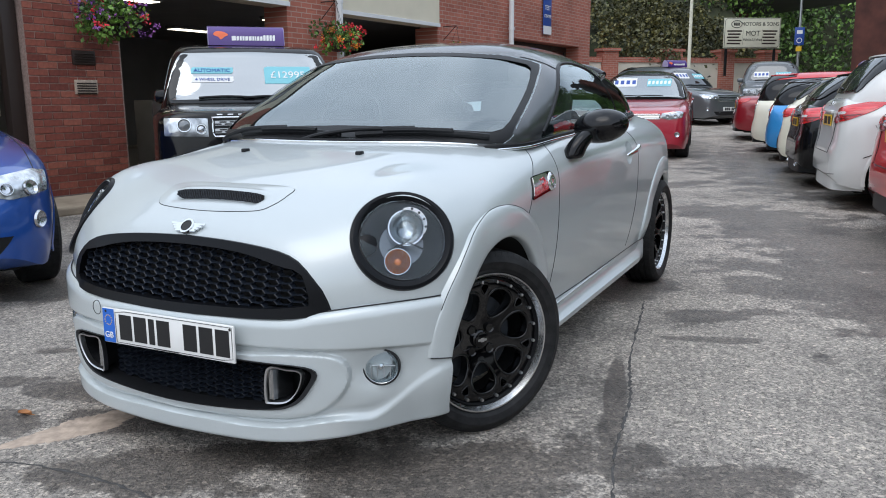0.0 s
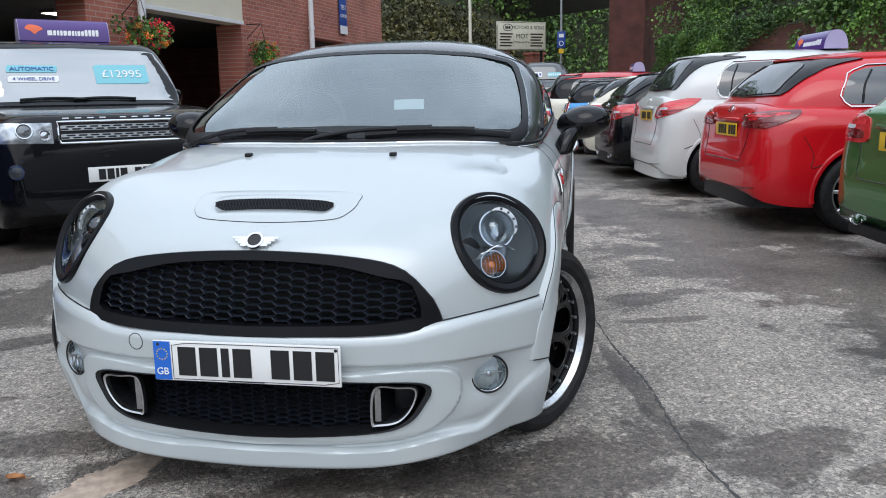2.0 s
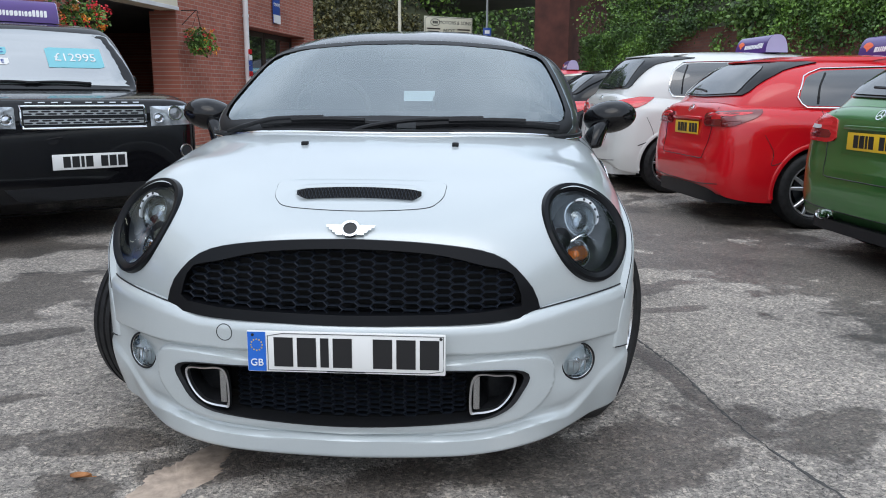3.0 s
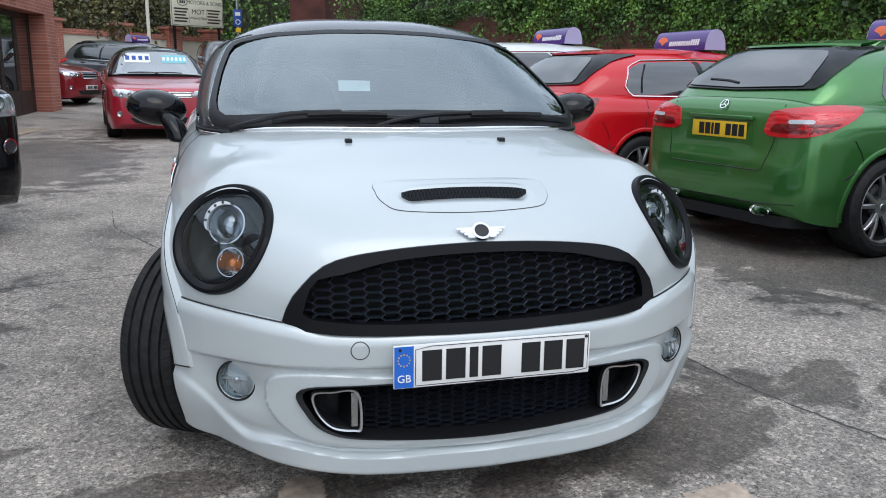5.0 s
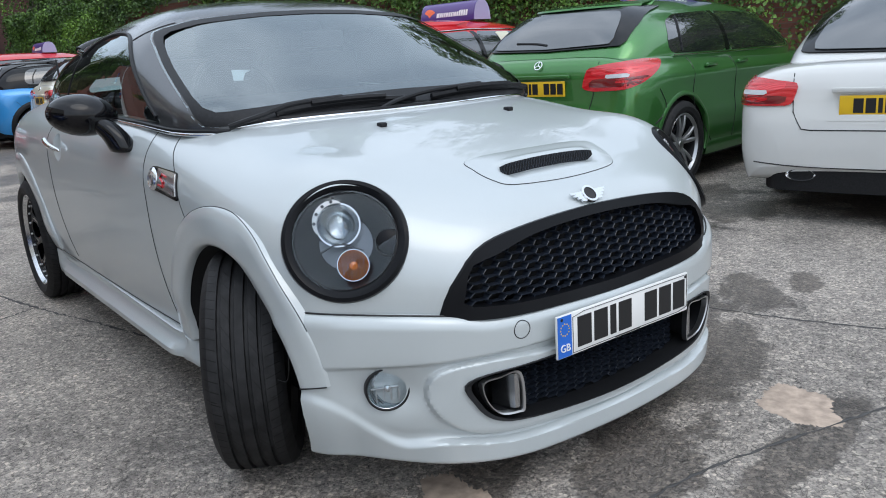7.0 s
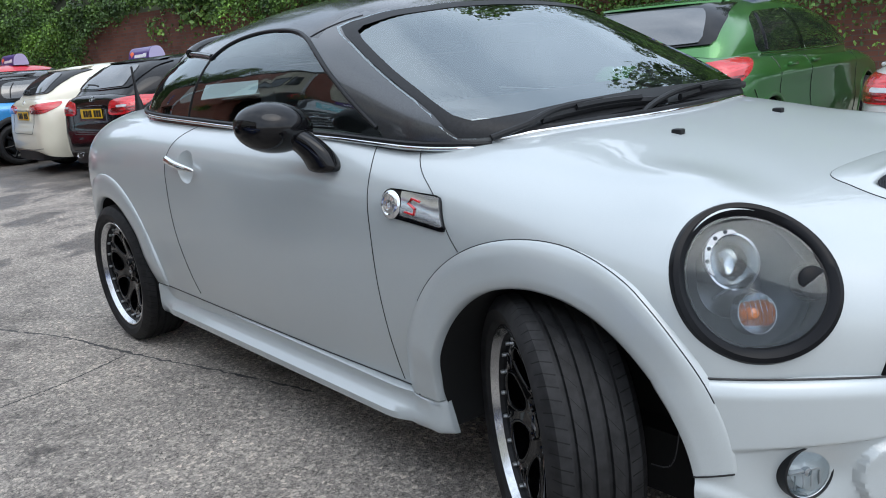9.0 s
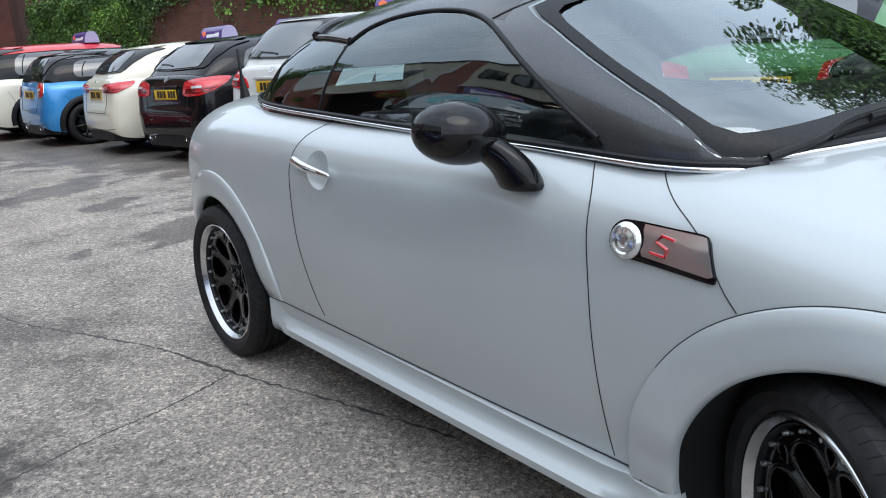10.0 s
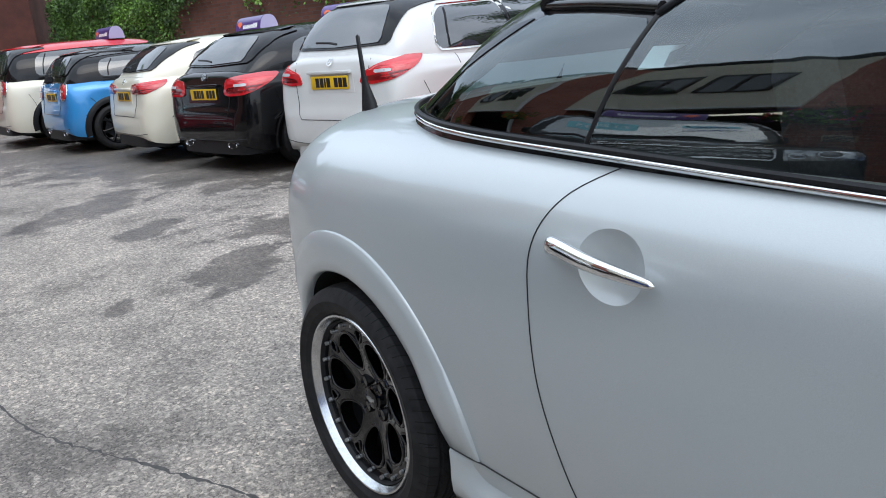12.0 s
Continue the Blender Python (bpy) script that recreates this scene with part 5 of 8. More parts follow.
    for s in (1, -1):
        sv = []
        n3, np_ = 60, 10
        for i in range(n3 + 1):
            u = i / n3
            x = -0.936 + (0.812 + 0.936) * u
            w = max(ramp((x - 0.62) / 0.18), ramp((-0.80 - x) / 0.13))
            zt_ = 0.300 - 0.020 * x - 0.002 * w
            front = flank(max(min(x, 0.80), -0.93), zt_ + 0.006, s)
            zb_ = 0.188 + 0.004 * w
            for (y, q), fy in zip(((0.752, 1.0), (0.772, 0.995), (0.778, 0.955), (0.769, 0.82), (0.770, 0.64), (0.789, 0.48), (0.806, 0.35), (0.803, 0.14), (0.77, 0.02), (0.68, 0.0)),
                                  (-0.014, -0.004, 0.0, 0.0, 0.0, 0.001, 0.001, -0.001, -0.008, -0.022)):
                z = zb_ + (zt_ - zb_) * q
                end = FX - 0.352 * 1.07 * math.sqrt(max(0.0, 1 - ((z - 0.305) / 0.352) ** 2)) - 0.812
                sv.append((x + end * max(0.0, (x - 0.5) / 0.312) ** 3, s * (y * (1 - w) + (front + fy) * w), z))
        sf = [(i * np_ + j, i * np_ + j + 1, (i + 1) * np_ + j + 1, (i + 1) * np_ + j) for i in range(n3) for j in range(np_ - 1)] + [tuple(range(np_)), tuple(range(n3 * np_, n3 * np_ + np_))]
        shade("side_skirt", (sv, sf), M_SILVER, car, smooth=50)
        shade("sill_seam", tube([(x, s * (flank(x, 0.303 - 0.02 * x, s) + 0.0004), 0.3025 - 0.02 * x) for x in np.linspace(-0.93, 0.808, 50)], 0.002, 5), M_INK, car)

    # cabin
    ctop = curve([(0.985, 0.93), (0.95, 0.955), (0.80, 1.045), (0.60, 1.152), (0.40, 1.258), (0.30, 1.305), (0.15, 1.345), (-0.05, 1.367), (-0.3, 1.372), (-0.55, 1.355), (-0.78, 1.315), (-0.95, 1.268), (-1.01, 1.225), (-1.12, 1.16), (-1.28, 1.07), (-1.42, 0.99)])
    cwid = curve([(0.985, 0.20), (0.97, 0.36), (0.92, 0.53), (0.84, 0.645), (0.76, 0.695), (0.68, 0.712), (0.4, 0.718), (-0.3, 0.722), (-0.7, 0.716), (-0.95, 0.70), (-1.15, 0.655), (-1.28, 0.595), (-1.37, 0.48), (-1.42, 0.32)])
    cex = curve([(0.985, 3.4), (0.6, 3.5), (0.25, 3.3), (0.0, 2.95), (-0.5, 2.7), (-1.0, 2.9), (-1.42, 2.8)])

    def csec(d):
        def sec(x):
            W, zt = max(cwid(x) - d, 0.02), max(ctop(x) - d, 0.9)
            pts = []
            zb = 0.915
            for k in range(31):
                th = math.pi / 2 * k / 30
                n = cex(x)
                pts.append((W * math.sin(th) ** (2 / n), zb + (zt - zb) * max(math.cos(th), 0) ** (2 / n)))
            pts[0] = (0.0, pts[0][1])
            low = 0.90 if d == 0 else 0.80
            return pts + [(W * 0.99, low), (0.0, low)]
        return sec

    hood = shade("roof", loft(cosines(0.985, -1.42, 110), csec(0)), [M_ROOF, M_TRIM], car, "gloss black helmet roof with pillars", smooth=38)
    ct = tree(hood.data)
    boolean(hood, loft(cosines(0.95, -1.38, 60), csec(0.028)), 1)
    boolean(body, loft(cosines(0.93, -1.33, 60), csec(0.04)), 1)
    half_s = [(0.0, 0.956), (0.30, 0.950), (0.672, 0.935), (0.672, 1.02), (0.640, 1.135), (0.592, 1.243), (0.45, 1.277), (0.2, 1.297)]
    screen = fillet(half_s + [(0.0, 1.302)] + [(-a, b) for a, b in half_s[:0:-1]], 0.035, 96)
    side = fillet([(0.610, 0.945), (0.47, 1.030), (0.36, 1.100), (0.25, 1.168), (0.16, 1.212), (0.05, 1.238), (-0.10, 1.250), (-0.26, 1.246), (-0.38, 1.224), (-0.462, 1.184), (-0.505, 1.10), (-0.566, 0.972), (-0.3, 0.962), (0.1, 0.954)], 0.02, 96)
    quarter = fillet([(-0.580, 0.972), (-0.519, 1.10), (-0.480, 1.180), (-0.62, 1.196), (-0.765, 1.203), (-0.93, 1.117), (-1.085, 1.025), (-0.80, 0.988)], 0.012, 72)
    strip = fillet([(-0.790, 1.203), (-0.86, 1.190), (-1.02, 1.105), (-1.155, 1.035), (-1.112, 1.025), (-0.95, 1.118)], 0.008, 48)
    rearw = smooth_loop([(-0.42, 1.02), (0, 1.03), (0.42, 1.02), (0.43, 1.10), (0.40, 1.19), (0, 1.205), (-0.40, 1.19), (-0.43, 1.10)], 48)
    cuts = [prism([Vector((0, a, b)) for a, b in screen], (0.08, 0, 0), (1.2, 0, 0)), prism([Vector((0, a, b)) for a, b in rearw], (-1.6, 0, 0), (-0.95, 0, 0))]
    for sgn in (1, -1):
        for o in (side, quarter):
            cuts.append(prism([Vector((a, 0, b)) for a, b in o], (0, sgn * 0.45, 0), (0, sgn * 0.9, 0)))
    for c in cuts:
        boolean(hood, c, 1)

    # the screen pillars are graphite, the roof behind their seam black
    hood.data.materials.append(M_PILLAR)
    for p in hood.data.polygons:
        c = p.center
        if p.material_index == 0 and c.x > 0.21 + 0.4 * (c.z - 1.24) and abs(c.y) > 0.40 and c.z < 1.285:
            p.material_index = 2

    def pane(name, o, view, mat, grow=1.012):
        cx, cy = sum(p[0] for p in o) / len(o), sum(p[1] for p in o) / len(o)
        g = shade(name, patch(ct, [(cx + (a - cx) * grow, cy + (b - cy) * grow) for a, b in o], view, 0.0015, 0.004, 8), mat, car, smooth=60)
        g.visible_shadow = False
        return g

    pane("windscreen", screen, "front", M_SCREEN, 1.008)
    pane("rear_window", rearw, "rear", M_TINT)
    # black printed border round the screen, broad along its foot
    half_i = [(0.0, 0.998), (0.30, 0.993), (0.640, 0.975), (0.652, 1.02), (0.622, 1.132), (0.577, 1.232), (0.44, 1.262), (0.2, 1.281)]
    inner_s = fillet(half_i + [(0.0, 1.286)] + [(-a, b) for a, b in half_i[:0:-1]], 0.035, 96)
    bv, bf = [], []
    for j in range(6):
        for (a, b), (p, q) in zip(screen, inner_s):
            t = j / 5
            hit_p, _ = project(ct, a + (p - a) * t, b + (q - b) * t, "front", 0.0028)
            bv.append(tuple(hit_p))
    bf = [(j * 96 + k, j * 96 + (k + 1) % 96, j * 96 + 96 + (k + 1) % 96, j * 96 + 96 + k) for j in range(5) for k in range(96)]
    shade("screen_border", (bv, bf), M_TRIM, car, "black printed border of the windscreen", smooth=60)
    for view in ("left", "right"):
        pane("side_window", side, view, M_TINT)
        pane("quarter_window", quarter, view, M_DARKGL)
        shade("corner_strip", patch(ct, strip, view, 0.002, 0.006, 4), M_GLOSS, hood, smooth=60)
        # rubber over the door glass, following the roof's edge
        arch_l = line_on(ct, [(0.58, 0.968), (0.47, 1.036), (0.36, 1.106), (0.25, 1.175), (0.16, 1.219), (0.05, 1.246), (-0.10, 1.258), (-0.26, 1.254), (-0.39, 1.231), (-0.472, 1.188)], view, 0.001, 60)
        shade("window_gasket", tube(arch_l, 0.0085, 8, False, 0.8), M_TRIM, car, smooth=60)
        shade("glass_gap", tube(line_on(ct, [(-0.470, 1.186), (-0.512, 1.10), (-0.573, 0.972)], view, 0.001, 20), 0.0045, 6), M_INK, car, smooth=60)
        # the roof's lower edge over the quarter glass
        low_e = line_on(ct, [(-0.465, 1.196), (-0.62, 1.210), (-0.775, 1.217)], view, 0.004, 20)
        shade("roof_edge", tube(low_e, 0.0115, 8, False, 0.8), M_ROOF, hood, smooth=60)
        shade("pillar_seam", tube(line_on(ct, [(0.175, 1.222), (0.235, 1.252), (0.275, 1.272)], view, 0.0006, 14), 0.0022, 5), M_INK, hood)
        # chrome belt line
        belt = line_on(ct, [(0.88, 0.914), (0.80, 0.917), (0.70, 0.922), (0.4, 0.938), (0.0, 0.953), (-0.5, 0.975), (-0.9, 0.992), (-1.15, 1.008), (-1.30, 1.022)], view, 0.006, 60)
        shade("chrome_belt_trim", tube(belt, 0.0075, 8, False, 0.9), M_CHROME, car, "chrome belt trim", smooth=60)
        shade("window_seal", tube([p + Vector((0, 0, 0.011)) for p in belt], 0.006, 6), M_TRIM, car)
        # door handle and its scoop
        sg = 1 if view == "left" else -1
        c0, cn = project(whole, -0.43, 0.832, view)
        ball = lathe([(0.1 * math.sin(t), -0.1 * math.cos(t)) for t in np.linspace(0, math.pi, 25)], 48, "x")
        boolean(body, moved(ball, Matrix.Translation(c0 + cn * 0.075) @ cn.to_track_quat("X", "Z").to_matrix().to_4x4()), 0)
        hp = [(-0.545, 0.846), (-0.52, 0.848), (-0.45, 0.838), (-0.39, 0.830), (-0.335, 0.822)]
        hl = [project(whole, a, b, view, o)[0] for (a, b), o in zip(hp, (0.016, 0.027, 0.031, 0.027, 0.013))]
        hl = smooth_loop([tuple(q) for q in hl], 24, False)
        hv = []
        for i, q in enumerate(hl):
            t = i / 23
            r = (0.0165 - 0.0095 * t ** 1.5) * (1 - (2 * t - 1) ** 8) ** 0.5 + 0.001
            for k in range(10):
                a = 2 * math.pi * k / 10
                hv.append((q[0], q[1] + sg * r * 0.8 * math.cos(a), q[2] + r * math.sin(a)))
        hf = [(i * 10 + k, i * 10 + (k + 1) % 10, (i + 1) * 10 + (k + 1) % 10, (i + 1) * 10 + k) for i in range(23) for k in range(10)] + [tuple(range(10)), tuple(range(230, 240))]
        shade("door_handle", (hv, hf), M_CHROME, car, "chrome door handle", smooth=60)
        # side indicator badge
        bd = fillet([(0.683, 0.812), (0.681, 0.778), (0.702, 0.760), (0.742, 0.760), (0.918, 0.744), (0.889, 0.822), (0.745, 0.830), (0.702, 0.830)], 0.012, 48)
        bg = shade("side_badge", patch(whole, bd, view, 0.006, 0.012, 4), M_GLOSS, car, "chrome side badge with round clear indicator")
        plate = fillet([(0.754, 0.826), (0.764, 0.796), (0.754, 0.771), (0.911, 0.754), (0.886, 0.819)], 0.004, 32)
        shade("chrome_plate", patch(whole, plate, view, 0.009, 0.006, 3), M_BADGE, bg)
        shade("red_mark", tube([project(whole, a, b, view, 0.011)[0] for a, b in ((0.826, 0.806), (0.800, 0.811), (0.790, 0.800), (0.815, 0.789), (0.812, 0.776), (0.780, 0.780))], 0.0032, 5), M_REDLENS, bg)
        c0, cn = project(whole, 0.720, 0.793, view, 0.006)
        shade("clear_indicator", moved(lathe([(0.0, 0.007), (0.01, 0.006), (0.014, 0.008), (0.022, 0.006), (0.026, 0.008), (0.034, 0.004), (0.036, 0.0)], 32, "x"), Matrix.Translation(c0) @ cn.to_track_quat("X", "Z").to_matrix().to_4x4()), M_BADGE, bg)
        # mirror
        mv = []
        for i in range(17):
            ph = math.pi * i / 16
            for k in range(28):
                th = 2 * math.pi * k / 28
                xx = 0.095 * math.sin(ph) * math.cos(th)
                mv.append((0.33 + (xx if xx > 0 else xx * 0.78), sg * (0.878 + 0.112 * math.cos(ph)), 0.985 + 0.070 * math.sin(ph) * math.sin(th) + 0.01 * math.cos(ph)))
        mf = [(i * 28 + k, i * 28 + (k + 1) % 28, (i + 1) * 28 + (k + 1) % 28, (i + 1) * 28 + k) for i in range(16) for k in range(28)]
        mi = shade("door_mirror", (mv, mf), M_GLOSS, car, "gloss black door mirror", smooth=60)
        stalk = smooth_loop([(0.345, sg * 0.850, 0.968), (0.388, sg * 0.828, 0.942), (0.418, sg * 0.806, 0.908), (0.430, sg * 0.792, 0.872)], 10, False)
        stalk += [(0.431, sg * 0.790, 0.864), (0.431, sg * 0.788, 0.859), (0.431, sg * 0.788, 0.857)]
        kv = []
        for i, q in enumerate(stalk):
            r = (0.046 + 0.006 * (min(i, 9) / 9)) * (1.0, 0.95, 0.75, 0.1)[max(0, i - 9)]
            for k in range(24):
                a = 2 * math.pi * k / 24
                kv.append((q[0] + r * 1.15 * math.cos(a), q[1] + r * 0.85 * math.sin(a), q[2] + 0.35 * r * math.cos(a) * max(0.0, 1 - i / 8)))
        nk = len(stalk)
        kf = [(i * 24 + k, i * 24 + (k + 1) % 24, (i + 1) * 24 + (k + 1) % 24, (i + 1) * 24 + k) for i in range(nk - 1) for k in range(24)] + [tuple(range(24)), tuple(range((nk - 1) * 24, nk * 24))]
        shade("mirror_stalk", (kv, kf), M_GLOSS, mi, smooth=60)
        shade("mirror_glass", moved(lathe([(0.0, 0.0), (0.06, 0.0), (0.062, 0.004)], 28, "x"), pose(0.266, sg * 0.88, 0.985, 0, 0, 0) @ Matrix.Diagonal((1, 1.15, 0.72, 1))), M_CHROME, mi)
    lip = [project(ct, -0.770 - 0.165 * (1 - (abs(y) / 0.58) ** 2.6), y, "top", 0.006)[0] for y in np.linspace(-0.579, 0.579, 41)]
    shade("roof_lip", tube([q for q in lip if q is not None], 0.019, 8, False, 1.0), M_ROOF, hood, smooth=60)
    # black scuttle panel under the foot of the screen
    scut = fillet([(0.985, 0.0), (0.975, 0.20), (0.935, 0.40), (0.86, 0.57), (0.70, 0.69), (0.62, 0.60), (0.62, -0.60), (0.70, -0.69), (0.86, -0.57), (0.935, -0.40), (0.975, -0.20)], 0.02, 60)
    shade("scuttle_panel", patch(whole, scut, "top", 0.005, 0.006, 6), M_TRIM, car, smooth=60)
    # bonnet jets, wipers, cowl
    for s in (-1, 1):
        h, nr = project(gt, 1.174, s * 0.253, "top")
        shade("washer_jet", moved(box(-0.014, 0.014, -0.011, 0.011, -0.004, 0.011, 0.004), Matrix.Translation(h)), M_TRIM, car)
    cow = line_on(gt, [(0.70, -0.73), (0.82, -0.655), (0.93, -0.50), (0.99, -0.25), (1.005, 0), (0.99, 0.25), (0.93, 0.50), (0.82, 0.655), (0.70, 0.73)], "top", 0.003, 60)
    shade("bonnet_chrome_edge", tube(cow, 0.006, 6), M_CHROME, car, smooth=60)
    cowb = line_on(gt, [(0.70, -0.71), (0.81, -0.64), (0.915, -0.49), (0.975, -0.25), (0.99, 0), (0.975, 0.25), (0.915, 0.49), (0.81, 0.64), (0.70, 0.71)], "top", 0.004, 60)
    shade("cowl_seal", tube(cowb, 0.012, 6), M_TRIM, car, smooth=60)
    for pivot, mid, b0, b1 in ((-0.13, 0.34, 0.10, 0.61), (-0.60, -0.24, -0.47, 0.03)):
        arm = [project(ct, y, z, "front", o)[0] for y, z, o in ((pivot, 0.935, 0.014), (pivot + 0.08, 0.948, 0.024), ((pivot + mid) / 2, 0.964, 0.028), (mid, 0.972, 0.026))]
        w = shade("wiper", tube(smooth_loop([tuple(q) for q in arm if q], 14, False), 0.0085, 8), M_TRIM, car, "black windscreen wiper arm with blade")
        bl = [project(ct, b0 + (b1 - b0) * t, 0.966 - 0.010 * (2 * t - 1) ** 2, "front", 0.014)[0] for t in np.linspace(0, 1, 14)]
        shade("wiper_blade", tube([q for q in bl if q], 0.0075, 6, False, 1.5), M_TRIM, w)
        shade("blade_bracket", tube([q + Vector((0.006, 0, 0.01)) for q in bl[3:11] if q], 0.008, 6, False, 1.2), M_TRIM, w)
    # antenna
    h, _ = project(whole, -1.60, -0.50, "top")
    rings = [[(h.x + dx + r * 1.5 * math.cos(a), h.y + r * math.sin(a), h.z + z) for a in np.linspace(0, 2 * math.pi, 10, endpoint=False)] for z, r, dx in ((-0.01, 0.022, 0), (0.02, 0.018, -0.002), (0.07, 0.009, -0.012), (0.10, 0.006, -0.016), (0.20, 0.005, -0.025), (0.205, 0.001, -0.025))]
    shade("aerial", ([p for r in rings for p in r], [(i * 10 + k, i * 10 + (k + 1) % 10, (i + 1) * 10 + (k + 1) % 10, (i + 1) * 10 + k) for i in range(5) for k in range(10)]), M_TRIM, car, smooth=60)
    # cabin floor, dash, seats, steering wheel
    dv = smooth_loop([(0.90, 0.945), (0.72, 0.995), (0.52, 1.008), (0.44, 0.985), (0.42, 0.94)], 16, False)
    shade("dashboard", prism([Vector((x, 0, z)) for x, z in dv], (0, -0.56, 0), (0, 0.56, 0)), M_TRIM, car)
    for s in (-1, 1):
        st = shade("seat_back", moved(box(-0.07, 0.07, -0.24, 0.24, 0, 0.36, 0.06), pose(-0.22, s * 0.32, 0.80, 0, -14, 0)), M_SEAT, car)
        shade("headrest", moved(box(-0.045, 0.045, -0.12, 0.12, 0, 0.13, 0.04), pose(-0.34, s * 0.32, 1.17, 0, -10, 0)), M_SEAT, st)
    shade("steering_wheel", moved(lathe([(0.165 + 0.014 * math.cos(t), 0.014 * math.sin(t)) for t in np.linspace(0, 2 * math.pi, 9)[:-1]], 32, "x", True), pose(0.33, -0.33, 0.99, 0, -22, 0)), M_TRIM, car)
    mr = project(ct, 0.0, 1.235, "front", -0.05)[0]
    shade("rear_view_mirror", moved(box(-0.012, 0.012, -0.09, 0.09, -0.03, 0.03, 0.012), Matrix.Translation(mr)), M_TRIM, car)
    # tail lamps, towards the back
    for s in (-1, 1):
        shade("tail_lamp", patch(whole, smooth_loop([(s * 0.45, 0.66), (s * 0.53, 0.70), (s * 0.55, 0.80), (s * 0.49, 0.86), (s * 0.42, 0.82), (s * 0.41, 0.72)], 24), "rear", 0.01, 0.015, 4), M_REDLENS, car)
    # the front wheels are turned about pivots inboard of them
    for x, st, yw, swing in ((FX, -31, 0.714, 0.045), (RX, 0, 0.735, 0.0)):
        for s in (-1, 1):
            add_wheel(car, x + (min(s, 0) * swing - 0.006 if swing else 0.0), s * yw - (0.018 if swing and s > 0 else 0.0), WR, 0.238, 0.198, "deep", st)
    # near-black boxes, low and wide, that deepen the shade under the car
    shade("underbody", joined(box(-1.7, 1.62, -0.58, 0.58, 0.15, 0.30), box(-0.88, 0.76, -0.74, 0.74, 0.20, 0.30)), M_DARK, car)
    # near-black boxes fill the wheel wells in place of their shade
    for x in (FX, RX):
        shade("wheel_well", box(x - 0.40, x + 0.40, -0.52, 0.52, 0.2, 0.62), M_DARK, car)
    car.matrix_world = pose(0.009, 3.939, 0, 0, 0, math.degrees(math.atan2(-0.895, -0.446)))
    return car


build_coupe()


# ---- the parked cars ----
M_BLACKGL = plain("dark_window_glass", (0.012, 0.014, 0.015), 0.03, 0, 1.0)
M_BLACKGL.node_tree.nodes["Principled BSDF"].inputs["IOR"].default_value = 1.85


M_REARGL = plain("rear_window_glass", (0.03, 0.034, 0.036), 0.03)
M_REARGL.node_tree.nodes["Principled BSDF"].inputs["IOR"].default_value = 2.4
M_PROJGREY = plain("grey_lamp_lens", (0.20, 0.21, 0.22), 0.08, 0.5, 1.0)
# opaque glass whose pale base colour stands in for bright sky reflection
M_SCREENGL = plain("reflection_pale_glass", (0.075, 0.095, 0.095), 0.03)
M_SCREENGL.node_tree.nodes["Principled BSDF"].inputs["IOR"].default_value = 4.2


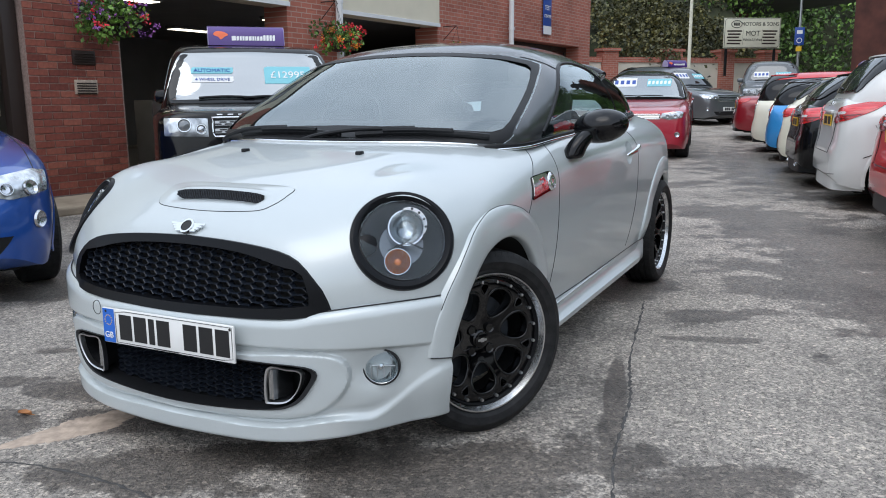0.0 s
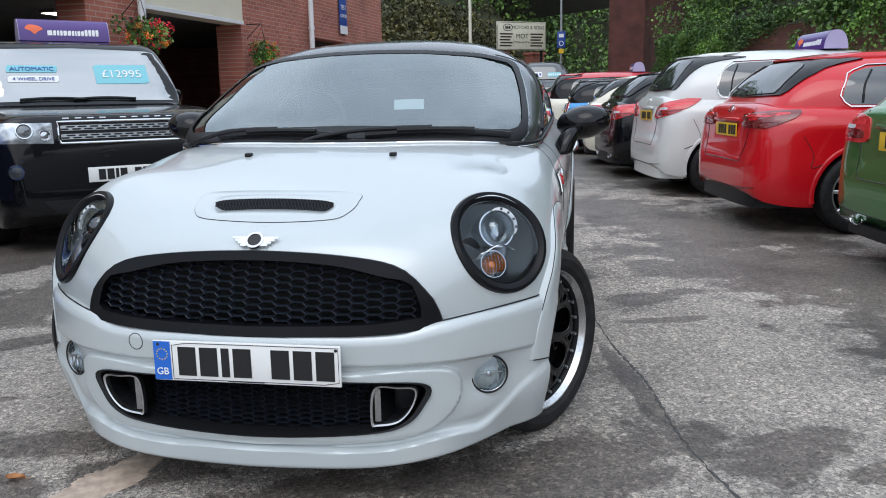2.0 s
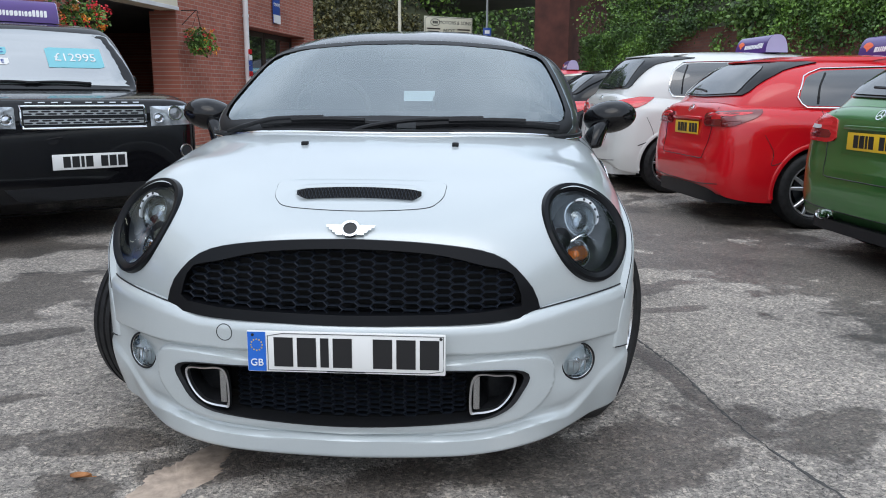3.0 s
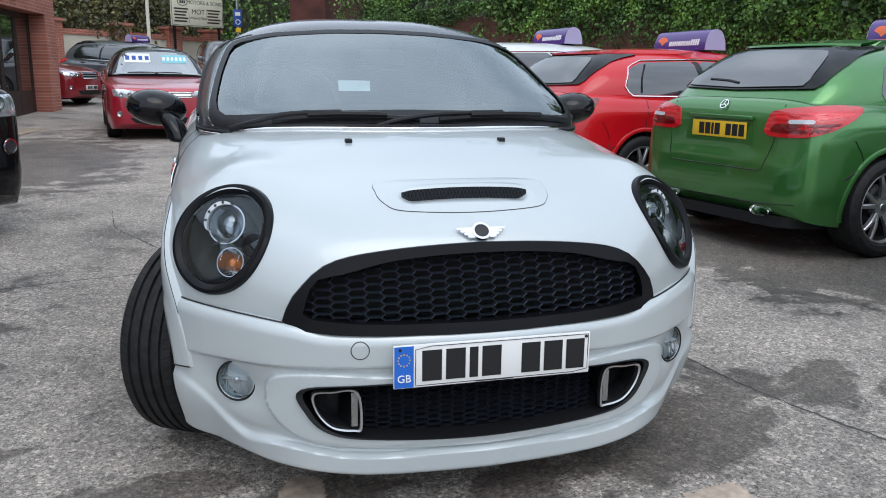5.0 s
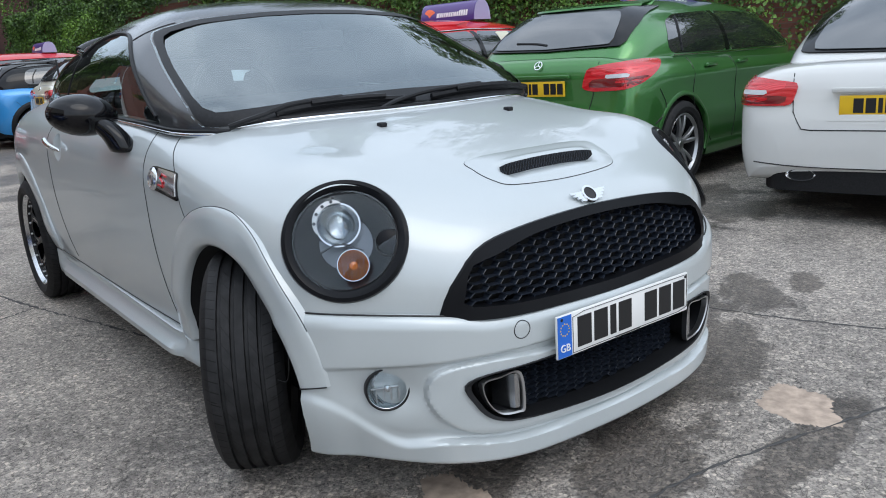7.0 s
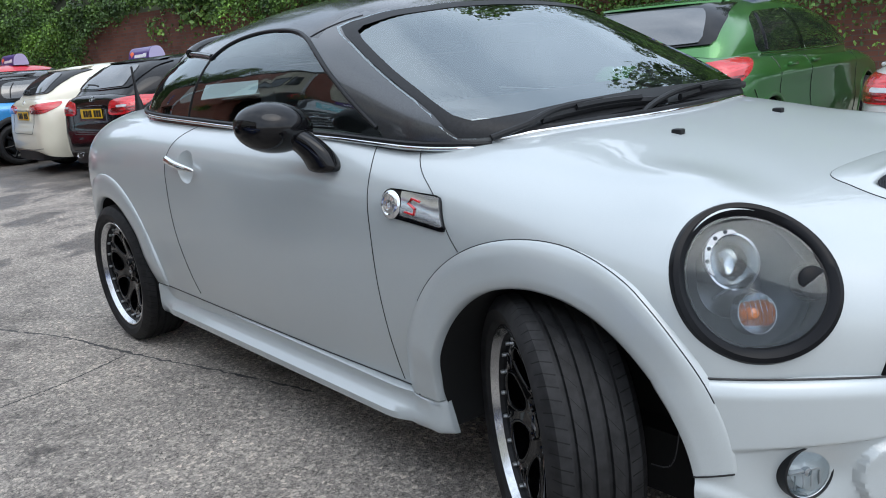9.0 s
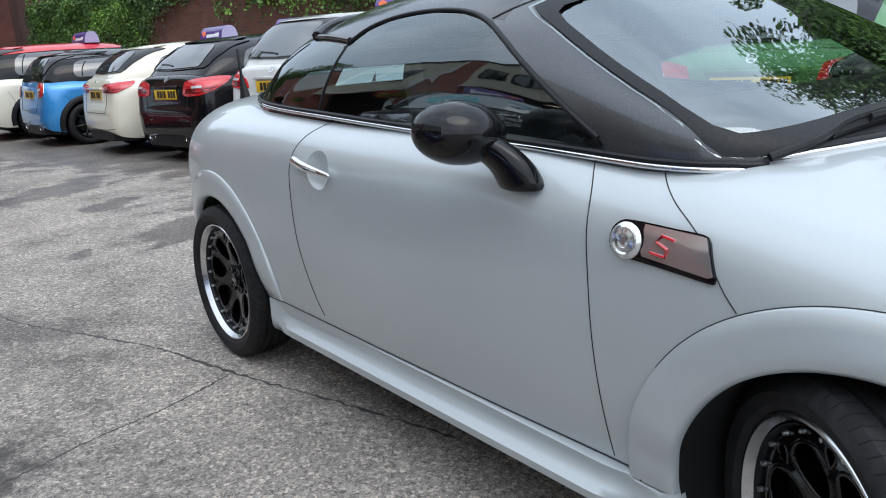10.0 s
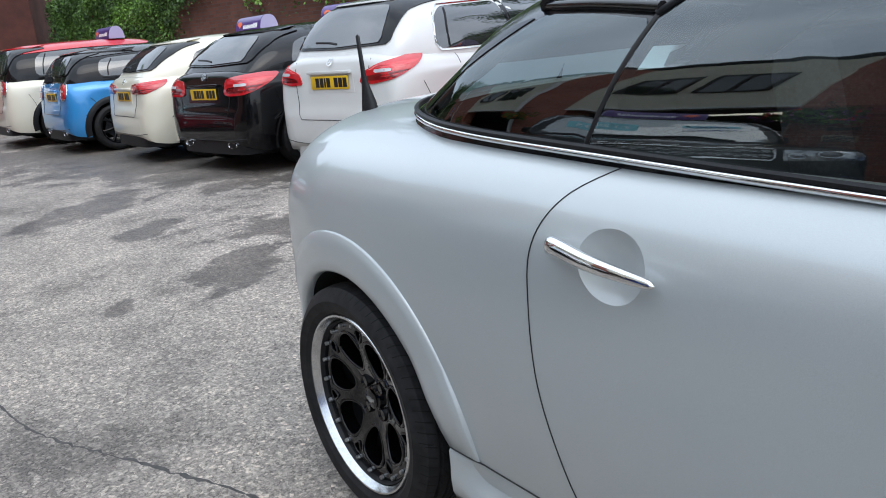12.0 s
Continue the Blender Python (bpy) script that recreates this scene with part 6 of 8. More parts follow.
def build_car(name, label, L, W, H, wb, fo, hood, belt, nose, cowl, sx, rx, tx, body_mat, roof_mat=None, tail=None, wheel=("silver", 0.315, 0.215), lamp="wide",
              lamp_mat=None, face="grille", arch_mat=None, boot=False, low_mat=None, glass_mat=None, tumble=2.9, fw=0.93, boxy=False, chrome=False, exhaust=True, skirt_z=0.315):
    """A parked car at the origin, nose along +x. fo: front overhang; cowl, sx, rx, tx: where screen foot, screen top, roof end and rear window foot lie."""
    car = thing(name, label, "car", "parked cars")
    h, Wh = L / 2, W / 2
    tail = tail or belt
    top = curve([(h, 0.46), (h - 0.02, 0.55), (h - 0.08, nose - 0.05), (h - 0.18, nose), ((h + cowl) / 2, (nose + hood) / 2 + 0.025), (cowl, hood), (0.0, belt), (-h + 0.5, tail), (-h + 0.14, tail - 0.02), (-h + 0.07, tail - 0.09), (-h + 0.035, 0.68), (-h + 0.005, 0.56), (-h, 0.46)])
    wid = curve([(h, 0.42 * Wh), (h - 0.03, 0.62 * Wh), (h - 0.12, 0.78 * Wh), (h - 0.3, 0.9 * Wh), (h - 0.6, 0.97 * Wh), (0.0, Wh), (-h + 0.7, 0.99 * Wh), (-h + 0.32, 0.965 * Wh), (-h + 0.13, 0.915 * Wh), (-h + 0.03, 0.81 * Wh), (-h, 0.64 * Wh)])
    if boxy:
        top = curve([(h, 0.50), (h - 0.012, 0.80), (h - 0.03, nose - 0.025), (h - 0.09, nose), ((h + cowl) / 2, (nose + hood) / 2 + 0.012), (cowl, hood), (0.0, belt), (-h + 0.4, tail), (-h + 0.10, tail - 0.01), (-h + 0.05, tail - 0.09), (-h + 0.02, 0.68), (-h, 0.46)])
        wid = curve([(h, 0.74 * Wh), (h - 0.025, 0.83 * Wh), (h - 0.08, 0.895 * Wh), (h - 0.2, 0.94 * Wh), (h - 0.5, 0.985 * Wh), (0.0, Wh), (-h + 0.6, 0.99 * Wh), (-h + 0.2, 0.95 * Wh), (-h + 0.05, 0.88 * Wh), (-h, 0.75 * Wh)])
    waist = curve([(h, 0.44), (h - 0.5, 0.56), (0, 0.62), (-h + 0.5, 0.62), (-h, 0.44)])
    base = curve([(h, 0.30), (h - 0.2, 0.2), (0, 0.2), (-h + 0.4, 0.21), (-h + 0.1, 0.25), (-h, 0.34)])
    ex = curve([(h, 5.0), (h - 0.5, 4.6), (0, 5.2), (-h + 0.5, 4.6), (-h, 5.0)]) if not boxy else curve([(h, 10.0), (0, 8.0), (-h, 9.0)])

    shoulder = belt - 0.15

    def section(x):
        # a shoulder line, hollow doors and a turned-out lower edge
        pts = superhalf(wid(x), top(x), waist(x), base(x), ex(x), ex(x), 0.045, 26, 14)
        mid_k = max(0.0, 1 - (abs(x) / (h - 0.25)) ** 6)
        out = []
        for y, z in pts:
            d = 0.0
            if y > 0.55 * wid(x):
                d = -0.020 * math.exp(-((z - (shoulder - 0.16)) / 0.10) ** 2) + 0.010 * max(0.0, 1 - abs(z - shoulder) / 0.05)
            out.append((max(0.0, y + d * mid_k), z))
        return out

    body = shade("body", loft(cosines(h, -h, 84), section), [body_mat, M_DARK], car, smooth=38)
    bt = tree(body.data)
    fx, rxl = h - fo, h - fo - wb
    style, R, ww = wheel
    ar = R + 0.045

    def cyl(x, y0, y1, n=40):
        return prism([Vector((x + ar * math.cos(2 * math.pi * k / n), 0, R + ar * math.sin(2 * math.pi * k / n))) for k in range(n)], (0, y0, 0), (0, y1, 0))

    boolean(body, joined(*[cyl(x, a, b) for x in (fx, rxl) for a, b in ((Wh - 0.32, Wh + 0.3), (-Wh - 0.3, -Wh + 0.32))]), 1)
    ctop = curve([(cowl + 0.02, hood - 0.02), (cowl - 0.05, hood + 0.04), ((cowl + sx) / 2, (hood + H - 0.07) / 2 + 0.035), (sx, H - 0.055), (sx - 0.4, H - 0.012), ((sx + rx) / 2, H), (rx + 0.15, H - 0.045), (rx, H - 0.085), ((rx + tx) / 2 - 0.02, (H + tail) / 2 - 0.02), (tx, tail - 0.03)])
    cw = fw * Wh
    cwid = curve([(cowl + 0.02, (0.82 if boxy else 0.55) * cw), (cowl - 0.05, (0.90 if boxy else 0.74) * cw), (cowl - 0.25, (0.97 if boxy else 0.92) * cw), (cowl - 0.5, 0.985 * cw), (0, cw), (rx + 0.5, 0.97 * cw), (rx, 0.91 * cw), ((rx + tx) / 2, 0.87 * cw), (tx, 0.78 * cw)])

    def csec(x):
        Wc, zt, zb = cwid(x), ctop(x), min(belt, tail) - 0.06
        zt = max(zt, zb + 0.05)
        pts = [(Wc * math.sin(math.pi / 2 * k / 20) ** (2 / tumble), zb + (zt - zb) * max(math.cos(math.pi / 2 * k / 20), 0) ** (2 / tumble)) for k in range(21)]
        lean = 0.19 if boxy else 0.10
        pts = [(y * (1 - lean * (z - zb) / (H - zb)), z) for y, z in pts]
        pts[0] = (0.0, pts[0][1])
        return pts + [(Wc, zb - 0.05), (0.0, zb - 0.05)]

    cab = shade("roof", loft(cosines(cowl + 0.02, tx, 60), csec), (M_GLOSS if roof_mat else body_mat), car, smooth=38)
    ct = tree(cab.data)
    gm = glass_mat or M_BLACKGL
    if roof_mat:
        ry = 0.70 * fw * Wh
        shade("roof_panel", patch(ct, even_loop(smooth_loop([(sx - 0.02, -ry * 0.8), (sx + 0.04, 0), (sx - 0.02, ry * 0.8), (sx - 0.25, ry), ((sx + rx) / 2, ry * 1.03), (rx + 0.25, ry), (rx + 0.04, ry * 0.85), (rx, 0), (rx + 0.04, -ry * 0.85), (rx + 0.25, -ry), ((sx + rx) / 2, -ry * 1.03), (sx - 0.25, -ry)], 80), 60), "top", 0.006, 0.012, 8), roof_mat, car, smooth=60)
    yb = cwid(cowl - 0.3) * (0.95 if boxy else 0.90)
    fz = belt + (0.035 if boxy else 0.0)
    rounder = even_loop if boxy else smooth_loop
    shade("windscreen", patch(ct, rounder([(-yb, hood + 0.035), (0, hood + 0.05), (yb, hood + 0.035), (yb * 0.90, (hood + H) / 2 + 0.02), (yb * 0.81, H - 0.12), (0, H - 0.10), (-yb * 0.81, H - 0.12), (-yb * 0.90, (hood + H) / 2 + 0.02)], 56), "front", 0.003, 0.006, 7), gm, car)
    yr = cwid((rx + tx) / 2)
    top_z = H - 0.085
    rw = shade("rear_window_frame", patch(ct, fillet([(-yr * 0.86, tail + 0.035), (0, tail + 0.02), (yr * 0.86, tail + 0.035), (yr * 0.83, (tail + H) / 2), (yr * 0.72, top_z), (0, top_z + 0.01), (-yr * 0.72, top_z), (-yr * 0.83, (tail + H) / 2)], 0.03, 64), "rear", 0.013, 0.022, 16), M_GLOSS, car)
    inner = fillet([(-yr * 0.76, tail + 0.055), (0, tail + 0.04), (yr * 0.76, tail + 0.055), (yr * 0.70, (tail + H) / 2), (yr * 0.62, top_z - 0.03), (0, top_z - 0.02), (-yr * 0.62, top_z - 0.03), (-yr * 0.70, (tail + H) / 2)], 0.04, 56)
    shade("rear_window", patch(tree(rw.data), inner, "rear", 0.008, 0.010, 10), M_REARGL, car)
    zt = H - 0.135
    f0, f1 = cowl - 0.42, sx - 0.06
    r0, r1 = rx + 0.34, (rx + tx) / 2 + 0.30
    bx = (f1 + r0) / 2 - 0.08
    for s, view in ((1, "left"), (-1, "right")):
        a = fillet([(f0, fz), ((f0 + f1) / 2 - 0.02, (fz + zt) / 2 + 0.04), (f1 - 0.05, zt - 0.02), (bx + 0.035, zt), (bx + 0.035, fz)], 0.04, 44)
        b = fillet([(bx - 0.035, fz), (bx - 0.035, zt), (r0 + 0.05, zt - 0.02), ((r0 + r1) / 2, (fz + zt) / 2 + 0.085), (r1 + 0.02, fz + 0.07), (r1 + 0.06, fz + 0.01)], 0.05, 44)
        shade("side_window", patch(ct, a, view, 0.003, 0.006, 6), gm, car)
        w2 = shade("side_window", patch(ct, b, view, 0.003, 0.006, 6), gm, car)
        shade("door_pillar", patch(ct, fillet([(bx + 0.04, fz), (bx + 0.04, zt), (bx - 0.04, zt), (bx - 0.04, fz)], 0.006, 24), view, 0.002, 0.004, 3), M_GLOSS, car)
        div = (r0 + r1) / 2 + 0.06
        shade("quarter_bar", tube(line_on(tree(w2.data), [(div, fz + 0.005), (div + 0.03, (fz + zt) / 2), (div + 0.11, zt - 0.04)], view, 0.002, 12), 0.009, 5), M_TRIM, car)
        rail = [(f0 + 0.03, fz - 0.012), (bx, fz - 0.012), (r1 + 0.06, fz - 0.004)]
        if chrome:
            rail += [(r1 + 0.01, fz + 0.075), ((r0 + r1) / 2 - 0.012, (fz + zt) / 2 + 0.095), (r0 + 0.04, zt - 0.006), (bx, zt + 0.014), (f1 - 0.04, zt), ((f0 + f1) / 2 - 0.02, (fz + zt) / 2 + 0.055)]
        edge = line_on(ct, rail, view, 0.006, 70 if chrome else 24, False, False)
        if len(edge) > 2:
            shade("window_trim", tube(edge, 0.007, 5), M_CHROME if arch_mat is None else M_TRIM, car)
        # door lines
        for xs in ((f0 + 0.10, f0 + 0.02), (bx, bx - 0.02), (r1 + 0.20, rxl + ar + 0.08)):
            ln = line_on(bt, [(xs[0], belt - 0.03), (xs[0], 0.6), (xs[1], 0.3)], view, 0.001, 16)
            if len(ln) > 3:
                shade("door_seam", tube(ln, 0.0035, 4), M_INK, car)
        for xh in (bx + 0.13, r1 + 0.46):
            hh, _ = project(bt, xh, belt - 0.10, view, 0.016)
            if hh is not None:
                shade("door_handle", moved(box(-0.09, 0.09, -0.014, 0.014, -0.013, 0.013, 0.01), Matrix.Translation(hh)), body_mat, car)
        cs = line_on(bt, [(-h + 0.34, tail - 0.27), (-h + 0.42, 0.62), (rxl - ar - 0.03, 0.52), (rxl - ar * 0.75, R + ar * 0.68)], view, 0.001, 16)
        if len(cs) > 3:
            shade("bumper_side_seam", tube(cs, 0.003, 4), M_INK, car)
        hh, _ = project(bt, f0 - 0.02, belt - 0.02, view, 0.0)
        if hh is not None:
            mi = shade("door_mirror", moved(box(-0.05, 0.07, -0.10, 0.10, -0.065, 0.075, 0.05), Matrix.Translation(hh + Vector((0.0, s * 0.10, 0.07)))), body_mat if arch_mat is None else M_GLOSS, car)
        # arch lips
        for cx in (fx, rxl):
            av = []
            for i in range(31):
                an = radians(-12 + 204 * i / 30)
                for r, o in (((ar + 0.07, 0.0), (ar + 0.06, 0.010), (ar + 0.02, 0.016), (ar - 0.006, 0.014), (ar - 0.01, -0.03)) if arch_mat else ((ar + 0.03, -0.001), (ar + 0.018, 0.006), (ar, 0.008), (ar - 0.008, 0.004), (ar - 0.01, -0.03))):
                    q, _ = project(bt, cx + r * math.cos(an), max(R + r * math.sin(an), 0.28), view)
                    av.append((cx + r * math.cos(an), s * ((abs(q.y) if q is not None else Wh * 0.9) + o), R + r * math.sin(an)))
            shade("wheel_arch", (av, [(i * 5 + j, i * 5 + j + 1, (i + 1) * 5 + j + 1, (i + 1) * 5 + j) for i in range(30) for j in range(4)]), arch_mat or body_mat, car, smooth=60)
        # sill
        sl = [(x, s * (Wh * 0.955 + 0.01 * k), z) for x in (fx - ar, rxl + ar) for k, z in ((0, 0.36), (1.2, 0.33), (1.4, 0.26), (0, 0.2), (-8, 0.2))]
        shade("sill", (sl, [(0, 1, 6, 5), (1, 2, 7, 6), (2, 3, 8, 7), (3, 4, 9, 8)]), low_mat or body_mat, car)
    # tail: lamps, plate, seams, bumper, exhausts
    lm = lamp_mat or M_REDLENS
    zl = tail - 0.16
    for s in (-1, 1):
        o = {"wide": [(15, -0.085), (19, 0.055), (34, 0.080), (58, 0.098), (77, 0.088), (67, 0.02), (53, -0.055), (42, -0.098), (24, -0.105)],
             "slim": [(8, -0.005), (10, 0.050), (40, 0.072), (66, 0.085), (62, 0.03), (46, -0.052), (13, -0.055)],
             "swept": [(15, -0.095), (20, -0.005), (36, 0.055), (58, 0.100), (75, 0.105), (64, 0.02), (46, -0.075), (30, -0.105)],
             "coupe": [(25, -0.080), (23, 0.045), (42, 0.075), (66, 0.085), (70, 0.02), (66, -0.065), (40, -0.08)],
             "tall": [(27, -0.11), (26, 0.05), (29, 0.095), (37, 0.10), (42, 0.05), (42, -0.08), (37, -0.115)]}[lamp]
        corner = round_corner(-h + 0.60, 0.25 * Wh / 0.89, s)
        o = [(a / 100, zl + b) for a, b in o]
        tl = shade("tail_lamp", patch(bt, fillet(o, 0.07 if lamp == "tall" else 0.03, 44), corner, 0.010, 0.02, 7, 0.006), lm, car, "red tail lamp")
        cx2, cz2 = sum(p[0] for p in o) / len(o), sum(p[1] for p in o) / len(o)
        if lamp == "tall":
            shade("lamp_ring", tube(line_on(bt, fillet([(cx2 + (a - cx2) * 1.08, cz2 + (b - cz2) * 1.08) for a, b in o], 0.07, 36), corner, 0.008), 0.008, 6, True), M_CHROME, tl)
        tt = tree(tl.data)
        if lamp != "tall":
            low_l = fillet([(cx2 + (a - cx2) * 0.86, cz2 - 0.040 + (b - cz2) * 0.34) for a, b in o], 0.02, 28)
            shade("lower_lens", patch(tt, low_l, corner, 0.0015, 0.002, 3), M_DKRED, tl)
            top_l = fillet([(cx2 + (a - cx2) * 0.80, cz2 + 0.034 + (b - cz2) * 0.26) for a, b in o], 0.02, 28)
            shade("upper_lens", patch(tt, top_l, corner, 0.0015, 0.002, 3), M_GLOWRED, tl)
        shade("clear_stripe", patch(tt, fillet([(cx2 - 0.115, cz2 - 0.016), (cx2 + 0.02, cz2 - 0.010), (cx2 + 0.02, cz2 + 0.016), (cx2 - 0.115, cz2 + 0.010)], 0.01, 16), corner, 0.003, 0.003, 2), M_WHITEP_LAMP if lamp != "slim" else M_REDLENS, tl)
    zp = tail - 0.24
    hp, _ = project(bt, 0, zp, "rear")
    shade("plate_recess", patch(bt, even_loop([(-0.33, zp - 0.085), (0.33, zp - 0.085), (0.30, zp + 0.085), (-0.30, zp + 0.085)], 32), "rear", 0.002, 0.004, 4), body_mat, car)
    number_plate(car, "rear_plate", pose(hp.x - 0.012, 0, zp, 0, 0, 180), M_PLATEY, False)
    shade("plate_light_bar", moved(box(-0.02, 0.012, -0.30, 0.30, -0.014, 0.014, 0.008), pose(hp.x - 0.006, 0, zp + 0.085)), body_mat, car)
    hb, nb = project(bt, 0, tail - 0.075, "rear", 0.006)
    if hb is not None:
        q = nb.to_track_quat("X", "Z").to_matrix().to_4x4()
        shade("tail_badge", moved(joined(lathe([(0.030, 0.0), (0.030, 0.006), (0.036, 0.006), (0.037, 0.0)], 24, "x"), *[moved(box(0, 0.005, -0.003, 0.003, 0.0, 0.032), pose(0, 0, 0, a, 0, 0)) for a in (0, 120, 240)]), Matrix.Translation(hb) @ q), M_CHROME, car)
    for zz, yy in ((0.335, 0.80),):
        ln = line_on(bt, [(-yy * Wh, zz + 0.02), (-0.4 * Wh, zz), (0.4 * Wh, zz), (yy * Wh, zz + 0.02)], "rear", 0.001, 30)
        shade("bumper_seam", tube(ln, 0.0035, 4), M_INK, car)
    gate = line_on(bt, [(-0.58 * Wh, tail - 0.06), (-0.56 * Wh, tail - 0.28), (-0.50 * Wh, 0.545), (0.50 * Wh, 0.545), (0.56 * Wh, tail - 0.28), (0.58 * Wh, tail - 0.06)], "rear", 0.001, 30, False, False)
    shade("tailgate_seam", tube(gate, 0.0035, 4), M_INK, car)
    vp = [(-h + 0.30, -0.80 * Wh), (-h + 0.10, -0.72 * Wh), (-h + 0.035, -0.56 * Wh), (-h + 0.02, 0.0), (-h + 0.035, 0.56 * Wh), (-h + 0.10, 0.72 * Wh), (-h + 0.30, 0.80 * Wh)]
    shade("rear_valance", prism([Vector((a, b, 0)) for a, b in smooth_loop(vp, 30, False)], (0, 0, 0.19), (0, 0, skirt_z)), low_mat or M_TRIM, car, smooth=30)
    for s in (-1, 1) if exhaust else ():
        shade("exhaust_tip", moved(lathe([(0.036, -0.12), (0.042, -0.005), (0.040, 0.0), (0.034, -0.01), (0.033, -0.1)], 20, "x"), pose(-h + 0.02, s * 0.5 * Wh, 0.285, 0, 0, 180) @ Matrix.Diagonal((1, 2.0, 0.85, 1))), M_CHROME, car)
    wp = [project(ct, y, z, "rear", 0.02)[0] for y, z in ((0.0, tail + 0.06), (0.10, tail + 0.075), (0.30, tail + 0.085))]
    if all(q is not None for q in wp) and not boot:
        shade("rear_wiper", tube([tuple(q) for q in wp], 0.011, 6), M_TRIM, car)
    if not boot:
        sp = [project(ct, y, H - 0.085, "rear", 0.0)[0] for y in np.linspace(-0.62 * Wh, 0.62 * Wh, 14)]
        sp = [q for q in sp if q is not None]
        sv = [p for q in sp for p in ((q.x + 0.16, q.y, H - 0.035 + 0.0 * q.x), (q.x - 0.03, q.y, H - 0.062), (q.x - 0.035, q.y, H - 0.075), (q.x + 0.06, q.y, H - 0.105))]
        shade("roof_spoiler", (sv, [(i * 4 + j, i * 4 + (j + 1) % 4, (i + 1) * 4 + (j + 1) % 4, (i + 1) * 4 + j) for i in range(len(sp) - 1) for j in range(4)]), roof_mat or body_mat, car, smooth=30)
    # nose: lamps, grille, plate, intake
    zf = nose - 0.10
    for s in (-1, 1):
        o = [(s * 0.46 * Wh, zf - 0.04), (s * 0.50 * Wh, zf + 0.045), (s * 0.78 * Wh, zf + 0.075), (s * 0.88 * Wh, zf + 0.06), (s * 0.86 * Wh, zf - 0.04), (s * 0.62 * Wh, zf - 0.07)]
        if face == "block":
            o = [(s * 0.50 * Wh, zf - 0.105), (s * 0.50 * Wh, zf + 0.045), (s * 0.865 * Wh, zf + 0.045), (s * 0.865 * Wh, zf - 0.095)]
        hl = shade("headlamp", patch(bt, even_loop(o, 40), "front", 0.006, 0.02, 6, 0.006), M_HEADCLR, car, "clear headlamp")
        htree = tree(hl.data)
        for cy, rr in ((0.70, 0.052), (0.56, 0.038)) if face == "block" else ((0.74, 0.042), (0.60, 0.034)):
            hh, hn = project(htree, s * cy * Wh, zf - (0.015 if face != "block" else 0.010 if cy > 0.6 else 0.045), "front", 0.004)
            if hh is not None:
                if face == "block":
                    mq = Matrix.Translation(hh) @ hn.to_track_quat("X", "Z").to_matrix().to_4x4()
                    shade("lamp_ring", moved(lathe([(rr * 0.92, 0.004), (rr * 0.95, 0.016), (rr * 1.06, 0.016), (rr * 1.12, 0.002)], 28, "x"), mq), M_CHROME, hl)
                    shade("lamp_lens", moved(lathe([(0.0, 0.012), (rr * 0.5, 0.010), (rr * 0.92, 0.002)], 24, "x"), mq), M_PROJGREY if cy > 0.6 else M_REFL, hl)
                    continue
                shade("lamp_bowl", moved(lathe([(0.0, -0.004), (rr * 0.6, -0.002), (rr * 0.9, 0.012), (rr, 0.012), (rr * 1.05, 0.0)], 24, "x"), Matrix.Translation(hh) @ hn.to_track_quat("X", "Z").to_matrix().to_4x4()), M_REFL, hl)
        hh, hn = project(bt, s * 0.78 * Wh, 0.62 if face == "block" else 0.47, "front", 0.004)
        if hh is not None and face == "block":
            mq = Matrix.Translation(hh) @ hn.to_track_quat("X", "Z").to_matrix().to_4x4()
            fg = shade("fog_lamp", moved(lathe([(0.0, 0.004), (0.03, 0.003), (0.045, 0.0)], 24, "x"), mq), M_LAMPIN, car, "round fog lamp with bright ring")
            shade("fog_ring", moved(lathe([(0.043, 0.002), (0.045, 0.010), (0.053, 0.010), (0.056, 0.0)], 28, "x"), mq), M_CHROME, fg)
        elif hh is not None:
            shade("fog_lamp", moved(lathe([(0.0, -0.004), (0.03, 0.0), (0.040, 0.008), (0.044, 0.012), (0.050, 0.0)], 24, "x"), Matrix.Translation(hh) @ hn.to_track_quat("X", "Z").to_matrix().to_4x4()), M_REFL, car)
    gw = 0.46 * Wh if face != "kidney" else 0.34 * Wh
    g0, g1 = (zf - 0.105, zf + 0.05) if face != "slim" else (zf - 0.055, zf + 0.025)
    gp = shade("front_grille", patch(bt, even_loop([(-gw, g1), (-gw, g0), (gw, g0), (gw, g1)], 40), "front", 0.004, 0.008, 4), M_TRIM, car, "black grille with bright bars")
    gtt = tree(gp.data)
    for z in (g0 + 0.046, g1 - 0.046) if face == "block" else np.linspace(g0 + 0.03, g1 - 0.03, 3):
        if face == "block":
            bar = shade("grille_bar", patch(gtt, even_loop([(-gw * 0.96, z - 0.019), (gw * 0.96, z - 0.019), (gw * 0.96, z + 0.019), (-gw * 0.96, z + 0.019)], 48), "front", 0.008, 0.008, 4), M_SATIN, gp, "silver perforated grille bar", smooth=50)
            bb = tree(bar.data)
            holes = []
            for row in (-1, 1):
                for k in range(10):
                    y = (k - 4.5 + 0.25 * row) * gw * 0.19
                    holes.append(patch(bb, [(y - 0.034, z + row * 0.0085), (y - 0.024, z + row * 0.0085 + 0.006), (y + 0.024, z + row * 0.0085 + 0.006), (y + 0.034, z + row * 0.0085), (y + 0.024, z + row * 0.0085 - 0.006), (y - 0.024, z + row * 0.0085 - 0.006)], "front", 0.0015, 0.002, 2))
            shade("perforation", joined(*holes), M_INK, bar)
        else:
            q = line_on(gtt, [(-gw * 0.97, z), (0, z), (gw * 0.97, z)], "front", 0.004, 16, False, False)
            shade("grille_bar", tube(q, 0.008, 5), M_SATIN, gp, smooth=50)
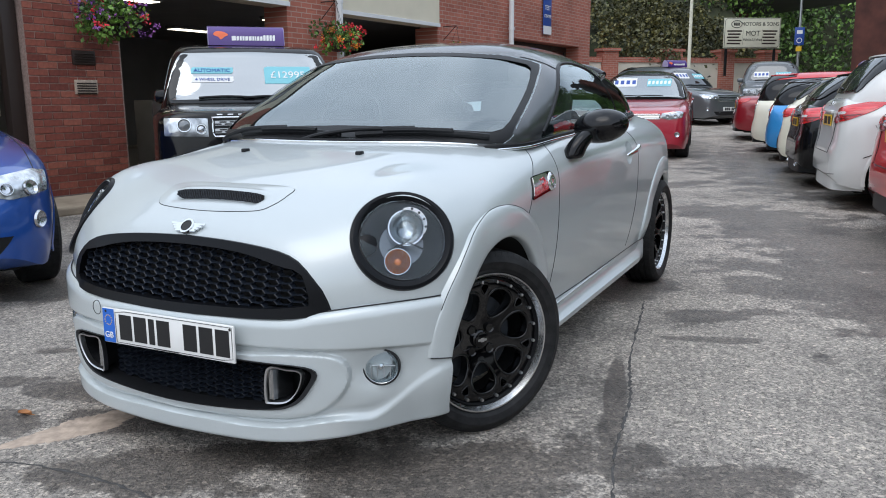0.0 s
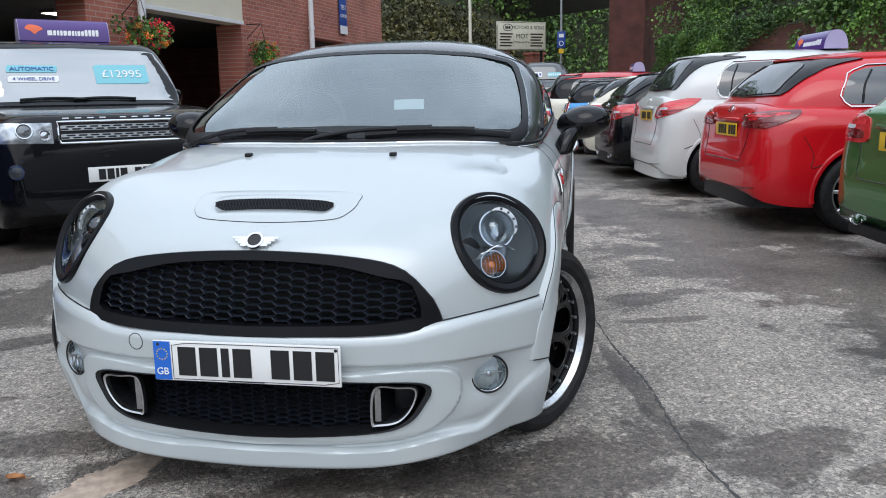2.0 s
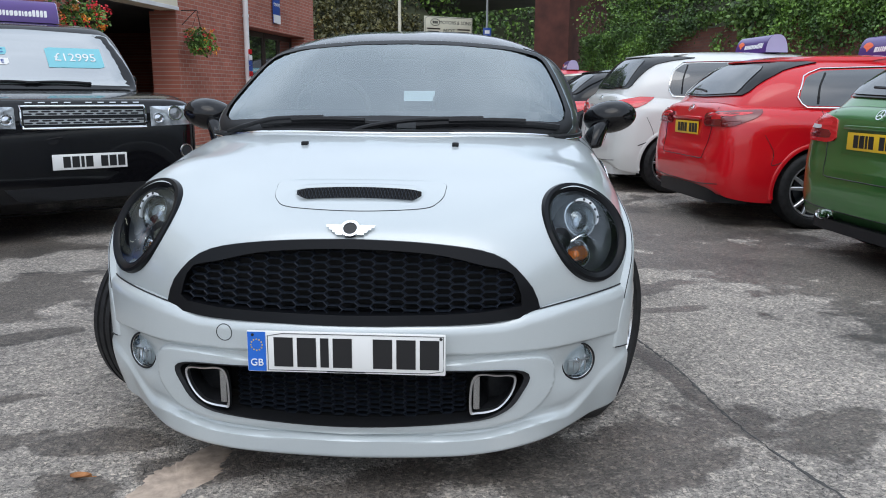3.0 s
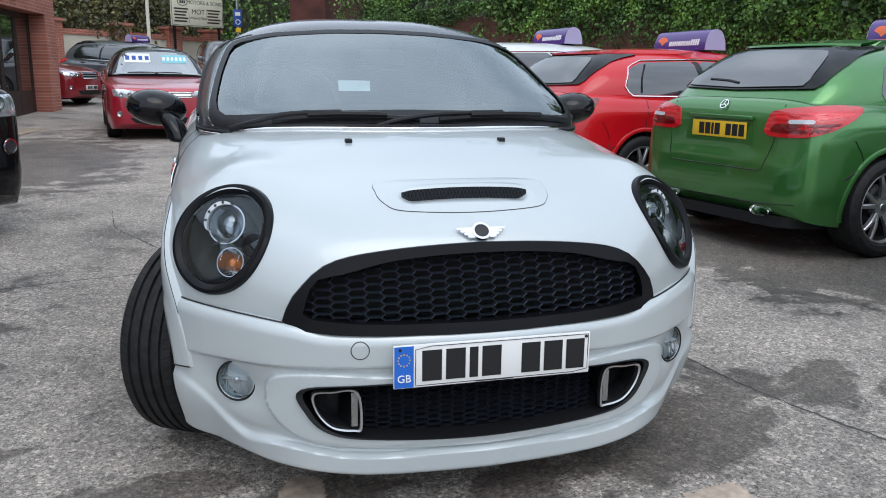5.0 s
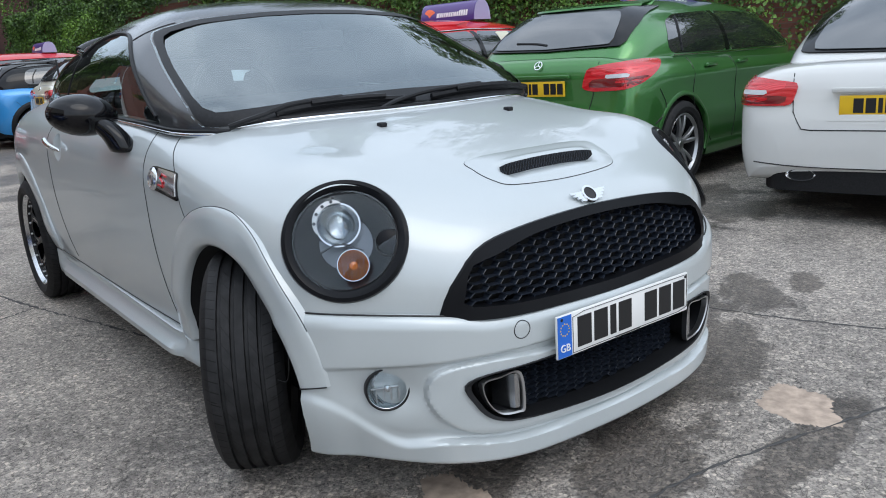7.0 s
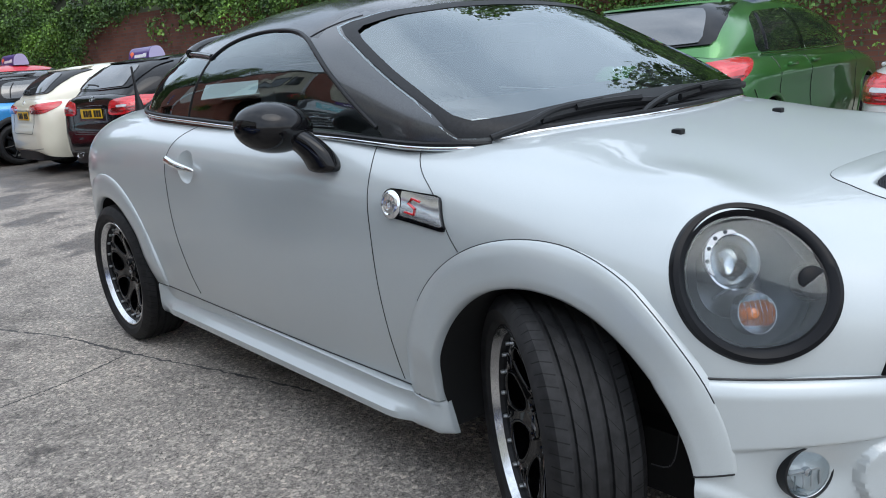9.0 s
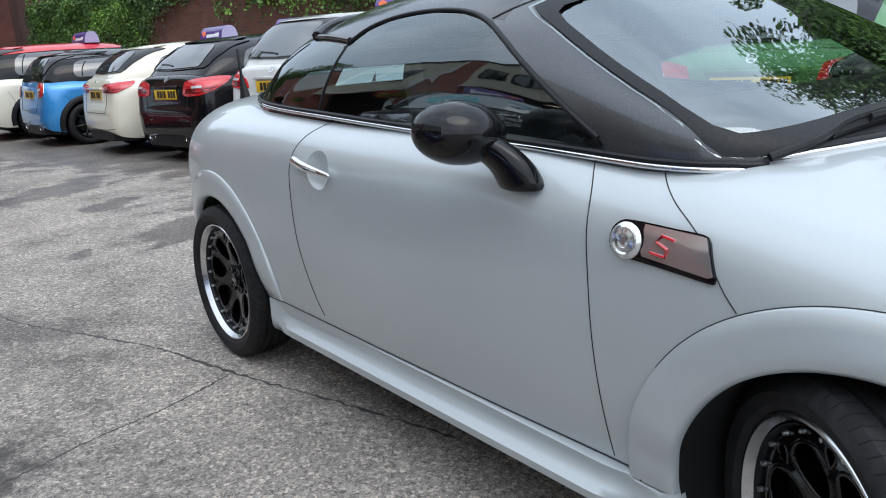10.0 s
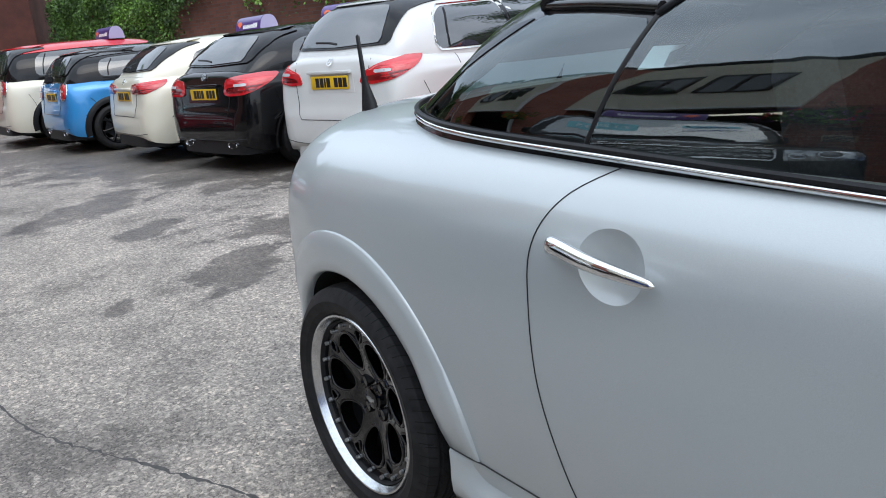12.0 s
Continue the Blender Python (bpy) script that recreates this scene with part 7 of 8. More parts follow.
    if face == "block":
        for k in range(9):
            y = (k - 4 + (0.35 if k > 3 else -0.35)) * 0.085
            q = line_on(bt, [(y - 0.022, nose - 0.028), (y + 0.022, nose - 0.028)], "front", 0.002, 3, False, False)
            if len(q) > 1:
                shade("bonnet_letter_bar", tube(q, 0.006, 4), M_SATIN, car)
    ring = line_on(bt, even_loop([(-gw, g1), (-gw, g0), (gw, g0), (gw, g1)], 48), "front", 0.008)
    shade("grille_frame", tube(ring, 0.009, 6, True), M_CHROME, gp)
    shade("front_intake", patch(bt, even_loop([(-0.62 * Wh, 0.40), (-0.5 * Wh, 0.285), (0.5 * Wh, 0.285), (0.62 * Wh, 0.40)], 40), "front", 0.003, 0.006, 4), M_TRIM, car)
    hp, _ = project(bt, 0, 0.56, "front")
    number_plate(car, "front_plate", pose(hp.x + 0.02, 0, 0.575 if face == "block" else 0.47), M_PLATEW, False)
    bl = line_on(bt, [(h - 0.16, -0.80 * Wh), (cowl + 0.4, -0.84 * Wh), (cowl, -0.86 * Wh)], "top", 0.001, 20)
    for sg in (1, -1):
        shade("bonnet_seam", tube([(q[0], sg * q[1], q[2]) for q in bl], 0.0035, 4), M_INK, car)
    for y0, y1 in ((-0.1, 0.42), (-0.52, 0.0)):
        q = [project(ct, y0 + (y1 - y0) * t, hood + 0.05 + 0.012 * math.sin(math.pi * t), "front", 0.014)[0] for t in np.linspace(0, 1, 8)]
        shade("wiper", tube([tuple(p) for p in q if p is not None], 0.011, 5), M_TRIM, car)
    for x in (fx, rxl):
        for s in (-1, 1):
            add_wheel(car, x, s * (Wh - ww / 2 - 0.012), R, R - 0.092 if style != "black" else R - 0.085, ww, style)
    # near-black boxes, kept low so the shade below the car grows darker
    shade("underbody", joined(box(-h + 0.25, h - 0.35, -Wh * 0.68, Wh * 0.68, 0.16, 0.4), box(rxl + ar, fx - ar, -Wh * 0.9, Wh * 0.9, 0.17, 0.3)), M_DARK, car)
    return car


def park(car, x, y, yaw, rear=True, L=4.3):
    """Sets a car so that its tail (or nose) centre stands over (x, y)."""
    c, s = math.cos(radians(yaw)), math.sin(radians(yaw))
    k = L / 2 if rear else -L / 2
    X, Y = x + c * k, y + s * k
    nx, ny = X + c * 1.2, Y + s * 1.2
    za, zb = ground_z(X - c * 1.2, Y - s * 1.2), ground_z(nx, ny)
    car.matrix_world = pose(X, Y, (za + zb) / 2, 0, -math.degrees(math.atan2(zb - za, 2.4)), yaw)
    bpy.context.view_layer.update()
    return car


def sign_on(car, x, H, turn=0.0):
    roof_sign(car.matrix_world @ pose(x, 0, H - 0.012, 0, 0, turn))


hatch = dict(hood=0.95, belt=0.98, nose=0.74)
YAW = -18
c = build_car("hatchback_car", "metallic green hatchback with grey multi-spoke alloy wheels", 4.30, 1.78, 1.43, 2.70, 0.92, cowl=1.02, sx=0.22, rx=-1.62, tx=-2.02, body_mat=M_GREEN, tail=1.03, wheel=("grey", 0.325, 0.225), skirt_z=0.262, **hatch)
park(c, 2.92, 3.82, YAW, L=4.30)
sign_on(c, -0.15, 1.43, 0)
c = build_car("hatchback_car", "bright red five-door hatchback with silver alloy wheels", 4.31, 1.79, 1.425, 2.63, 0.88, cowl=1.0, sx=0.2, rx=-1.65, tx=-2.0, body_mat=M_RED, tail=1.03, lamp="slim", lamp_mat=M_DKRED, chrome=True, exhaust=False, **hatch)
cab_tree = tree(next(o for o in c.children if o.name.startswith("roof")).data)
for view in ("left", "right"):
    shade("sales_card", patch(cab_tree, even_loop([(-0.34, 1.06), (-0.14, 1.06), (-0.14, 1.27), (-0.34, 1.27)], 20), view, 0.006, 0.004, 3), M_CREAMSIGN, c, "pale printed card in the side window")
park(c, 3.42, 6.12, YAW, L=4.31)
sign_on(c, -0.2, 1.425)
c = build_car("people_carrier", "white compact people carrier with dark tinted windows", 4.36, 1.79, 1.56, 2.78, 0.93, 1.02, 1.05, 0.80, 1.15, 0.35, -1.75, -2.04, M_WHITE, tail=1.10, wheel=("grey", 0.32, 0.22), low_mat=M_WHITE, lamp="swept", chrome=True, exhaust=False)
park(c, 4.00, 8.40, YAW, L=4.36)
sign_on(c, -0.2, 1.56)
c = build_car("hatchback_car", "gloss black hatchback with silver alloy wheels", 4.30, 1.78, 1.43, 2.70, 0.92, cowl=1.02, sx=0.22, rx=-1.62, tx=-2.02, body_mat=M_BLACKP, tail=1.03, **hatch)
park(c, 4.52, 10.34, YAW, L=4.30)
sign_on(c, -0.1, 1.43)
c = build_car("small_hatchback", "cream white three-door small hatchback", 3.97, 1.74, 1.42, 2.47, 0.80, 0.94, 0.97, 0.74, 0.9, 0.15, -1.45, -1.85, M_CREAM, tail=1.02, lamp="slim", exhaust=False)
park(c, 5.21, 12.29, YAW - 8, L=3.97)
sign_on(c, -0.1, 1.42)
c = build_car("small_hatchback", "light blue small hatchback with black roof and black arches", 3.85, 1.73, 1.41, 2.50, 0.72, 0.97, 1.0, 0.76, 0.75, 0.25, -1.60, -1.83, M_SKYBLUE, M_ROOF, tail=1.02, wheel=("black", 0.315, 0.205), lamp="tall", arch_mat=M_TRIM)
park(c, 5.90, 14.53, YAW - 6, L=3.85)
c = build_car("small_estate", "cream white small estate with red roof and black arches", 4.10, 1.79, 1.56, 2.59, 0.75, 1.02, 1.05, 0.80, 0.95, 0.4, -1.75, -1.96, M_CREAM, M_RED, tail=1.08, wheel=("black", 0.33, 0.205), lamp="tall", arch_mat=M_TRIM)
park(c, 6.43, 16.55, YAW - 6, L=4.10)
sign_on(c, -0.1, 1.56)
c = build_car("red_coupe", "deep red two-door coupe with silver alloy wheels", 4.6, 1.79, 1.40, 2.76, 0.82, 0.93, 0.96, 0.72, 0.75, 0.0, -1.20, -1.85, M_DARKRED, tail=1.02, boot=True, lamp="slim")
park(c, 7.0, 19.3, YAW, L=4.6)
c = build_car("white_coupe", "white saloon coupe with chrome twin exhausts", 4.70, 1.79, 1.38, 2.76, 0.85, 0.91, 0.93, 0.72, 0.75, 0.0, -1.25, -1.90, M_WHITE, tail=0.92, boot=True, lamp="coupe", skirt_z=0.37)
park(c, 2.08, 1.52, -12, L=4.70)

fr = build_car("black_suv", "black four-wheel-drive estate with silver grille", 4.50, 1.87, 1.69, 2.66, 0.88, 1.08, 1.10, 1.02, 1.05, 0.55, -1.95, -2.18, M_BLACKP, tail=1.12, wheel=("silver", 0.36, 0.235), face="block", tumble=11.0, fw=0.97, boxy=True, glass_mat=M_SCREENGL)
park(fr, -1.47, 6.70, -73, False, 4.50)
sign_on(fr, 0.15, 1.69)
ev = build_car("red_suv", "ruby red compact four-wheel-drive with black lower trim", 4.36, 1.90, 1.60, 2.66, 0.86, 1.06, 1.12, 0.90, 0.95, 0.3, -1.6, -2.05, M_RUBY, M_ROOF, tail=1.2, wheel=("grey", 0.36, 0.235), face="slim", low_mat=M_TRIM, tumble=3.4, boxy=True, glass_mat=M_SCREENGL)
park(ev, 3.45, 14.35, -108, False, 4.36)
bm_ = build_car("blue_hatchback", "metallic blue hatchback standing next to the silver coupe", 4.32, 1.76, 1.42, 2.69, 0.77, 0.95, 0.98, 0.76, 0.85, 0.1, -1.60, -2.0, M_BLUE, tail=1.0, face="kidney")
park(bm_, -2.69, 3.80, -52, False, 4.32)
x3 = build_car("red_estate", "dark red estate car parked by the brick pier", 4.65, 1.88, 1.66, 2.81, 0.85, 1.05, 1.08, 0.90, 1.05, 0.4, -1.8, -2.2, M_DARKRED, tail=1.12, wheel=("silver", 0.36, 0.235), face="kidney")
park(x3, 5.0, 22.7, -50, False, 4.65)
q5 = build_car("grey_suv", "dark grey estate car at the end of the yard", 4.63, 1.9, 1.65, 2.81, 0.9, 1.05, 1.08, 0.90, 1.05, 0.4, -1.8, -2.2, M_GREY, tail=1.12, wheel=("silver", 0.36, 0.235))
park(q5, 8.25, 23.05, -62, False, 4.63)
sign_on(q5, 0, 1.65)
rr = build_car("grey_suv", "grey four-wheel-drive with price cards behind its screen", 4.79, 1.98, 1.80, 2.74, 0.9, 1.15, 1.15, 1.02, 1.1, 0.55, -2.0, -2.3, M_GREY, tail=1.15, wheel=("silver", 0.37, 0.24), face="block", tumble=4.2, boxy=True)
park(rr, 10.0, 24.3, -110, False, 4.79)


# ---- the garage building ----
BLD = pose(-4.28, 8.64, 0, 0, 0, math.degrees(math.atan2(0.847, 0.532)))


def bld_piece(name, s0, s1, y0, y1, z0, z1, mat, label, category="wall", bev=0.0):
    ob = shade(name, box(s0, s1, y0, y1, z0, z1, bev), mat, smooth=20, m=None)
    ob.matrix_world = BLD
    return tagged(ob, label, category, kind="structure")


for i, (s0, s1, d) in enumerate(((-0.13, 1.01, 0.45), (3.85, 5.02, 0.45), (7.92, 10.9, 0.5), (14.75, 15.5, 0.6))):
    bld_piece("wall_pier_%d" % (i + 1), s0, s1, 0.0, d, 0.0, 2.45, M_BRICK, "red brick pier between the garage openings")
bld_piece("wall_front_upper", 7.92, 15.5, 0.0, 0.4, 2.62, 5.2, M_BRICK, "red brick upper wall of the garage")
for i, (s0, s1) in enumerate(((-0.13, 1.01), (3.85, 5.02))):
    bld_piece("wall_pier_top_%d" % (i + 1), s0, s1, 0.0, 0.45, 2.452, 5.2, M_BRICK, "red brick pier rising past the fascia")
bld_piece("wall_front_lintel", 7.92, 15.5, 0.0, 0.4, 2.45, 2.62, M_BRICK, "red brick wall above the workshop opening")
bld_piece("wall_far_end", 15.1, 15.5, 0.6, 9.0, 0.0, 5.2, M_BRICK, "red brick end wall of the garage")
for s0, s1 in ((-6.0, -0.13), (1.01, 3.85), (5.02, 7.92)):
    bld_piece("fascia", s0, s1, -0.05, 0.3, 2.46, 5.1, M_FASCIA, "cream fascia panel over a garage opening", "fascia", 0.01)
    bld_piece("fascia_trim", s0, s1, -0.07, -0.05, 2.455, 2.52, M_WHITEP, "white strip under the fascia", "trim", 0.004)
bld_piece("ceiling_garage", -6.0, 15.1, 0.4, 8.0, 2.62, 2.75, M_INWALL, "dark showroom ceiling", "ceiling")
bld_piece("floor_garage", -6.0, 15.1, -0.02, 8.0, 0.0, 0.10, M_INTERIOR, "grey showroom floor", "floor")
bld_piece("wall_back", -6.0, 15.5, 8.0, 8.3, 0.0, 5.2, M_INWALL, "dark back wall of the showroom")
bld_piece("wall_left_end", -6.3, -6.0, 0.0, 8.3, 0.0, 5.2, M_BRICK, "red brick end wall")
bld_piece("roof_garage", -6.2, 15.5, 0.0, 8.3, 5.2, 5.4, M_STEEL, "flat dark roof", "roof")
bld_piece("pavement", -6.0, 15.9, -0.95, -0.02, 0.0, 0.09, M_CONC, "worn concrete apron along the garage", "pavement", 0.02)
for s0 in (1.5, 2.6, 5.5, 6.6):
    w = thing("window_upper", "dark framed upper window in the cream fascia", "window", kind="structure", m=BLD)
    shade("window_frame", joined(box(s0, s0 + 0.9, -0.09, -0.05, 3.3, 3.36), box(s0, s0 + 0.9, -0.09, -0.05, 4.24, 4.3), box(s0, s0 + 0.06, -0.09, -0.05, 3.36, 4.24), box(s0 + 0.84, s0 + 0.9, -0.09, -0.05, 3.36, 4.24), box(s0 + 0.42, s0 + 0.48, -0.09, -0.05, 3.36, 4.24)), M_DOORBROWN, w)
    shade("pane", box(s0 + 0.06, s0 + 0.84, -0.07, -0.053, 3.36, 4.24), M_BLACKGL, w, smooth=0)


# bricks of the pier by the blue car, one by one
def near_bricks():
    pier = bpy.data.objects["wall_pier_1"]
    pier.data.materials[0] = M_MORTAR
    rnd = random.Random(4)
    base = [mesh_of(*box(0, l, -0.007, 0.02, 0, 0.066, 0.004), M_BRICKVAR, 20) for l in (0.215, 0.1025)]
    z, row = 0.02, 0
    while z < 2.40:
        x = -0.128
        first = row % 2
        while x < 1.005:
            me = base[1] if first or x + 0.215 > 1.01 else base[0]
            first = False
            w = 0.1025 if me is base[1] else 0.215
            if x + w > 1.012:
                break
            b = put("brick", me, pier)
            b.matrix_local = pose(x, -0.002 + rnd.uniform(-0.002, 0.002), z, 0, rnd.uniform(-0.3, 0.3), 0)
            x += w + 0.0105
        z += 0.0765
        row += 1


M_BRICKVAR, _nt, _b = mat_nodes("single_red_brick")
_oi = _nt.nodes.new("ShaderNodeObjectInfo")
_r = ramp_node(_nt, _oi.outputs["Random"], ((0.0, (0.18, 0.046, 0.032)), (0.5, (0.26, 0.070, 0.046)), (1.0, (0.34, 0.108, 0.07))))
_n = noise_node(_nt, 22, 5)
_s = ramp_node(_nt, _n.outputs["Fac"], ((0.3, (0.65, 0.62, 0.6)), (0.7, (1.2, 1.2, 1.2))))
_nt.links.new(mixed(_nt, _r.outputs[0], _s.outputs[0], 0.9, "MULTIPLY"), _b.inputs["Base Color"])
_b.inputs["Roughness"].default_value = 0.9
bump(_nt, _b, _n.outputs["Fac"], 0.4, 0.006)


def on_wall(s, y, z, turn=0.0):
    return BLD @ pose(s, y, z, 0, 0, turn)


# cast vents on the first pier
for z, c in ((1.60, M_DOORBROWN), (1.28, M_SILT)):
    v = thing("air_vent", "small weathered air vent set in the brick pier", "vent", "pier vents", m=on_wall(0.52, 0, z))
    shade("frame", box(-0.14, 0.14, -0.03, 0.0, -0.08, 0.08, 0.008), c, v)
    for k in range(5):
        shade("louvre", moved(box(-0.12, 0.12, -0.038, -0.028, -0.008, 0.008, 0.002), pose(0, 0, -0.054 + 0.027 * k, 25, 0, 0)), M_DOORBROWN, v)

# downpipes
for s, y in ((4.92, -0.10), (10.75, -0.10)):
    d = thing("downpipe", "white plastic rainwater downpipe on the brick wall", "pipe", "downpipes", m=on_wall(s, y, 0))
    shade("pipe", lathe([(0.0, 0.1), (0.055, 0.1), (0.055, 5.1), (0.0, 5.1)], 20, "z"), M_WHITEP, d)
    for z in (0.9, 2.6, 4.2):
        shade("bracket", lathe([(0.055, z), (0.066, z), (0.066, z + 0.05), (0.055, z + 0.05)], 20, "z"), M_WHITEP, d)
st = thing("pipe_stickers", "small red and blue notices stuck on the downpipe", "notice", m=on_wall(10.75, -0.165, 0))
for z, c in ((1.90, M_RED), (1.78, M_PAPER), (1.67, M_SIGNBLUE), (1.56, M_SIGNBLUE), (1.45, M_RED)):
    shade("notice", box(-0.09, 0.09, -0.006, 0.0, z - 0.05, z + 0.05), c, st, smooth=0)


# leaves as many small bent blades, gathered by numpy
def leaf_mesh(points, size, mat, seed, droop=0.3):
    rs = np.random.RandomState(seed)
    P = np.asarray(points, float)
    n = len(P)
    a = rs.normal(size=(n, 3))
    a[:, 2] -= droop
    a /= np.linalg.norm(a, axis=1)[:, None]
    b = np.cross(a, rs.normal(size=(n, 3)))
    b /= np.linalg.norm(b, axis=1)[:, None] + 1e-9
    nn = np.cross(a, b)
    s = size * rs.uniform(0.6, 1.35, n)[:, None]
    v = np.stack([P, P + a * s * 0.5 + b * s * 0.36 + nn * s * 0.08, P + a * s, P + a * s * 0.5 - b * s * 0.36 + nn * s * 0.08], 1).reshape(-1, 3)
    f = np.arange(n * 4).reshape(n, 4)
    me = bpy.data.meshes.new("leaves")
    me.from_pydata(v.tolist(), [], f.tolist())
    me.materials.append(mat)
    return me


def clumps(centres, radii, per, seed):
    rs = np.random.RandomState(seed)
    out = []
    for c, r in zip(centres, radii):
        d = rs.normal(size=(per, 3))
        d /= np.linalg.norm(d, axis=1)[:, None]
        out.append(np.array(c) + d * r * rs.uniform(0.55, 1.05, (per, 1)) ** 0.6)
    return np.concatenate(out)


def basket(m, seed, colours):
    b = thing("hanging_basket", "hanging flower basket full of mixed blooms on the brick wall", "flower basket", "hanging baskets", m=m)
    shade("bowl", lathe([(0.0, -0.20), (0.10, -0.18), (0.18, -0.10), (0.21, 0.0), (0.19, 0.01), (0.0, 0.02)], 20, "z"), M_DOORBROWN, b)
    shade("bracket", joined(tube([(0, 0.30, 0.55), (0, 0.0, 0.55), (0, -0.02, 0.50)], 0.008, 6), tube([(0, 0.30, 0.30), (0, 0.02, 0.55)], 0.006, 6)), M_TRIM, b)
    for a in (0, 120, 240):
        shade("chain", tube([(0.2 * math.cos(radians(a)), 0.2 * math.sin(radians(a)), 0), (0, 0, 0.50)], 0.003, 4), M_TRIM, b)
    rs = np.random.RandomState(seed)
    cs = [(rs.uniform(-0.3, 0.3), rs.uniform(-0.22, 0.15), rs.uniform(-0.12, 0.14)) for _ in range(26)]
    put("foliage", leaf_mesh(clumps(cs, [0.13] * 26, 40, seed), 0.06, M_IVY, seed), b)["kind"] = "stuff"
    for i, c in enumerate(colours):
        q = [(rs.uniform(-0.42, 0.42), rs.uniform(-0.32, 0.1), rs.uniform(-0.16, 0.22)) for _ in range(16)]
        put("blossom", leaf_mesh(clumps(q, [0.035] * 16, 12, seed + i), 0.035, c, seed + 9 + i), b)["kind"] = "stuff"


basket(on_wall(0.66, -0.35, 2.02), 1, (M_PETALP, M_PETALR, M_PETALP))
basket(on_wall(4.55, -0.35, 2.03), 2, (M_PETALR, M_PETALY, M_PETALR, M_PETALR))
basket(on_wall(8.12, -0.30, 1.93), 3, (M_PETALR, M_PETALY))

# test centre sign
ts = thing("test_centre_sign", "blue and white test centre sign fixed to the brick wall", "sign", m=on_wall(12.7, -0.03, 3.18))
shade("board", box(-0.22, 0.22, -0.02, 0.0, -0.55, 0.75, 0.006), M_SIGNBLUE, ts)
shade("white_foot", box(-0.22, 0.22, -0.024, -0.0195, -0.55, -0.36), M_PAPER, ts, smooth=0)
tri = [(-0.12, 0.42), (0.12, 0.42), (0, 0.20)]
shade("triangle_mark", tube([(x, -0.025, z + 0.1) for x, z in even_loop(tri, 18)], 0.018, 5, True), M_PAPER, ts)


words("TEST", 0.15, M_PAPER, ts, pose(0, -0.024, 0.05))
words("CENTRE", 0.105, M_PAPER, ts, pose(0, -0.024, -0.14))

# workshop doors in the far opening
wd = thing("workshop_doors", "dark brown glazed folding doors in the brick opening", "door", kind="structure", m=on_wall(0, 0.35, 0))
for k in range(4):
    s0 = 10.9 + k * 0.9625
    dr = shade("door_leaf", joined(box(s0 + 0.01, s0 + 0.9525, 0, 0.05, 0.1, 0.75), box(s0 + 0.01, s0 + 0.10, 0, 0.05, 0.75, 2.44), box(s0 + 0.8625, s0 + 0.9525, 0, 0.05, 0.75, 2.44), box(s0 + 0.1, s0 + 0.8625, 0, 0.05, 2.32, 2.44)), M_DOORBROWN, wd)
    shade("pane", box(s0 + 0.10, s0 + 0.8625, 0.02, 0.03, 0.75, 2.32), M_BLACKGL, dr, smooth=0)
# showroom door frame by the first pier
fd = thing("showroom_frame", "dark brown showroom door frame beside the pier", "door frame", kind="structure", m=on_wall(0, 0.1, 0))
for s0, s1, z0, z1 in ((-0.30, -0.14, 0.1, 2.45), (-3.6, -0.30, 2.25, 2.45), (-3.76, -3.6, 0.1, 2.45)):
    shade("frame_post", box(s0, s1, 0, 0.12, z0, z1, 0.005), M_DOORBROWN, fd)
# ceiling lights in the showroom
for s, y in ((-1.6, 2.0), (-1.4, 4.5), (2.4, 1.8), (2.2, 3.4), (2.6, 5.2), (6.3, 2.2), (6.5, 5.0), (0.6, 6.0)):
    t = thing("ceiling_light", "lit flat panel light on the showroom ceiling", "ceiling light", "showroom lights", m=on_wall(s, y, 2.56))
    shade("housing", box(-0.62, 0.62, -0.16, 0.16, 0.0, 0.06, 0.01), M_INWALL, t)
    shade("diffuser", box(-0.58, 0.58, -0.13, 0.13, -0.012, 0.0), M_LIGHTP, t, smooth=0)
# notices and a rear window in the showroom
nt_ = thing("wall_notice", "white printed notice hung in the showroom", "notice", m=on_wall(2.35, 5.6, 1.35))
shade("sheet", box(-0.3, 0.3, 0, 0.01, -0.45, 0.45), M_PAPER, nt_, smooth=0)
for k, c in enumerate((M_INK, M_INK, M_RED, M_ORANGE, M_RED)):
    shade("print_bar", box(-0.24, 0.1 + 0.03 * (k % 3), -0.004, 0.0, 0.30 - k * 0.15, 0.38 - k * 0.15), c, nt_, smooth=0)
cb = thing("tool_cabinet", "pale grey steel cabinet inside the showroom", "cabinet", m=on_wall(3.72, 2.7, 0.1))
shade("body", box(-0.22, 0.22, 0, 0.45, 0, 1.05, 0.015), M_INTERIOR, cb)
for k in range(4):
    shade("drawer", box(-0.20, 0.20, -0.012, 0.0, 0.06 + k * 0.25, 0.28 + k * 0.25, 0.004), M_SATIN, cb)
ins = build_car("white_hatchback", "white hatchback standing inside the showroom", 4.0, 1.74, 1.42, 2.47, 0.8, 0.94, 0.97, 0.74, 0.9, 0.15, -1.45, -1.85, M_WHITE, tail=1.02)
ins.matrix_world = on_wall(-2.6, 2.6, 0.10, 10)

# ---- yard end ----
def slab(name, a, b, z0, z1, thick, mat, label, category="wall"):
    """An upright slab between two ground points."""
    d = Vector((b[0] - a[0], b[1] - a[1], 0))
    m = pose(a[0], a[1], 0, 0, 0, math.degrees(math.atan2(d.y, d.x)))
    ob = shade(name, box(0, d.length, 0, thick, z0, z1), mat, smooth=20)
    ob.matrix_world = m
    return tagged(ob, label, category, kind="structure")


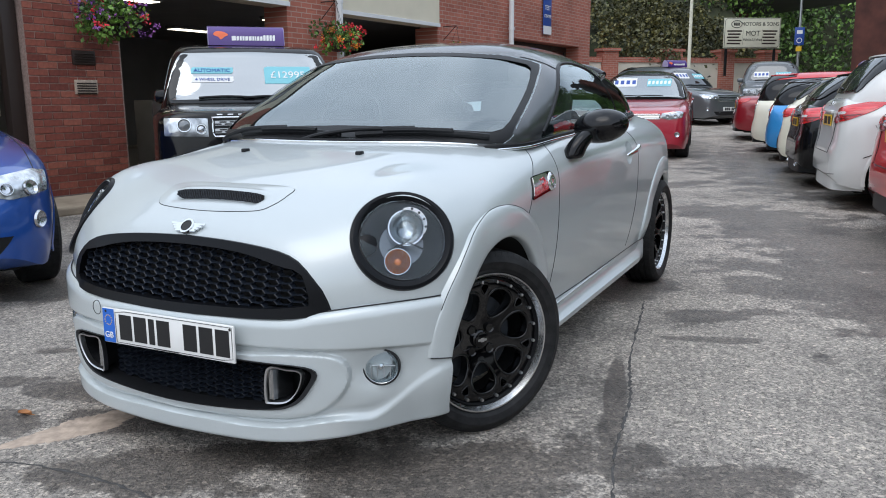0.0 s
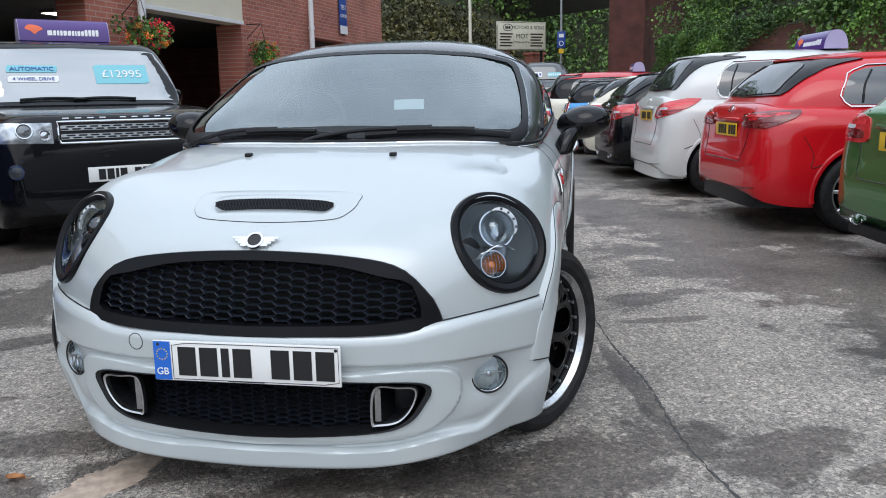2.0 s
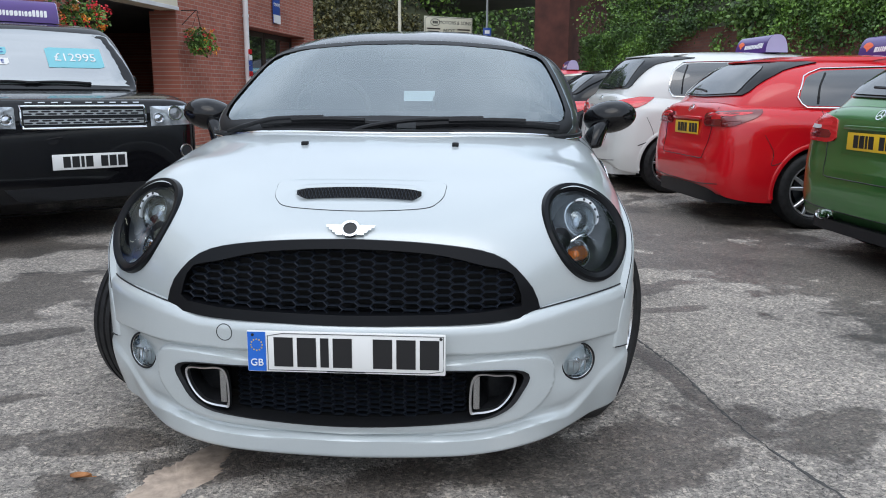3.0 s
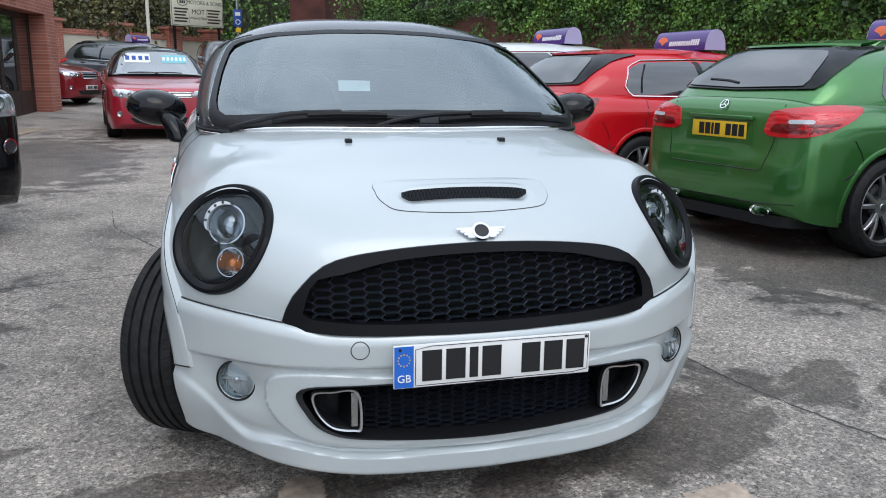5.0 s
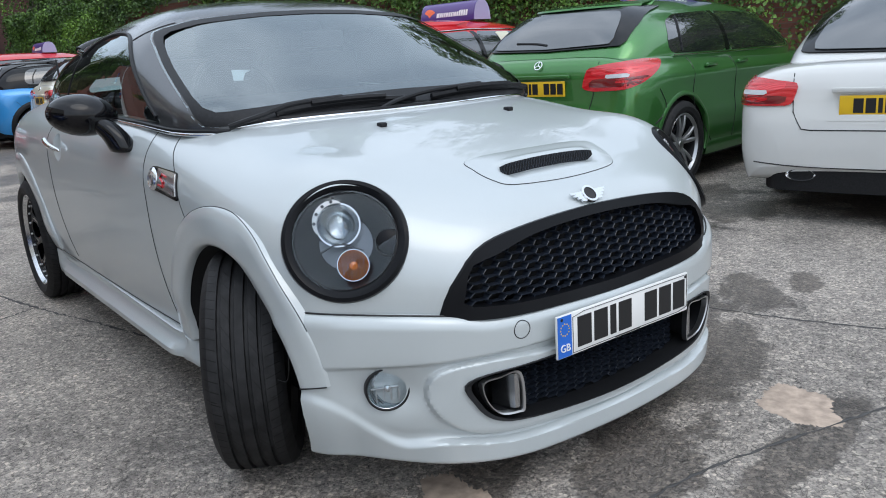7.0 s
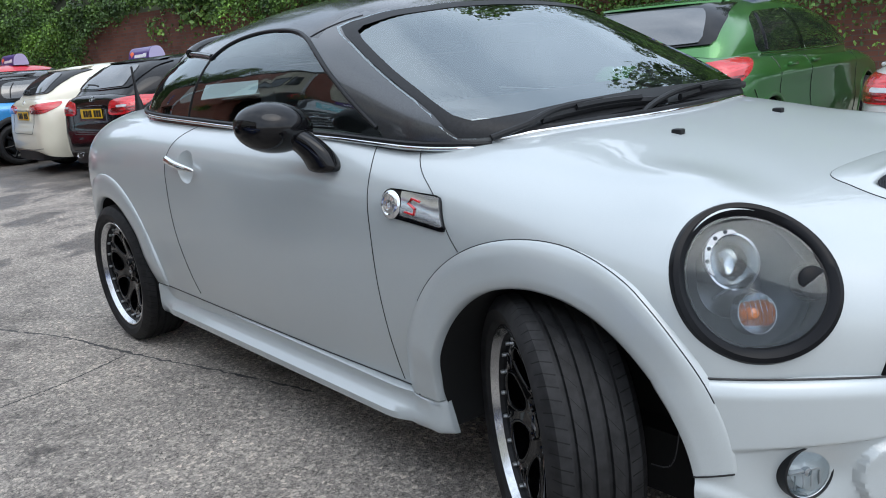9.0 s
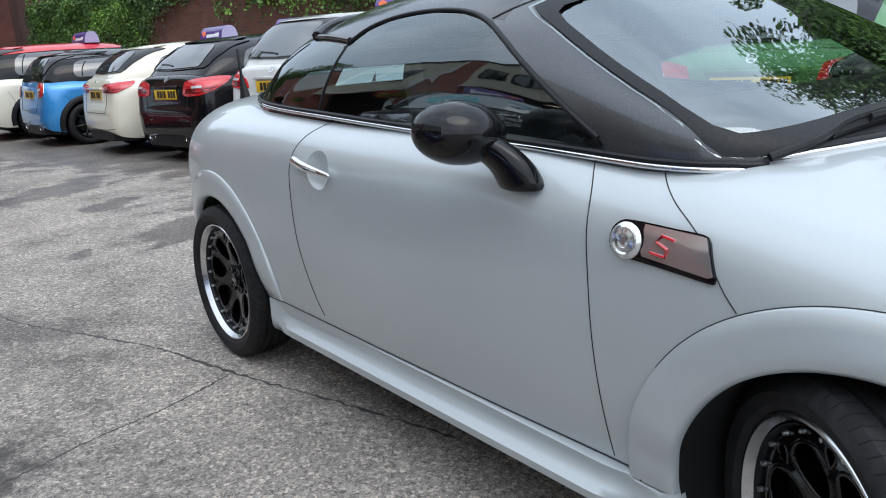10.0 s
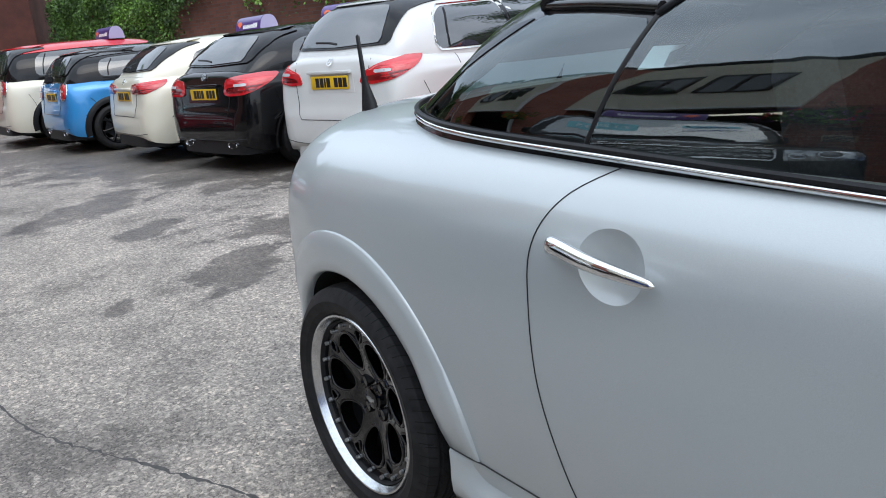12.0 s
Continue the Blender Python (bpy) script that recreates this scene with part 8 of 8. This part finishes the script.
WA, WB = Vector((4.6, 28.6, 0)), Vector((12.9, 31.2, 0))
wd_ = (WB - WA).normalized()
slab("wall_yard_end", WA, WB, 0.0, 2.42, 0.25, M_RENDER, "pale rendered wall at the yard's end")
slab("wall_coping", WA + Vector((0.012, -0.04, 0)), WB + Vector((0, -0.04, 0)), 2.42, 2.60, 0.33, M_BRICK, "red brick coping on the rendered wall", "coping")
for k, t in enumerate((1.45, 4.1, 6.35, 8.3)):
    p = WA + wd_ * t
    ob = shade("wall_end_pier_%d" % (k + 1), joined(box(-0.3, 0.3, -0.16, 0.36, 0, 2.8), box(-0.36, 0.36, -0.22, 0.42, 2.8, 2.9)), M_BRICK, smooth=20)
    ob.matrix_world = pose(p.x, p.y, 0, 0, 0, math.degrees(math.atan2(wd_.y, wd_.x)))
    tagged(ob, "red brick pier in the rendered wall", "pier", kind="structure")
# garage sign board
sb = thing("garage_sign_board", "cream painted garage sign board with black lettering above the wall", "sign", m=pose(10.25, 29.6, 3.42, 0, 0, 6))
shade("board", box(0, 2.15, 0, 0.05, -0.52, 0.55, 0.01), M_CREAMSIGN, sb)
for x in (0.15, 2.0):
    shade("sign_post", box(x - 0.04, x + 0.04, 0.05, 0.13, -1.5, 0.5, 0.005), M_TRIM, sb)
shade("frame_line", tube([(x, -0.004, z) for x, z in even_loop([(0.03, -0.49), (2.12, -0.49), (2.12, 0.52), (0.03, 0.52)], 40)], 0.008, 4, True), M_INK, sb)
shade("oval_mark", tube([(0.47 + 0.20 * math.cos(a), -0.004, 0.33 + 0.125 * math.sin(a)) for a in np.linspace(0, 2 * math.pi, 28, endpoint=False)], 0.012, 5, True), M_INK, sb)
shade("oval_letters", joined(*[box(0.36 + 0.08 * k, 0.42 + 0.08 * k, -0.006, 0.0, 0.28, 0.38) for k in range(3)]), M_INK, sb, smooth=0)
words("MOTORS & SONS", 0.185, M_INK, sb, pose(1.36, -0.004, 0.33))
words("MOT", 0.25, M_INK, sb, pose(1.10, -0.004, 0.0))
words("While-U-Wait", 0.125, M_INK, sb, pose(1.10, -0.004, -0.22))
for cx in (0.40, 1.75):
    for k in range(5):
        shade("print_bar", box(cx - 0.28 + 0.03 * (k % 2), cx + 0.28 - 0.05 * (k % 3), -0.005, 0.0, 0.06 - 0.11 * k, 0.115 - 0.11 * k), M_DOORBROWN, sb, smooth=0)
    shade("divider", box(cx + (0.32 if cx < 1 else -0.30), cx + (0.325 if cx < 1 else -0.295), -0.004, 0, -0.40, 0.14), M_INK, sb, smooth=0)
# lamp post and parking sign
lp = thing("lamp_post", "slim pale steel lamp post at the yard's end", "lamp post", m=pose(7.9, 25.9, ground_z(7.9, 25.9)))
shade("post", lathe([(0.0, 0), (0.075, 0), (0.07, 1.0), (0.055, 1.05), (0.045, 7.0), (0.0, 7.0)], 14, "z"), M_CREAMSIGN, lp)
shade("lamp_head", box(-0.15, 0.45, -0.1, 0.1, 7.0, 7.12, 0.03), M_SATIN, lp)
ps = thing("road_sign", "blue camera and speed sign with yellow plate on a grey post", "road sign", m=pose(13.6, 31.0, ground_z(13.6, 31.0), 0, 0, -15))
shade("post", lathe([(0.0, 0), (0.05, 0), (0.05, 6.5), (0.0, 6.5)], 12, "z"), M_DKALLOY, ps)
shade("sign_plate", box(-0.17, 0.17, -0.075, -0.055, 2.35, 3.0, 0.004), M_SIGNBLUE, ps)
shade("symbol", box(-0.10, 0.10, -0.08, -0.074, 2.76, 2.90), M_PAPER, ps, smooth=0)
shade("round_symbol", moved(lathe([(0.075, 0.0), (0.1, 0.0), (0.1, 0.006), (0.075, 0.006)], 20, "y"), pose(0, -0.08, 2.52)), M_PAPER, ps)
shade("yellow_plate", box(-0.1, 0.1, -0.075, -0.055, 2.12, 2.30), M_PLATEY, ps)

# ---- retaining wall, bank and bridge ----
RA, RB = Vector((6.6, -14.0, 0)), Vector((15.2, 26.2, 0))
rd = (RB - RA).normalized()
rn = Vector((rd.y, -rd.x, 0))
slab("wall_retaining", RB, RA, 0.0, 2.75, 0.6, M_OLDBRICK, "old stained brick retaining wall behind the parked cars")
slab("bridge_abutment", (14.6, 26.2), (19.5, 29.5), 0.0, 8.4, 1.4, M_RUST, "dark red brick bridge abutment", "bridge")
slab("bridge_abutment_far", (11.8, 40.0), (16.5, 44.0), 0.0, 8.4, 1.4, M_RUST, "dark brick abutment beyond the road", "bridge")
slab("bridge_girder", (9.5, 44.0), (16.2, 25.9), 5.75, 8.4, 1.0, M_STEEL, "dark steel railway bridge girder", "bridge")
slab("bridge_deck", (10.6, 44.5), (17.4, 26.2), 5.6, 5.9, 7.0, M_STEEL, "dark underside of the railway bridge", "bridge")


def bank(name, p0, p1, inward, z0, rise, depth, label):
    """A rough earth slope rising behind a wall."""
    d = (p1 - p0)
    n, k = 40, 14
    v = []
    for i in range(n + 1):
        for j in range(k + 1):
            t = j / k
            q = p0 + d * (i / n) + inward * (depth * t)
            v.append((q.x, q.y, z0 + rise * t ** 0.8 + 0.5 * noise.noise((q.x * 0.4, q.y * 0.4, t * 3)) * t))
    f = [(i * (k + 1) + j, (i + 1) * (k + 1) + j, (i + 1) * (k + 1) + j + 1, i * (k + 1) + j + 1) for i in range(n) for j in range(k)]
    ob = put(name, mesh_of(v, f, M_SOIL, 60))
    tagged(ob, label, "bank", kind="structure")


bank("bank_side", RA + rn * 0.3, RB + rn * 0.3, rn, 2.7, 7.0, 9.0, "dark overgrown earth bank above the retaining wall")
en = Vector((-wd_.y, wd_.x, 0))
bank("bank_end", WA - wd_ * 14 + en * 0.6, WB + wd_ * 0.5 + en * 0.6, en, 1.8, 8.5, 11.0, "overgrown earth bank behind the rendered wall")
bank("bank_far", Vector((8.0, 52.0, 0)), Vector((40.0, 40.0, 0)), Vector((0.35, 0.94, 0)), 0.5, 12.0, 10.0, "distant wooded slope beyond the bridge")


def greenery(name, p0, p1, inward, spread, z0, z1, depth, count, rad, per, size, mat, label, seed, bias=0.5):
    """Leaf clumps scattered over a slope, as one stuff object."""
    rs = np.random.RandomState(seed)
    cs, rr = [], []
    for _ in range(count):
        u, t = rs.uniform(), rs.uniform() ** bias
        q = p0 + (p1 - p0) * u + inward * (depth * t + rs.uniform(-spread, spread))
        lump = 0.9 * noise.noise((q.x * 0.22, q.y * 0.22, seed))
        cs.append((q.x, q.y, z0 + (z1 - z0) * t + lump + rs.uniform(-0.4, 0.5)))
        rr.append(rad * rs.uniform(0.5, 1.4))
    ob = put(name, leaf_mesh(clumps(cs, rr, per, seed), size, mat, seed))
    return tagged(ob, label, "foliage", kind="stuff")


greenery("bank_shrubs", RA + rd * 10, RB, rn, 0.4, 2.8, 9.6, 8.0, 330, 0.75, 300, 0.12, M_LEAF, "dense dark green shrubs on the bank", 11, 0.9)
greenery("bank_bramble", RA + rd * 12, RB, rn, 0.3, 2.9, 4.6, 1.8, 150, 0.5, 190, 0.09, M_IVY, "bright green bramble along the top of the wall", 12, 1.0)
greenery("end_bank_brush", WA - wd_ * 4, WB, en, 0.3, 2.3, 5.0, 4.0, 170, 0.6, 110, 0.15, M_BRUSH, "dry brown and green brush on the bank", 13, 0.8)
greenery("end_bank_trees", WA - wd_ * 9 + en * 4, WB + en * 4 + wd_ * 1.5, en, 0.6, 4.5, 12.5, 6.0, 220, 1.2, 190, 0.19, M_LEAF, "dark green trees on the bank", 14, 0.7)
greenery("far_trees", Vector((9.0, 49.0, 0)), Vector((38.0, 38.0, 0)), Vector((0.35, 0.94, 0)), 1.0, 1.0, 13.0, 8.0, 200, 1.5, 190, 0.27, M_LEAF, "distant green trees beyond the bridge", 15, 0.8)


def ivy_on_wall():
    """Hanging ivy in uneven curtains over the retaining wall."""
    rs = np.random.RandomState(21)
    L = (RB - RA).length
    pts = []
    s = 6.0
    while s < L - 0.3:
        cover = 0.5 + 0.5 * noise.noise((s * 0.35, 3.1, 0))
        bare = math.exp(-((s - 31.3) / 2.4) ** 2)
        drop = (0.55 + 0.9 * cover) * (1 - 0.8 * bare) + (1.1 * cover if s > 34.5 else 0.8 if s < 24 else 0.0)
        n = int(130 * (0.35 + drop))
        for _ in range(n):
            h = 3.1 - abs(rs.normal()) * drop * 0.55
            if h < 0.3:
                continue
            q = RA + rd * (s + rs.normal() * 0.14) - rn * (rs.uniform(0.02, 0.18) + 0.55 * max(0.0, noise.noise((s * 0.9, h * 1.3, 7.7)) + 0.15))
            pts.append((q.x, q.y, h))
        s += 0.085
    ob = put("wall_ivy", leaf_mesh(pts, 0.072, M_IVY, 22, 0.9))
    tagged(ob, "green ivy hanging over the brick retaining wall", "ivy", kind="stuff")


ivy_on_wall()


def tree_at(x, y, z, hgt, seed):
    t = thing("tree", "tall leafy tree with a dark trunk on the bank", "tree", "bank trees", m=pose(x, y, z))
    rs = np.random.RandomState(seed)
    limbs = []
    tips = []
    trunk = [(0, 0, -0.5), (0.1 * rs.normal(), 0.1 * rs.normal(), hgt * 0.35), (0.25 * rs.normal(), 0.25 * rs.normal(), hgt * 0.75)]
    pts = smooth_loop(trunk, 8, False)
    vv, ff = tube(pts, 0.16, 8)
    limbs.append((vv, ff))
    for k in range(9):
        a = rs.uniform(0, 2 * math.pi)
        b = Vector(pts[3 + k % 5])
        e = b + Vector((math.cos(a) * hgt * 0.28, math.sin(a) * hgt * 0.28, hgt * rs.uniform(0.1, 0.3)))
        limbs.append(tube(smooth_loop([tuple(b), tuple((b + e) / 2 + Vector((0, 0, 0.2))), tuple(e)], 5, False), 0.05, 6))
        tips += [e, (b + e) / 2]
    shade("trunk", joined(*limbs), M_BARK, t)
    cs = [tuple(p + Vector(rs.normal(size=3) * 0.5)) for p in tips for _ in range(2)] + [(pts[-1][0], pts[-1][1], pts[-1][2] + 0.6)]
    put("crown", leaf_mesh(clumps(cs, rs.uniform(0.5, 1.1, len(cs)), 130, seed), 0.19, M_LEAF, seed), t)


for i, (x, y, z, hh) in enumerate(((18.5, 20.5, 5.0, 6.5), (17.5, 14.0, 5.2, 6.0), (15.5, 6.5, 5.0, 6.5), (14.5, -1.0, 5.0, 6.0), (6.0, 36.0, 5.5, 7.5), (10.5, 37.5, 5.2, 7.0), (2.5, 34.0, 5.0, 8.0))):
    tree_at(x, y, z, hh, 40 + i)

# ---- price cards on windscreens ----
def cards(car, spots):
    ws = next(o for o in car.children if o.name.startswith("windscreen"))
    bv = tree(ws.data)
    for y0, y1, z0, z1, mat, bars in spots:
        p = shade("price_card", patch(bv, even_loop([(y0, z0), (y1, z0), (y1, z1), (y0, z1)], 24), "front", 0.004, 0.003, 3), mat, car, "printed card behind the windscreen", smooth=60)
        pb = tree(p.data)
        if isinstance(bars, str):
            c0, cn = project(pb, (y0 + y1) / 2, (z0 + z1) / 2, "front", 0.003)
            up = (Vector((0, 0, 1)) - cn * cn.z).normalized()
            m = Matrix((Vector((0, 1, 0)), -cn, up)).transposed().to_4x4()
            words(bars, min((y1 - y0) / (len(bars) * 0.66), (z1 - z0) * 1.0), M_SIGNBLUE if len(bars) > 7 else M_PAPER, p, Matrix.Translation(c0) @ m)
            continue
        for k in range(bars):
            w = (y1 - y0) / bars
            shade("print_bar", patch(pb, even_loop([(y0 + w * (k + 0.2), z0 + (z1 - z0) * 0.3), (y0 + w * (k + 0.8), z0 + (z1 - z0) * 0.3), (y0 + w * (k + 0.8), z0 + (z1 - z0) * 0.75), (y0 + w * (k + 0.2), z0 + (z1 - z0) * 0.75)], 8), "front", 0.002, 0.002, 2), M_SIGNBLUE if mat is M_PAPER else M_PAPER, p)


cards(fr, ((-0.58, -0.18, 1.37, 1.43, M_CYAN, "AUTOMATIC"), (-0.58, -0.18, 1.285, 1.34, M_PAPER, "4 WHEEL DRIVE"), (0.12, 0.58, 1.27, 1.44, M_CYAN, "\u00a312995")))
for cc in (ev, q5, rr):
    H0 = 1.30
    cards(cc, ((-0.55, -0.1, H0, H0 + 0.16, M_PAPER, 4), (0.1, 0.55, H0, H0 + 0.14, M_CYAN, 6)))

# ---- marks on the ground ----
def ragged(cx, cy, rx_, ry_, turn, seed, n=150, rough=0.42):
    rs = np.random.RandomState(seed)
    ph = rs.uniform(0, 6.28, 6)
    out = []
    for k in range(n):
        a = 2 * math.pi * k / n
        r = 1 + rough * sum(math.sin((j + 2) * a + ph[j]) / (j + 2) for j in range(6)) + rs.uniform(-0.07, 0.07)
        x, y = rx_ * r * math.cos(a), ry_ * r * math.sin(a)
        c, s = math.cos(turn), math.sin(turn)
        out.append((cx + x * c - y * s, cy + x * s + y * c))
    return out


def ground_patch(name, loop, mat, label, z=0.004):
    n = len(loop)
    cx, cy = sum(p[0] for p in loop) / n, sum(p[1] for p in loop) / n
    v = [(x, y, 0.0005) for x, y in loop] + [(cx + (x - cx) * 0.9, cy + (y - cy) * 0.9, z) for x, y in loop] + [(cx, cy, z + 0.001)]
    f = [(i, (i + 1) % n, n + (i + 1) % n, n + i) for i in range(n)] + [(n + i, n + (i + 1) % n, 2 * n) for i in range(n)]
    tagged(put(name, mesh_of(v, f, mat, 60)), label, "ground mark", kind="structure")


ground_patch("silt_patch", ragged(-0.35, 1.85, 0.16, 0.11, 0.75, 3, rough=0.22), M_SILT, "pale dried silt in a worn hollow of the asphalt")
ground_patch("silt_patch_far", ragged(-1.24, 2.56, 0.22, 0.10, 0.75, 5, rough=0.28), M_SILT, "pale dried silt in a worn hollow of the asphalt")


def dry_leaf(x, y, turn, size):
    """A curled fallen leaf with a stalk."""
    v, f = [], []
    for i in range(9):
        t = i / 8
        w = size * (0.30 * math.sin(math.pi * t ** 0.8) + 0.05 * math.sin(9 * t) * math.sin(math.pi * t) + 0.004)
        for k in (-1, -0.5, 0, 0.5, 1):
            v.append((size * (t - 0.5), w * k, 0.005 + size * (0.16 * abs(k) ** 1.5 + 0.10 * (t - 0.5) ** 2)))
    f = [(i * 5 + k, i * 5 + k + 1, i * 5 + 6 + k, i * 5 + 5 + k) for i in range(8) for k in range(4)]
    lf = put("fallen_leaf", mesh_of(*joined((v, f), tube([(size * 0.5, 0, 0.008), (size * 0.7, size * 0.05, 0.006)], 0.0012, 5)), M_DEADLEAF, 60))
    lf.matrix_world = pose(x, y, ground_z(x, y), 0, 0, turn)
    tagged(lf, "dry curled brown leaf lying on the asphalt", "leaf")


dry_leaf(-1.49, 2.66, -20, 0.06)


def crack(name, pts, w, seed):
    rs = np.random.RandomState(seed)
    line = smooth_loop(pts, 120, False)
    v = []
    for i, (x, y) in enumerate(line):
        a = line[min(i + 1, 119)]
        b = line[max(i - 1, 0)]
        d = Vector((a[0] - b[0], a[1] - b[1])).normalized()
        ww = w * rs.uniform(0.15, 1.35)
        j = rs.normal() * w * 0.45
        for k, h in ((-1, 0.0046), (0, 0.0066), (1, 0.0046)):
            v.append((x - d.y * (ww * k + j), y + d.x * (ww * k + j), h))
    f = [(i * 3 + k, i * 3 + k + 1, i * 3 + 4 + k, i * 3 + 3 + k) for i in range(119) for k in range(2)]
    tagged(put(name, mesh_of(v, f, M_CRACK, 60)), "dark cracked seam in the asphalt", "ground mark", kind="structure")


crack("asphalt_seam", [(1.1, 4.2), (0.80, 3.25), (0.68, 2.75), (0.50, 2.2), (0.42, 1.6), (0.45, 0.9)], 0.006, 1)
crack("asphalt_seam_cross", [(-1.9, 5.6), (-1.2, 5.45), (-0.89, 5.41), (-0.64, 5.35), (-0.33, 5.33)], 0.0055, 2)
crack("asphalt_seam_long", [(0.1, 7.6), (-0.14, 6.84), (-0.18, 6.27), (-0.21, 5.8), (-0.31, 5.34), (-0.41, 4.75), (-0.5, 4.3)], 0.008, 3)
crack("asphalt_seam_front", [(-2.4, 2.2), (-1.5, 2.3), (-0.9, 2.1), (-0.2, 1.55), (0.3, 1.3)], 0.0055, 4)
near_bricks()
